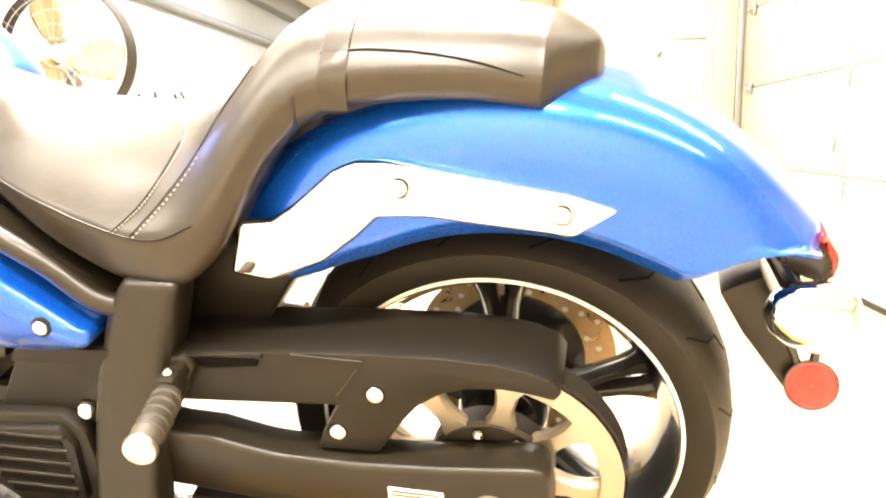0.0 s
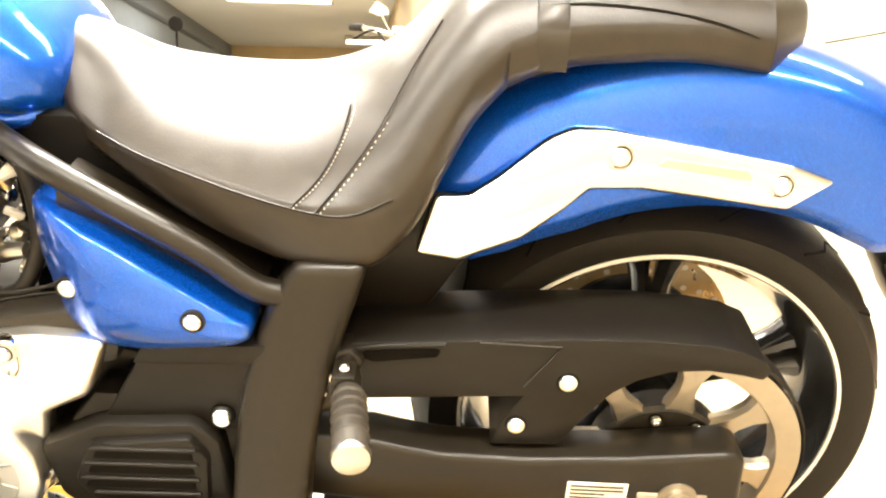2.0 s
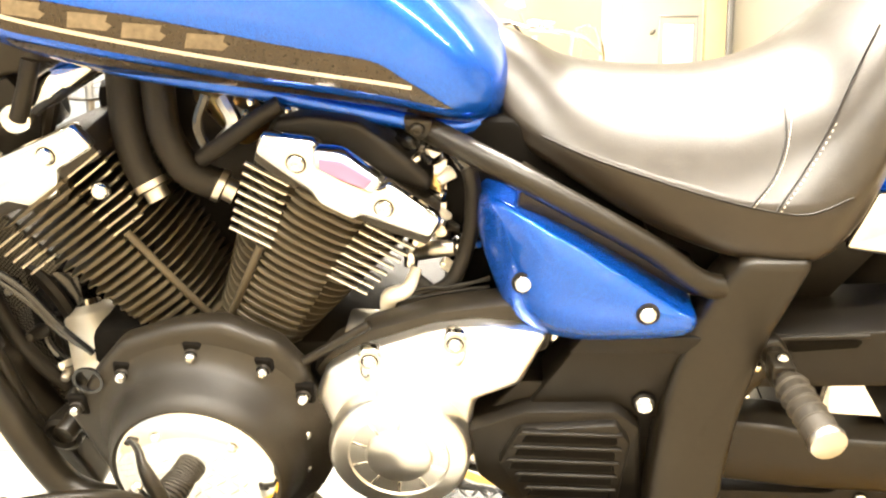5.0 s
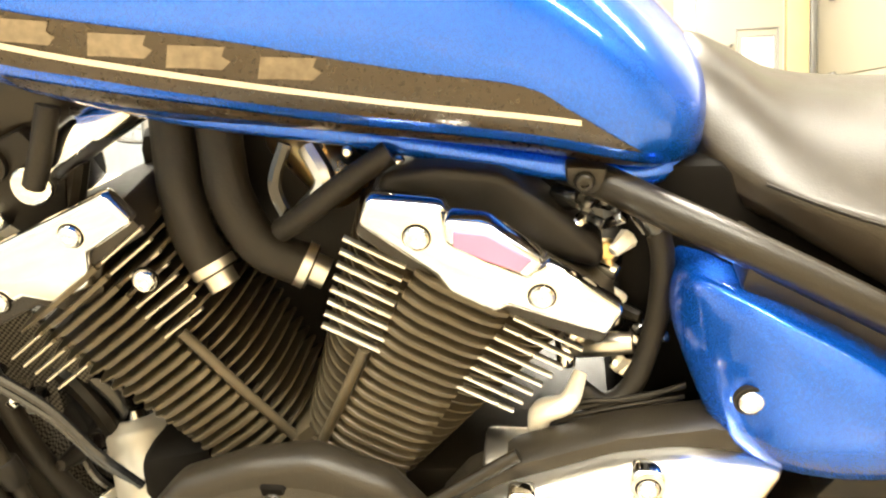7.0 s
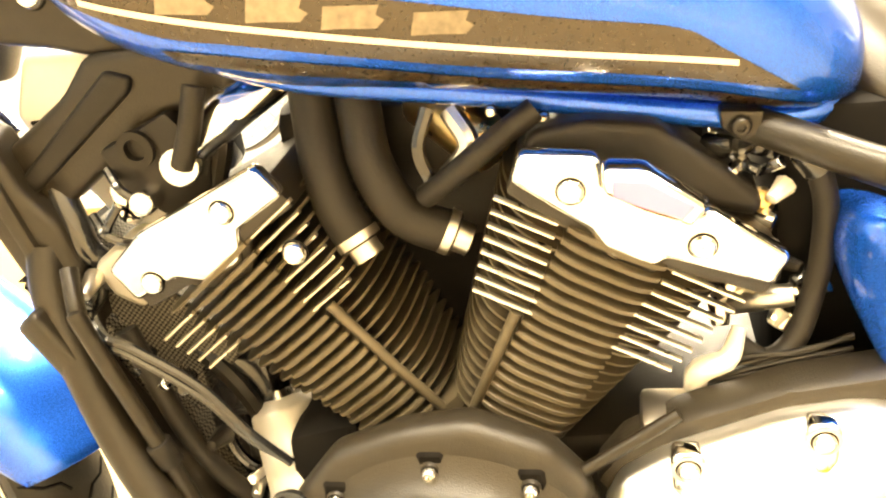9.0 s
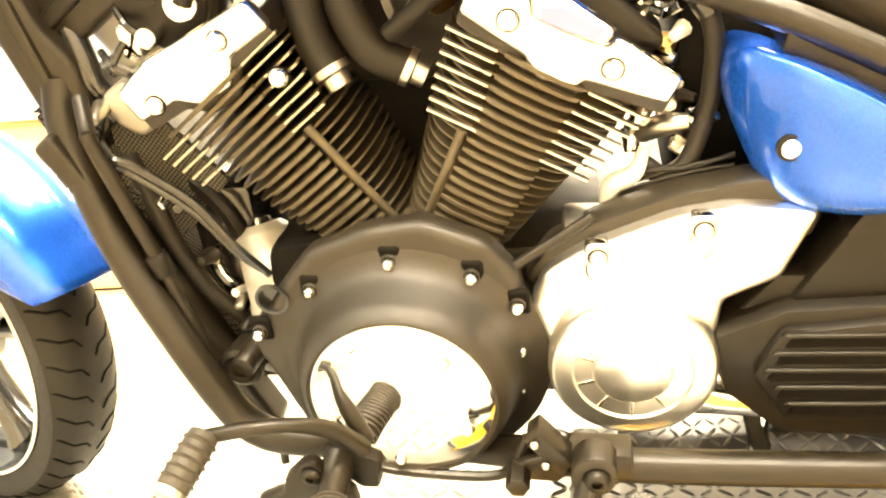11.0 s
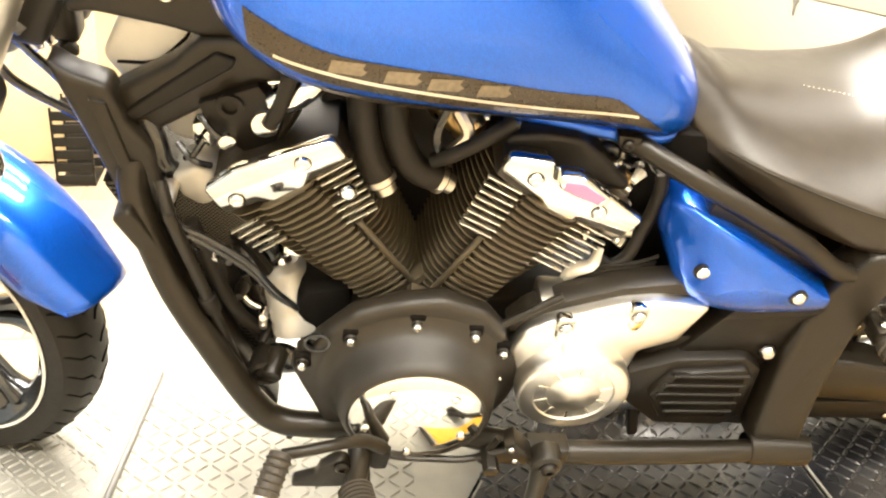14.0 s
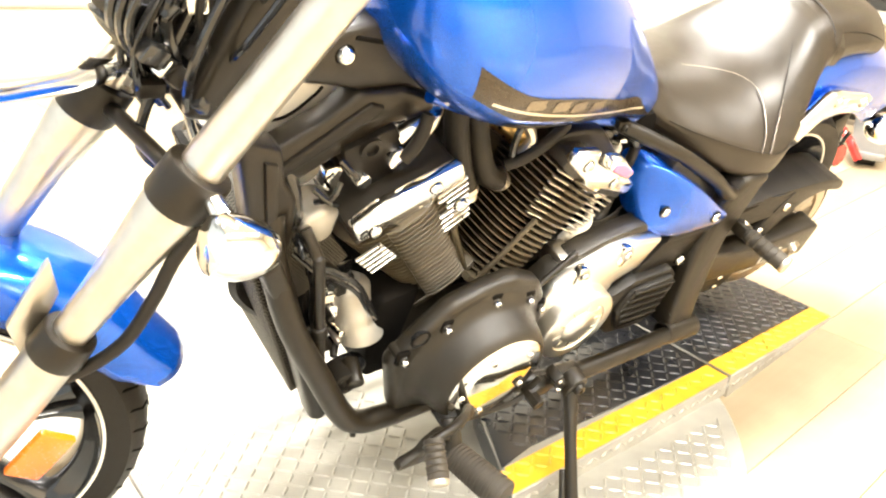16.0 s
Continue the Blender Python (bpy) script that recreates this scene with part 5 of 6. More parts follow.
part("throttle_arm", tube([(-0.985, -0.11, 0.705), (-0.97, -0.125, 0.68), (-0.99, -0.13, 0.655)], 0.009, 8, 10), SATIN, bike)
part("fuel_pipe", tube([(-0.915, -0.13, 0.708), (-0.945, -0.14, 0.690), (-0.985, -0.14, 0.660), (-1.010, -0.13, 0.640)], 0.010, 10, 20), RUBBER, bike)
part("pipe", tube([(-1.00, -0.12, 0.712), (-1.01, -0.13, 0.68), (-1.00, -0.13, 0.645)], 0.006, 8, 12), GLOSS, bike)
for x, z in ((-0.91, 0.698), (-0.865, 0.690), (-0.95, 0.706)):
    bolt("tank_stud", bike, (x, -0.120, z), r=0.0042, h=0.005)

# loop hose and wiring behind the rear cylinder
part("breather_hose", tube([(-0.760, -0.10, 0.680), (-0.725, -0.128, 0.672), (-0.705, -0.134, 0.630), (-0.703, -0.134, 0.580), (-0.708, -0.136, 0.545), (-0.722, -0.150, 0.508), (-0.745, -0.158, 0.494), (-0.768, -0.150, 0.505)], 0.0095, 12, 50), RUBBER, bike, "black looped breather hose")
part("hose_joint", rod((-0.728, -0.127, 0.673), (-0.708, -0.133, 0.645), 0.013, 0.012, 12, 0.002), GLOSS, bike)
part("coolant_elbow", tube([(-0.765, -0.11, 0.520), (-0.745, -0.13, 0.535), (-0.722, -0.135, 0.540)], [0.012, 0.011, 0.009], 12, 12), SATIN, bike)
part("sensor_block", box(-0.845, -0.802, -0.200, -0.15, 0.425, 0.462, 0.006), SATIN, bike)
part("sensor_cap", tube([(-0.800, -0.150, 0.455), (-0.796, -0.160, 0.485), (-0.775, -0.165, 0.500), (-0.765, -0.150, 0.520)], [0.009, 0.011, 0.009, 0.006], 10, 12), WHITE, bike)
part("valve_bracket", slab([(-0.775, 0.672), (-0.738, 0.662), (-0.736, 0.646), (-0.768, 0.655)], -0.085, -0.112, 0.004), GLOSS, bike)
part("clutch_rod", rod((-0.905, -0.215, 0.415), (-0.815, -0.20, 0.472), 0.006, 0.006, 10), BLACK, bike)

# front of the engine: horn, starter, regulator, hoses
starter = part("starter_motor", tube([(-1.204, -0.088, 0.404), (-1.202, -0.091, 0.397), (-1.200, -0.094, 0.390), (-1.181, -0.131, 0.328), (-1.180, -0.133, 0.324), (-1.178, -0.136, 0.316)], [0.023, 0.033, 0.0365, 0.0365, 0.0385, 0.0385], 28), CAST, bike, "bare alloy cylindrical starter housing")
part("starter_cap", rod((-1.206, -0.085, 0.412), (-1.203, -0.090, 0.400), 0.013, 0.016, 16, 0.003), CHROME, starter)
horn = part("horn", lathe([(0.010, 0.026), (0.000, 0.038), (-0.006, 0.0385), (-0.009, 0.0360), (-0.006, 0.0320), (-0.008, 0.0180), (-0.014, 0.0150), (-0.015, 0.0005)], (-1.231, -0.104, 0.362), (0.30, 1, -0.1), 36), CHROME, bike, "chrome-faced disc horn")
part("horn_ring", lathe([(-0.009, 0.0390), (-0.012, 0.0370), (-0.009, 0.0345)], (-1.231, -0.104, 0.362), (0.30, 1, -0.1), 32), GLOSS, horn)
part("fan_shroud", lathe([(0.0, 0.088), (-0.006, 0.092), (-0.014, 0.090), (-0.016, 0.078), (-0.008, 0.070), (0.004, 0.070)], (-1.290, -0.060, 0.390), (0.55, 1, 0.2), 48), PLASTIC, bike, "black round fan shroud behind the radiator")
part("shroud_hose", tube([(-1.318, -0.135, 0.520), (-1.300, -0.142, 0.460), (-1.286, -0.142, 0.400), (-1.262, -0.138, 0.340), (-1.236, -0.130, 0.300)], 0.0105, 12, 30), RUBBER, bike)
part("lower_pump", lathe([(0.0, 0.030), (-0.010, 0.031), (-0.016, 0.024), (-0.020, 0.012), (-0.021, 0.0005)], (-1.198, -0.150, 0.262), (0.2, 1, 0), 28), GLOSS, bike)
part("regulator", box(-1.285, -1.205, -0.10, 0.06, 0.235, 0.46, 0.01), GLOSS, bike)
part("lower_joint", rod((-1.205, -0.160, 0.285), (-1.215, -0.205, 0.279), 0.0155, 0.0145, 16, 0.003), BLACK, bike)
part("coolant_hose", tube([(-1.372, -0.085, 0.660), (-1.358, -0.098, 0.625), (-1.350, -0.104, 0.592), (-1.338, -0.098, 0.570)], 0.013, 14, 20), GLOSS, bike)
part("coolant_pipe", tube([(-1.350, -0.140, 0.590), (-1.338, -0.165, 0.560), (-1.333, -0.170, 0.543), (-1.296, -0.172, 0.398), (-1.262, -0.175, 0.262), (-1.250, -0.165, 0.235)], 0.0085, 10, 30), BLACK, bike, "slim black coolant pipe")
part("pipe_clip", rod((-1.301, -0.171, 0.414), (-1.293, -0.171, 0.386), 0.013, 0.013, 12, 0.003), PLASTIC, bike)
part("pipe_boss", lathe([(0.03, 0.020), (0.0, 0.026), (-0.012, 0.026), (-0.016, 0.020), (-0.013, 0.014), (-0.016, 0.010), (-0.017, 0.0005)], (-1.224, -0.180, 0.268), seg=24), PLASTIC, bike)
for k, r in enumerate((0.0048, 0.0038)):
    part("harness", tube([(-1.352, -0.13, 0.548 - 0.012 * k), (-1.326, -0.158, 0.529 - 0.010 * k), (-1.299, -0.162, 0.517 - 0.012 * k), (-1.245, -0.162, 0.474 - 0.014 * k), (-1.209, -0.162, 0.420 - 0.01 * k), (-1.178, -0.155, 0.375)], r, 8, 36), GLOSS, bike, "glossy black cable")
part("core_patch", slab([(-1.354, 0.540), (-1.300, 0.560), (-1.225, 0.470), (-1.285, 0.405), (-1.322, 0.385), (-1.350, 0.425)], -0.092, -0.100, 0.002, 1), MESH, bike, "fine grey radiator mesh")
part("head_plug", rod((-1.222, -0.09, 0.675), (-1.219, -0.130, 0.678), 0.016, 0.018, 16, 0.003), CHROME, bike)
part("head_bolt", rod((-1.266, -0.08, 0.645), (-1.266, -0.128, 0.645), 0.014, 0.012, 16, 0.003), CHROME, bike)
part("chrome_pipe", tube([(-1.13, -0.06, 0.74), (-1.175, -0.10, 0.715), (-1.21, -0.10, 0.69)], 0.020, 14, 16), CHROME, bike)
part("intake_tube", tube([(-1.19, -0.12, 0.745), (-1.200, -0.13, 0.71), (-1.215, -0.13, 0.68)], 0.010, 10, 12), RUBBER, bike)

# side stand, rider peg, shifter
part("stand_bracket", slab([(-0.845, 0.262), (-0.842, 0.272), (-0.778, 0.270), (-0.778, 0.240), (-0.830, 0.232)], -0.285, -0.318, 0.004), BLACK, bike)
part("stand_switch", slab([(-0.882, 0.296), (-0.868, 0.310), (-0.834, 0.268), (-0.848, 0.253)], -0.300, -0.332, 0.004, 2), BLACK, bike, "black stand switch")
for x, z in ((-0.872, 0.297), (-0.862, 0.270)):
    bolt("switch_screw", bike, (x, -0.333, z), r=0.0045, h=0.004)
part("pivot_nut", rod((-0.891, -0.290, 0.237), (-0.891, -0.334, 0.237), 0.0125, 0.0125, 6, 0.002), BLACK, bike)
part("lower_plate", slab([(-0.900, 0.226), (-0.900, 0.246), (-0.860, 0.262), (-0.835, 0.250), (-0.850, 0.224)], -0.29, -0.312, 0.004), BLACK, bike)
stand = part("side_stand", tube([(-0.815, -0.318, 0.262), (-0.826, -0.352, 0.234), (-0.846, -0.402, 0.194), (-0.878, -0.492, 0.120)], [0.018, 0.0135, 0.0115, 0.0115], 14, 16), BLACK, bike, "black steel side stand")
part("stand_foot", rod((-0.874, -0.482, 0.128), (-0.886, -0.512, 0.104), 0.014, 0.020, 12, 0.003), BLACK, stand)
part("stand_tang", rod((-0.868, -0.428, 0.158), (-0.896, -0.492, 0.108), 0.0065, 0.0075, 10, 0.002), BLACK, stand)
part("stand_eye", slab(smooth_outline([(-0.838, 0.268), (-0.822, 0.288), (-0.798, 0.282), (-0.794, 0.258), (-0.806, 0.240), (-0.832, 0.238)], 24), -0.310, -0.342, 0.004, 2), CASE, stand)
bolt("stand_bolt", stand, (-0.813, -0.342, 0.263), r=0.012, h=0.009, mat=BLACK)
part("stand_spring", tube([(-0.868 + 0.062 * q / 60 + 0.006 * math.cos(q * 0.9), -0.318 + 0.006 * math.sin(q * 0.9), 0.279 - 0.058 * q / 60) for q in range(61)], 0.0022, 6), BLACK, bike)
part("link_rod", tube([(-1.050, -0.295, 0.232), (-1.030, -0.300, 0.224), (-0.982, -0.300, 0.219), (-0.925, -0.300, 0.218), (-0.900, -0.300, 0.232), (-0.882, -0.300, 0.275)], 0.0055, 8, 30), BLACK, bike, "thin black linkage rod")
ped = part("peg_plate", slab([(-1.177, 0.181), (-1.175, 0.194), (-1.142, 0.211), (-1.137, 0.230), (-1.115, 0.252), (-1.103, 0.253), (-1.064, 0.210), (-1.062, 0.189), (-1.122, 0.181)], -0.308, -0.328, 0.005, 2), BLACK, bike, "black steel foot peg bracket")
bolt("plate_bolt", ped, (-1.105, -0.329, 0.240), r=0.010, h=0.007, mat=BLACK)
part("plate_web", slab([(-1.100, 0.245), (-1.060, 0.205), (-1.040, 0.205), (-1.035, 0.245), (-1.070, 0.262)], -0.27, -0.312, 0.005), PLASTIC, bike)
part("rider_peg", rod((-1.086, -0.345, 0.212), (-1.062, -0.455, 0.228), 0.022, 0.027, 20, 0.004), PEG, bike, "ribbed rubber rider foot peg")
for k in range(15):
    q = 0.06 + 0.063 * k
    c = np.array((-1.086, -0.345, 0.212)) * (1 - q) + np.array((-1.062, -0.455, 0.228)) * q
    part("peg_rib", lathe([(-0.0024, 0.022 + 0.003 * q), (-0.0014, 0.0252 + 0.003 * q), (0.0014, 0.0252 + 0.003 * q), (0.0024, 0.022 + 0.003 * q)], c, (0.024, -0.110, 0.017), 20), PEG, ped)
part("shift_lever", tube([(-1.050, -0.31, 0.262), (-1.075, -0.325, 0.300), (-1.105, -0.345, 0.325), (-1.145, -0.360, 0.332), (-1.185, -0.365, 0.326)], [0.011, 0.010, 0.008, 0.008, 0.008], 10, 24), BLACK, bike, "black shift lever")
toe = part("shift_peg", rod((-1.186, -0.365, 0.330), (-1.204, -0.419, 0.3085), 0.0155, 0.0165, 16, 0.003), PEG, bike, "ribbed rubber shift peg")
part("shift_peg_end", rod((-1.204, -0.418, 0.3090), (-1.2068, -0.4265, 0.3055), 0.0165, 0.0150, 16, 0.002), SATIN, toe)
for k in range(5):
    q = 0.15 + 0.15 * k
    c = np.array((-1.186, -0.365, 0.330)) * (1 - q) + np.array((-1.206, -0.425, 0.306)) * q
    part("peg_ring", lathe([(-0.0025, 0.0155), (0, 0.0180), (0.0025, 0.0155)], c, (-0.020, -0.060, -0.024), 16), PEG, toe)
part("peg_pivot", rod((-1.078, -0.300, 0.250), (-1.086, -0.348, 0.213), 0.017, 0.016, 14, 0.003), BLACK, bike)
part("stop_pin", rod((-1.190, -0.20, 0.19), (-1.186, -0.215, 0.140), 0.0055, 0.0055, 10), BLACK, bike)


# tread grooves, clutter behind the cylinders
def tread(wheel_ob, tyre_r, half, count, sweep, reach, width=0.0017):
    bm = bmesh.new()
    prof = [(0.15, -0.0002), (0.3, -0.001), (0.6, -0.006), (0.86, -0.018), (0.97, -0.028)]
    for k in range(count):
        for s in (-1, 1):
            a0 = 2 * math.pi * (k + (0.5 if s > 0 else 0)) / count
            pts = []
            for i, (f, d) in enumerate(prof):
                if f > reach:
                    break
                a = a0 + sweep * (i + (0.5 if i % 2 else 0.0))
                pts.append(((tyre_r + d) * math.cos(a), s * f * half, (tyre_r + d) * math.sin(a)))
            add_tube(bm, pts, width, 5)
    # tubes on the rubber; groove shade comes from their near-black colour
    return part("tread_groove_shade", bm, VOID, wheel_ob, "near-black lines for the shade in the tread grooves")


tread(front_wheel, 0.284, 0.058, 40, 0.030, 0.99, 0.0021)
tread(rear_wheel, 0.303, 0.096, 16, 0.075, 0.9)
rng3 = random.Random(11)
for k in range(9):
    x, z = -0.79 + 0.085 * rng3.random(), 0.52 + 0.14 * rng3.random()
    dx, dz = rng3.uniform(-0.02, 0.02), rng3.uniform(-0.025, 0.025)
    part("fitting", rod((x, -0.105, z), (x + dx, -0.118, z + dz), 0.009 + 0.006 * rng3.random(), 0.008, 10, 0.002), (CHROME, SATIN, BRASS, GLOSS)[k % 4], bike)
for k in range(16):
    x, z = -0.785 + 0.090 * rng3.random(), 0.500 + 0.165 * rng3.random()
    part("fitting", rod((x, -0.112 - 0.010 * rng3.random(), z), (x + rng3.uniform(-0.016, 0.016), -0.128, z + rng3.uniform(-0.020, 0.020)), 0.004 + 0.005 * rng3.random(), 0.005, 8, 0.001), (CHROME, GLOSS, WHITE, SATIN, PLASTIC)[k % 5], bike)
for k in range(6):
    z = 0.480 + 0.006 * rng3.random() + 0.004 * k
    part("wire", tube([(-0.80, -0.155, z - 0.025), (-0.76, -0.165 - 0.003 * rng3.random(), z - 0.012 + 0.01 * rng3.random()), (-0.72, -0.165, z + 0.012 * rng3.random()), (-0.68, -0.155, z + 0.01)], 0.0022, 6, 20), RUBBER, bike)
for k in range(8):
    x, z = -1.04 + 0.085 * rng3.random(), 0.655 + 0.05 * rng3.random()
    part("linkage", rod((x, -0.075, z), (x + rng3.uniform(-0.02, 0.02), -0.105, z + rng3.uniform(-0.015, 0.015)), 0.008 + 0.005 * rng3.random(), 0.007, 10, 0.002), (BRASS, CHROME, BRASS, SATIN)[k % 4], bike)
# wiring and fittings in front of the engine
for k in range(10):
    x = -1.345 + 0.13 * rng3.random()
    z = 0.575 - (x + 1.345) * 2.1 + rng3.uniform(-0.02, 0.02)
    part("fitting", rod((x, -0.12, z), (x + rng3.uniform(-0.015, 0.015), -0.150, z + rng3.uniform(-0.015, 0.015)), 0.006 + 0.005 * rng3.random(), 0.006, 10, 0.002), (GLOSS, CHROME, PLASTIC, SATIN, GLOSS)[k % 5], bike)
# handlebar controls and gauge behind the headlight
part("gauge_shell", lathe([(-0.05, 0.0005), (-0.045, 0.035), (-0.01, 0.052), (0.015, 0.054), (0.018, 0.048), (0.018, 0.0005)], (-1.575, 0.0, 0.86), (0.5, 0.0, 0.85), 28), GLOSS, bike, "black gauge housing")
for k in range(10):
    a = rng3.uniform(-0.03, 0.03)
    part("cable", tube([(-1.52 + a, -0.09 + 0.015 * k, 0.98), (-1.57 + a, -0.08 + 0.012 * k, 0.88), (-1.555 + 0.5 * a, -0.06 + 0.01 * k, 0.80), (-1.50 + a, -0.04 + 0.008 * k, 0.73)], 0.0045 + 0.001 * (k % 3), 8, 24), GLOSS, bike)
for k in range(6):
    part("connector", box(-0.014, 0.014, -0.010, 0.010, -0.012, 0.012, 0.003), (GLOSS, CHROME, PLASTIC)[k % 3], bike).matrix_basis = pose(-1.56 + 0.02 * k, -0.08 + 0.01 * (k % 3), 0.83 - 0.022 * k, 20 * k, 30, 40 * k)

# stem cover, cable bundle and switch gear behind the fork
part("stem_cover", slab([(-1.470, 0.905), (-1.405, 0.935), (-1.392, 0.900), (-1.475, 0.735), (-1.520, 0.745)], -0.030, -0.090, 0.012, 3), BLACK, bike, "satin black cover of the steering stem")
for k in range(16):
    x, z = -1.545 + 0.008 * k + rng3.uniform(-0.012, 0.012), 0.79 + 0.011 * k
    y = -0.075 + 0.05 * rng3.random()
    part("cable", tube([(x + 0.02, y, z + 0.13), (x - 0.01 + rng3.uniform(-0.02, 0.02), y - 0.02, z + 0.05), (x + rng3.uniform(-0.01, 0.03), y - 0.01, z - 0.02), (x - 0.004, y + 0.045, z - 0.055)], 0.0045 + 0.0015 * (k % 3), 8, 20), (GLOSS, RUBBER, GLOSS, PLASTIC)[k % 4], bike)
for k in range(9):
    x, z = -1.550 + 0.013 * k, 0.775 + 0.018 * (k * 5 % 9)
    part("switch_gear", box(-0.016, 0.016, -0.012, 0.012, -0.010, 0.010, 0.004), (PLASTIC, GLOSS, PLASTIC, CHROME)[k % 4], bike).matrix_basis = pose(x, -0.060 + 0.008 * (k % 3), z, 25 * k, 35 * k, 50 * k)

part("air_box", slab([(-0.930, 0.670), (-0.921, 0.694), (-0.879, 0.700), (-0.827, 0.694), (-0.800, 0.672), (-0.748, 0.628), (-0.752, 0.612), (-0.860, 0.640)], -0.09, -0.142, 0.008, 3), PLASTIC, bike, "black plastic cover under the tank")
for x, z in ((-0.766, 0.685),):
    bolt("bracket_bolt", bike, (x, -0.133, z), r=0.0075, h=0.005, mat=BLACK)

# ---- the hall round it ----
GLASS = bpy.data.materials.new("clear_acrylic")
GLASS.use_nodes = True
gp = GLASS.node_tree.nodes["Principled BSDF"]
gp.inputs["Base Color"].default_value = (0.95, 0.96, 0.97, 1)
gp.inputs["Roughness"].default_value = 0.05
gp.inputs["Transmission Weight"].default_value = 1.0
gp.inputs["IOR"].default_value = 1.15
BLADE = material("tan_fan_blade", (0.25, 0.18, 0.095), 0.5, 0.0, 0.15, 20)
CREAM = material("cream_plastic", (0.80, 0.72, 0.52), 0.4, 0.0, 0.05, 30)


def room_thing(name, label, category, group="", x=0.0, y=0.0, z=0.0, rz=0.0):
    return thing(name, label, category, group, "", ROOM @ pose(x, y, z, 0, 0, rz))


# strip light housings
for lx, ly, dy in [(x, y, 0.34) for x, y in LAMPS] + [(x, y, 1.6) for x, y in FAR_LAMPS]:
    t = room_thing("ceiling_light", "long white strip light fixed under the ceiling", "light", "strip lights", lx, ly, CEIL)
    part("housing", box(-1.2, 1.2, -dy / 2 - 0.05, dy / 2 + 0.05, -0.09, -0.002, 0.006), DOORWHITE, t)
    part("diffuser", box(-1.15, 1.15, -dy / 2, dy / 2, -0.118, -0.092, 0.004), DIFFUSER, t, "lit white diffuser")
    for s in (-1, 1):
        part("side_rail", box(-1.2, 1.2, s * (dy / 2 + 0.03) - 0.012, s * (dy / 2 + 0.03) + 0.012, -0.135, -0.088, 0.004), DOORWHITE, t)

# sectional garage door
DX = EAST_X
gate = in_room(setting("garage_door", box(DX + 0.03, DX + 0.07, DOOR_Y0, NORTH_Y, FLOOR_Z - 0.01, 2.7, 0), DOORWHITE, "white sectional garage door with steel hinges", "door"))
for k in range(6):
    z0 = -0.02 + 0.505 * k - (0.0 if k else 0.02)
    z1 = -0.02 + 0.505 * (k + 1) - 0.005
    part("door_section", box(DX - 0.002, DX + 0.03, DOOR_Y0 + 0.003, NORTH_Y - 0.055, z0, min(z1, 2.695), 0.006), DOORWHITE, gate)
part("bottom_seal", box(DX - 0.012, DX + 0.025, DOOR_Y0 + 0.003, NORTH_Y - 0.055, FLOOR_Z - 0.012, -0.028, 0.004), RUBBER, gate, "black rubber bottom seal")


def hinge(y, z):
    h = part("hinge", slab([(-0.030, -0.016), (-0.012, 0.010), (-0.008, 0.110), (0.008, 0.110), (0.012, 0.010), (0.030, -0.016), (0.010, -0.035), (0.006, -0.090), (-0.006, -0.090), (-0.010, -0.035)], -0.004, 0.003, 0.0015, 1), GREY, gate, "grey steel door hinge")
    h.matrix_basis = pose(DX - 0.008, y, z, 0, 0, 90)
    part("hinge_pin", rod((-0.024, -0.012, -0.008), (0.024, -0.012, -0.008), 0.006, 0.006, 10), GREY, h)


for z in (0.48, 0.985, 1.49, 1.995):
    hinge(2.86, z)
    hinge(3.75, z) if z > 1.2 else None
part("door_handle", tube([(DX - 0.01, 2.87, 0.75), (DX - 0.05, 2.87, 0.735), (DX - 0.055, 2.85, 0.66), (DX - 0.05, 2.88, 0.60), (DX - 0.01, 2.87, 0.585)], 0.008, 8, 24), GREY, gate, "bent steel pull handle")
part("door_track", box(DX - 0.045, DX - 0.005, NORTH_Y - 0.052, NORTH_Y - 0.040, FLOOR_Z - 0.01, 2.68, 0.002), GREY, gate, "steel roller track")
for z in (0.49, 0.98, 1.485, 2.0):
    b = part("roller_bracket", box(DX - 0.030, DX - 0.006, NORTH_Y - 0.34, NORTH_Y - 0.27, z - 0.035, z + 0.035, 0.004), GREY, gate)
    part("roller", rod((DX - 0.03, NORTH_Y - 0.30, z), (DX - 0.05, NORTH_Y - 0.30, z), 0.016, 0.016, 14, 0.002), SATIN, b)
in_room(setting("trim", box(1.30, DX - 0.055, NORTH_Y - 0.05, NORTH_Y - 0.002, FLOOR_Z - 0.01, 2.75, 0.004), TAN, "tan wooden door post", "post"))

# panelled door in the north wall
leaf2 = in_room(setting("door_1", box(0.72, 1.285, NORTH_Y - 0.022, NORTH_Y - 0.003, FLOOR_Z - 0.008, 2.05, 0.003), DOORWHITE, "white panelled door with dark framed pane", "door"))
for x0, x1, z0, z1 in ((0.98, 1.255, 0.30, 0.312), (0.98, 1.255, 1.328, 1.340), (0.98, 0.990, 0.312, 1.328), (1.245, 1.255, 0.312, 1.328), (1.005, 1.015, 0.34, 1.29), (1.225, 1.232, 0.34, 1.29), (1.016, 1.224, 1.280, 1.288)):
    part("pane_frame", box(x0, x1, NORTH_Y - 0.034, NORTH_Y - 0.020, z0, z1, 0.002), GREY, leaf2)
part("pane", box(1.016, 1.224, NORTH_Y - 0.028, NORTH_Y - 0.021, 0.34, 1.279, 0.001), WHITE, leaf2)
part("door_handle", rod((0.93, NORTH_Y - 0.02, 1.215), (0.945, NORTH_Y - 0.07, 1.235), 0.012, 0.010, 12, 0.002), GREY, leaf2)

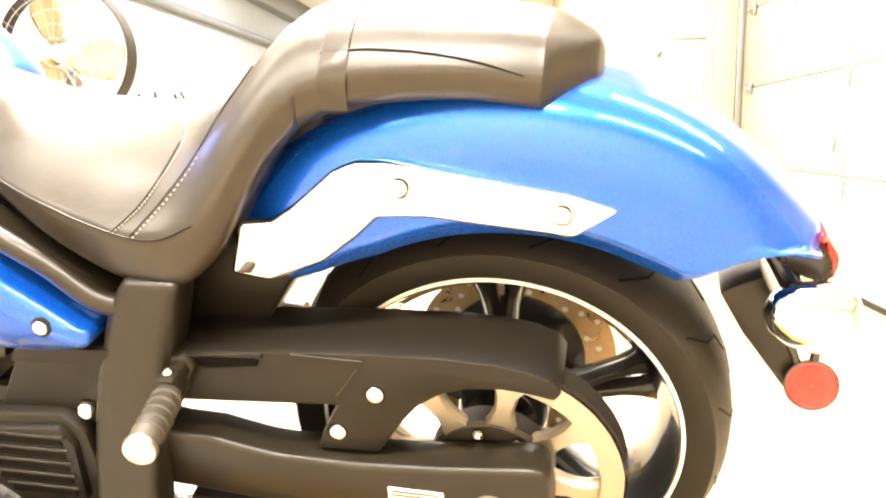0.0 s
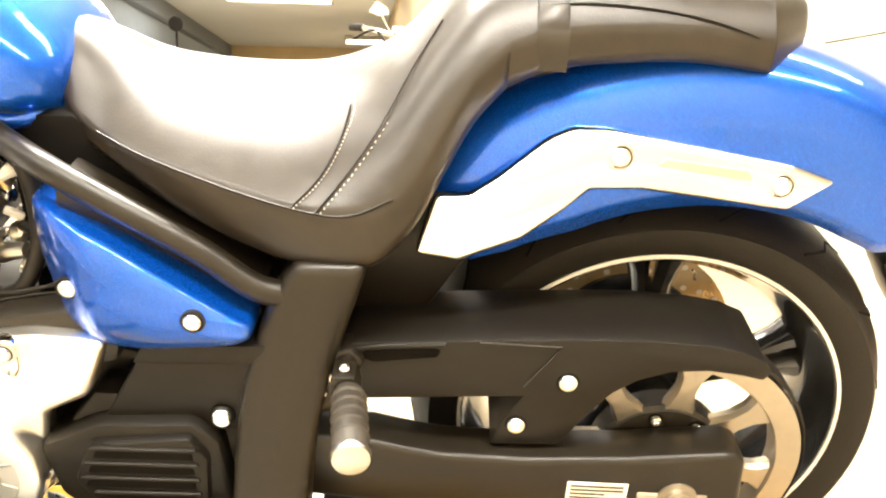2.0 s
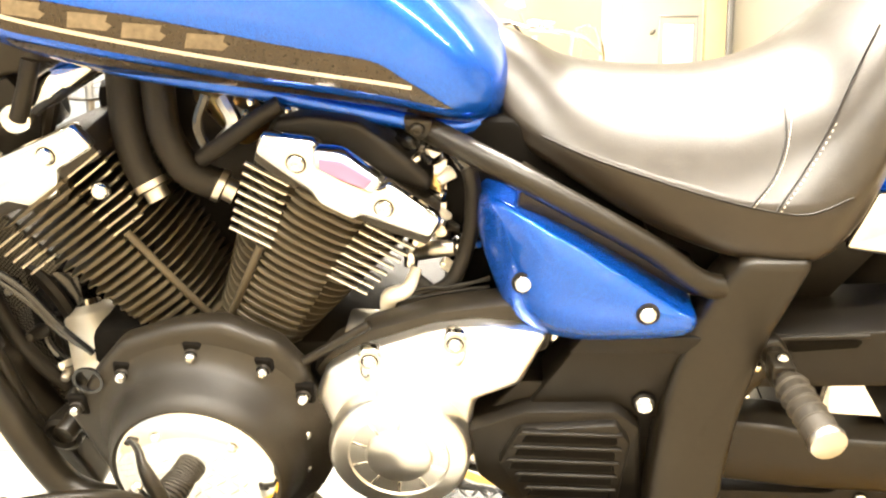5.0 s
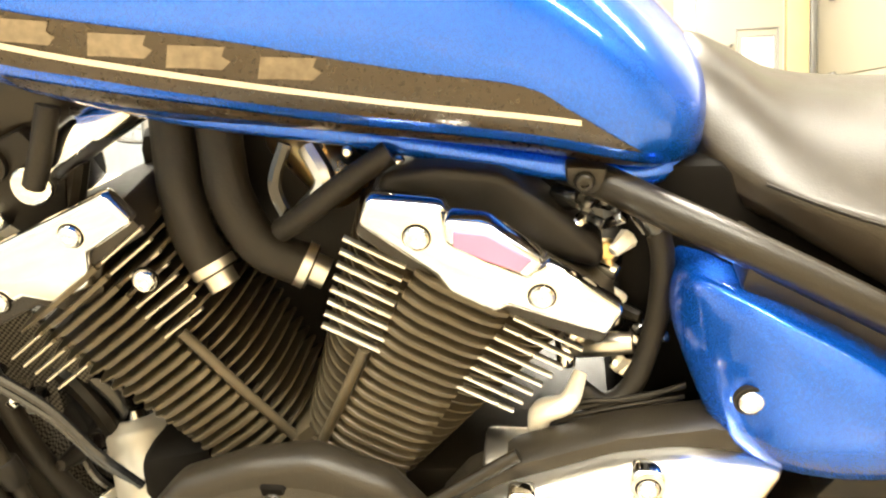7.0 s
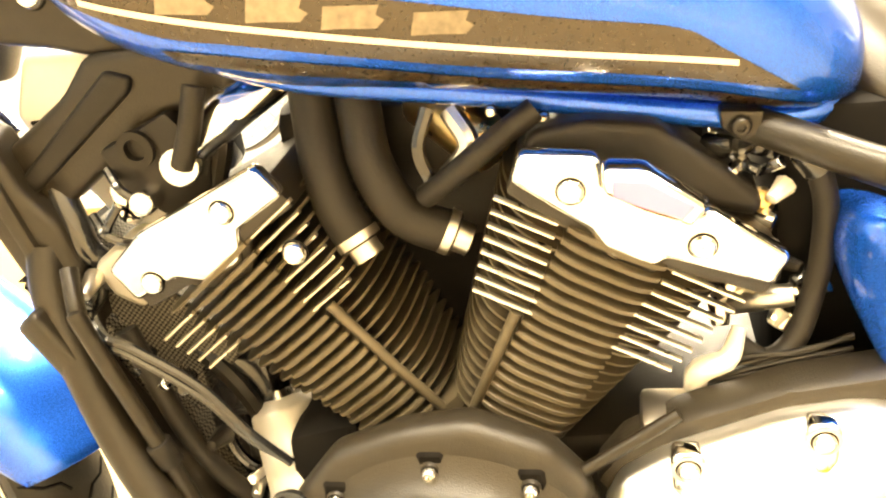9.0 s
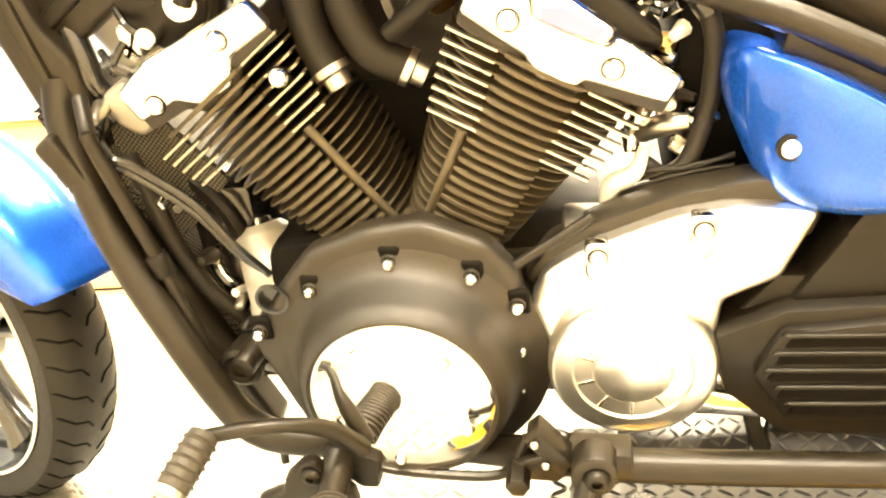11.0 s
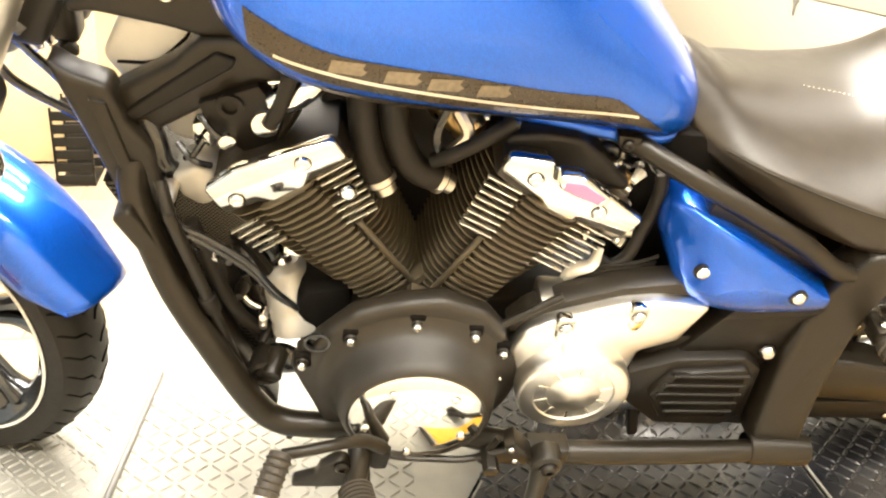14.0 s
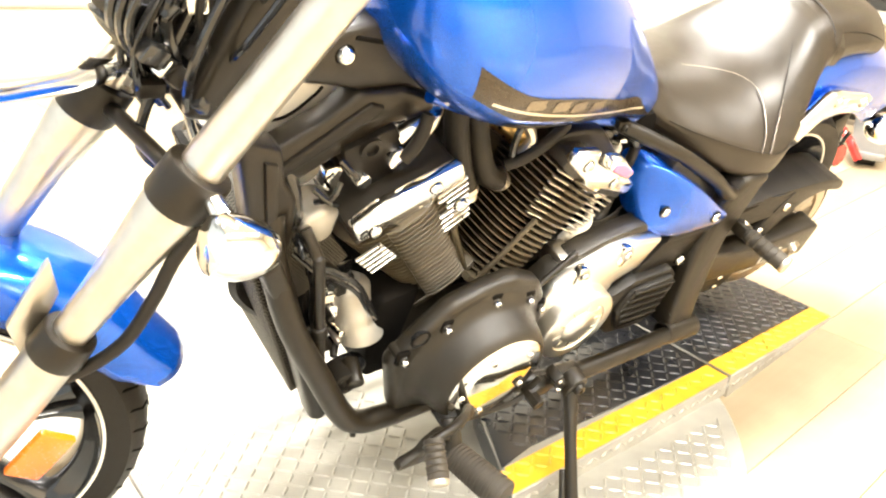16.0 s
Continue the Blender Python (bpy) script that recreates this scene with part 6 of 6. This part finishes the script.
# dark beam and lamp along the block wall
in_room(setting("beam", box(-4.998, -4.75, 6.0, 31.8, CEIL - 0.42, CEIL - 0.002, 0.01), BEAM, "dark grey steel beam along the wall", "beam"))
in_room(setting("pipe", rod((-4.90, 4.0, 2.45), (-4.90, 31.8, 2.45), 0.06, 0.06, 12), BEAM, "grey conduit along the block wall", "pipe"))


def drum_fan():
    f = room_thing("pedestal_fan", "large round pedestal fan with tan blades and wire cage", "fan", "", -2.30, 3.0, FLOOR_Z - 0.012)
    zc = 1.125
    part("base", lathe([(0.0, 0.30), (0.02, 0.30), (0.035, 0.28), (0.05, 0.06), (0.07, 0.03)], (0, 0.06, 0), (0, 0, 1), 40), GREY, f)
    part("pole", rod((0, 0.06, 0.04), (0, 0.06, zc - 0.10), 0.022, 0.02, 14), GREY, f)
    part("motor", rod((0, -0.02, zc), (0, 0.17, zc), 0.085, 0.075, 24, 0.015), GREY, f)
    part("yoke", box(-0.03, 0.03, 0.03, 0.09, zc - 0.16, zc - 0.06, 0.008), GREY, f)
    part("drum", lathe([(-0.045, 0.338), (-0.050, 0.342), (-0.045, 0.346), (0.055, 0.346), (0.060, 0.342), (0.055, 0.338)], (0, 0, zc), (0, 1, 0), 64, True), RUBBER, f, "dark steel fan drum")
    part("hub", lathe([(-0.085, 0.0005), (-0.082, 0.03), (-0.07, 0.045), (-0.02, 0.048), (0.0, 0.03)], (0, 0, zc), (0, 1, 0), 28), CREAM, f)
    for k in range(3):
        a = radians(112 + 120 * k)
        rows = []
        for r, wd in ((0.045, 0.030), (0.09, 0.065), (0.16, 0.090), (0.24, 0.098), (0.29, 0.085), (0.305, 0.060)):
            row = []
            for q in np.linspace(-1, 1, 7):
                u = np.array((math.cos(a), 0, math.sin(a))) * r + np.array((-math.sin(a), 0, math.cos(a))) * wd * q
                row.append((u[0], -0.02 + 0.035 * q - 0.012 * q * q, zc + u[2]))
            rows.append(row)
        b = part("blade", grid(rows), BLADE, f, "tan paddle blade")
        md = b.modifiers.new("thickness", "SOLIDIFY")
        md.thickness = 0.004
    for y in (-0.10, 0.10):
        for r in (0.07, 0.14, 0.21, 0.28, 0.335):
            part("cage_ring", lathe([(-0.002, r - 0.002), (0.002, r - 0.002), (0.002, r + 0.002), (-0.002, r + 0.002)], (0, y - (0.02 if y < 0 else -0.02) * (1 - r / 0.34), zc), (0, 1, 0), 48, True), GREY, f)
        bm = bmesh.new()
        for k in range(24):
            a = 2 * math.pi * k / 24
            add_tube(bm, [(0.06 * math.cos(a), y * 1.2, zc + 0.06 * math.sin(a)), (0.34 * math.cos(a), y, zc + 0.34 * math.sin(a))], 0.0015, 5)
        part("cage_spokes", bm, GREY, f)


drum_fan()

# cables hanging by the fan
for k in range(4):
    rngk = random.Random(k)
    x = -1.93 + 0.10 * k
    pts = [(x, 3.05, FLOOR_Z)] + [(x + rngk.uniform(-0.08, 0.08), 3.05 + rngk.uniform(-0.03, 0.03), 0.25 + 0.2 * j) for j in range(3)] + [(x - 0.05 + rngk.uniform(-0.05, 0.05), 3.05, 0.86 + 0.02 * rngk.random())]
    c = tagged(link_mesh("wire_stand", tube(pts, 0.007, 6, 24), RUBBER), "thin dark bent wire standing by the fan", "wire", "dark wires")
    c.matrix_basis = ROOM


def wall_lamp():
    m = room_thing("stand_mirror", "dark round mirror back on a thin stalk", "mirror", "", -1.19, 3.0, FLOOR_Z - 0.012)
    part("foot", lathe([(0, 0.14), (0.012, 0.14), (0.02, 0.03), (0.03, 0.014)], (0, 0, 0), (0, 0, 1), 32), RUBBER, m)
    part("stalk", rod((0, 0, 0.02), (0.0, 0, 1.13), 0.006, 0.005, 10), VOID, m)
    part("shell", lathe([(0.02, 0.0005), (0.015, 0.02), (0.0, 0.032), (-0.012, 0.034), (-0.016, 0.031), (-0.016, 0.0005)], (0.0, 0.0, 1.15), (0.2, 1, 0.1), 28), VOID, m)


wall_lamp()


def other_bike():
    """A parked motorcycle behind, its bars and screen above the seat."""
    b = room_thing("parked_motorcycle", "parked pale touring motorcycle with clear windscreen", "motorcycle", "", -0.10, 3.0, FLOOR_Z - 0.012)
    for y, name in ((-0.30, "front_wheel"), (1.15, "rear_wheel")):
        w = part(name, lathe([(-0.05, 0.23), (-0.055, 0.27), (-0.03, 0.305), (0.0, 0.312), (0.03, 0.305), (0.055, 0.27), (0.05, 0.23)], (0, y, 0.312), (1, 0, 0), 48), RUBBER, b)
        part("rim", lathe([(-0.045, 0.235), (-0.045, 0.20), (0.045, 0.20), (0.045, 0.235)], (0, y, 0.312), (1, 0, 0), 48, True), SATIN, w)
        for k in range(6):
            a = math.pi * k / 3
            part("spoke", rod((0, y, 0.312), (0, y + 0.21 * math.cos(a), 0.312 + 0.21 * math.sin(a)), 0.014, 0.012, 8), SATIN, w)
    for s in (-1, 1):
        part("fork_leg", tube([(0.085 * s, -0.30, 0.312), (0.085 * s, -0.02, 0.93)], 0.022, 14), CHROME, b)
    part("frame", tube([(0, 0.0, 0.90), (0, 0.25, 0.80), (0, 0.62, 0.56), (0, 1.15, 0.40)], 0.04, 12, 20), BLACK, b)
    part("engine", box(-0.17, 0.17, 0.10, 0.62, 0.20, 0.62, 0.05, 3), CASE, b)
    part("fuel_tank", grid([[(w * math.cos(a), y, z + h * math.sin(a)) for a in np.linspace(0, 2 * math.pi, 20, endpoint=False)] for y, w, h, z in ((0.02, 0.04, 0.03, 0.82), (0.08, 0.12, 0.09, 0.82), (0.25, 0.15, 0.11, 0.81), (0.42, 0.12, 0.08, 0.78), (0.50, 0.05, 0.04, 0.76))], True, True), WHITE, b)
    part("seat", box(-0.14, 0.14, 0.48, 1.10, 0.66, 0.76, 0.04, 3), LEATHER, b)
    part("rear_fender", lathe([(-0.08, 0.36), (-0.06, 0.375), (0.06, 0.375), (0.08, 0.36)], (0, 1.15, 0.312), (1, 0, 0), 40), WHITE, b)
    part("headlight", lathe([(0.10, 0.0005), (0.08, 0.05), (0.0, 0.08), (-0.03, 0.082), (-0.035, 0.0005)], (0.02, -0.06, 0.86), (0, 1, 0), 28), CHROME, b)
    part("steering_stem", rod((-0.02, 0.02, 0.80), (-0.06, 0.05, 1.09), 0.022, 0.020, 12), SATIN, b)
    bar = part("handlebar", tube([(0.30, 0.16, 1.02), (0.18, 0.08, 1.09), (0.05, 0.04, 1.115), (-0.08, 0.05, 1.13), (-0.17, 0.08, 1.155), (-0.25, 0.14, 1.175)], 0.013, 10, 30), CHROME, b, "chrome handlebar")
    part("grip", rod((-0.23, 0.125, 1.17), (-0.29, 0.17, 1.175), 0.018, 0.018, 12, 0.002), RUBBER, bar)
    part("lever", tube([(-0.17, 0.05, 1.155), (-0.22, 0.06, 1.14), (-0.275, 0.10, 1.11)], 0.006, 8, 10), PLASTIC, bar)
    for x, z in ((-0.06, 1.155), (0.01, 1.15)):
        part("riser_clamp", box(x - 0.03, x + 0.03, 0.02, 0.08, z - 0.035, z + 0.012, 0.008), CHROME, bar)
    part("cable", tube([(-0.16, 0.04, 1.145), (-0.12, -0.02, 1.08), (-0.08, 0.0, 0.98), (-0.06, 0.04, 0.86)], 0.007, 8, 16), RUBBER, bar)
    part("mirror", slab([(-0.205, 1.235), (-0.165, 1.285), (-0.115, 1.255), (-0.105, 1.225), (-0.150, 1.215)], 0.03, 0.055, 0.008, 2), CREAM, bar, "cream backed mirror")
    part("mirror_stem", tube([(-0.14, 0.04, 1.22), (-0.12, 0.05, 1.18), (-0.10, 0.05, 1.14)], 0.006, 8, 8), CHROME, bar)
    scr = part("windscreen", grid([[(0.17 + 0.085 * w * q, -0.16 + 0.05 * q * q + (z - 0.85) * 0.15, z) for q in np.linspace(-1, 1, 9)] for z, w in ((0.80, 1.0), (0.90, 1.1), (1.00, 1.05), (1.07, 0.9), (1.12, 0.6), (1.135, 0.25))]), GLASS, b, "clear acrylic screen")
    md = scr.modifiers.new("thickness", "SOLIDIFY")
    md.thickness = 0.003


other_bike()

# counter, crate and round stand base behind the front wheel
counter = room_thing("counter", "low tan wooden counter", "counter", "", -2.35, 2.05, FLOOR_Z - 0.012)
part("body", box(-0.60, 0.60, -0.25, 0.25, 0.02, 0.62, 0.008), TAN, counter)
part("top", box(-0.64, 0.64, -0.29, 0.29, 0.62, 0.66, 0.008), CREAM, counter)
part("plinth", box(-0.58, 0.58, -0.22, 0.24, 0.0, 0.02, 0), PLASTIC, counter)
crate = room_thing("crate", "dark blue-grey slatted plastic crate on the floor", "crate", "", -1.815, 1.66, FLOOR_Z - 0.012)
part("bottom", box(-0.06, 0.06, -0.10, 0.10, 0.0, 0.012, 0.002), PLASTIC, crate)
for k in range(6):
    part("slat", box(-0.06, 0.06, -0.10, -0.092, 0.018 + 0.042 * k, 0.048 + 0.042 * k, 0.002), PLASTIC, crate)
    part("slat", box(-0.06, 0.06, 0.092, 0.10, 0.018 + 0.042 * k, 0.048 + 0.042 * k, 0.002), PLASTIC, crate)
for x in (-0.06, 0.052):
    for y in (-0.10, 0.092):
        part("corner", box(x, x + 0.008, y, y + 0.008, 0.0, 0.27, 0), PLASTIC, crate)
stool = room_thing("display_stand", "black round-footed display stand", "stand", "", -1.52, 1.92, FLOOR_Z - 0.012)
part("foot", lathe([(0, 0.115), (0.022, 0.115), (0.034, 0.10), (0.040, 0.03), (0.06, 0.02)], (0, 0, 0), (0, 0, 1), 36), GLOSS, stool)
part("post", rod((0, 0, 0.05), (0, 0, 0.40), 0.02, 0.018, 12), GLOSS, stool)
part("collar", rod((0, 0, 0.12), (0, 0, 0.17), 0.05, 0.045, 18, 0.008), GLOSS, stool)

# pallet truck and bench east of the ramp
pal = room_thing("pallet_truck", "low grey steel hand truck with red handle", "hand truck", "", 1.95, 0.35, FLOOR_Z - 0.012, 20)
for y in (-0.20, 0.06):
    part("prong", box(-0.28, 0.45, y, y + 0.14, 0.05, 0.085, 0.01), GREY, pal)
    part("wheel", rod((-0.18, y + 0.03, 0.035), (-0.18, y + 0.11, 0.035), 0.035, 0.035, 16, 0.004), RUBBER, pal)
part("back_plate", box(0.45, 0.52, -0.22, 0.22, 0.04, 0.22, 0.012), PLASTIC, pal)
part("handle", tube([(-0.30, -0.10, 0.05), (-0.28, -0.05, 0.12), (-0.22, 0.02, 0.18)], 0.018, 10, 10), RED, pal, "red rubber handle")
bench = room_thing("bench", "white workbench with metal legs", "bench", "", 4.0, 1.05, FLOOR_Z - 0.012)
part("top", box(-0.8, 0.8, -0.35, 0.35, 0.40, 0.44, 0.006), DOORWHITE, bench)
part("panel", box(-0.78, 0.78, 0.30, 0.33, 0.0, 0.40, 0.004), DOORWHITE, bench)
for x in (-0.75, 0.70):
    for y in (-0.32, 0.27):
        part("leg", box(x, x + 0.05, y, y + 0.05, 0.0, 0.40, 0.004), GREY, bench)
box1 = room_thing("tool_case", "black and red case lying on the bench", "case", "", 3.95, 1.0, FLOOR_Z - 0.012 + 0.441)
part("shell", box(-0.5, 0.5, -0.25, 0.25, 0.0, 0.12, 0.015), GLOSS, box1)
part("lid", box(-0.5, 0.5, -0.25, 0.25, 0.121, 0.20, 0.015), RED, box1, "red lid")
post = room_thing("bollard", "cream painted steel post on the floor", "post", "", 1.80, 0.98, FLOOR_Z - 0.012)
part("tube", rod((0, 0, 0.01), (0, 0, 0.95), 0.055, 0.055, 24, 0.01), CREAM, post)
part("foot_plate", box(-0.09, 0.09, -0.09, 0.09, 0.0, 0.012, 0.002), GREY, post)

# ---- floor planks near the turntable ----
PLANK = material("pale_oak_plank", (0.33, 0.265, 0.175), 0.32, 0.0, 0.16, 9, 0.06, 60, big=2.0, coat=0.1)


def grain(mat):
    """Long grain along x, and a tint of its own for each plank."""
    nt = mat.node_tree
    p = nt.nodes["Principled BSDF"]
    old = p.inputs["Base Color"].links[0].from_socket
    tc = nt.nodes.new("ShaderNodeTexCoord")
    info = nt.nodes.new("ShaderNodeObjectInfo")
    mp = nt.nodes.new("ShaderNodeMapping")
    mp.inputs["Scale"].default_value = (1.2, 26, 1)
    add = nt.nodes.new("ShaderNodeVectorMath")
    add.operation = "ADD"
    mul = nt.nodes.new("ShaderNodeMath")
    mul.operation = "MULTIPLY"
    mul.inputs[1].default_value = 37.0
    n = nt.nodes.new("ShaderNodeTexNoise")
    n.inputs["Scale"].default_value, n.inputs["Detail"].default_value, n.inputs["Distortion"].default_value = 3.0, 6, 0.6
    lk = nt.links.new
    lk(tc.outputs["Object"], mp.inputs["Vector"])
    lk(mp.outputs[0], add.inputs[0])
    lk(info.outputs["Random"], mul.inputs[0])
    lk(mul.outputs[0], add.inputs[1])
    lk(add.outputs[0], n.inputs["Vector"])
    hs = nt.nodes.new("ShaderNodeHueSaturation")
    v = nt.nodes.new("ShaderNodeMapRange")
    v.inputs[3].default_value, v.inputs[4].default_value = 0.84, 1.12
    sm = nt.nodes.new("ShaderNodeMath")
    sm.operation = "MULTIPLY_ADD"
    sm.inputs[1].default_value = 0.45
    lk(n.outputs["Fac"], sm.inputs[0])
    half = nt.nodes.new("ShaderNodeMath")
    half.operation = "MULTIPLY"
    half.inputs[1].default_value = 0.5
    lk(info.outputs["Random"], half.inputs[0])
    lk(half.outputs[0], sm.inputs[2])
    lk(sm.outputs[0], v.inputs[0])
    lk(v.outputs[0], hs.inputs["Value"])
    lk(old, hs.inputs["Color"])
    lk(hs.outputs[0], p.inputs["Base Color"])


grain(PLANK)
PW, PL = 0.18, 1.25
rng = random.Random(4)
bmp = box(-PL / 2 + 0.0008, PL / 2 - 0.0008, -PW / 2 + 0.0008, PW / 2 - 0.0008, -0.012, 0.0, 0.0012, 1)
plank_mesh = bpy.data.meshes.new("plank")
bmp.to_mesh(plank_mesh)
bmp.free()
plank_mesh.materials.append(PLANK)
for j in range(30):
    off = rng.uniform(0, PL)
    for i in range(7):
        ob = new("plank", plank_mesh)
        ob.parent = floor
        ob.location = (-3.9 + off + i * PL, -1.9 + j * PW, FLOOR_Z - 0.0005)
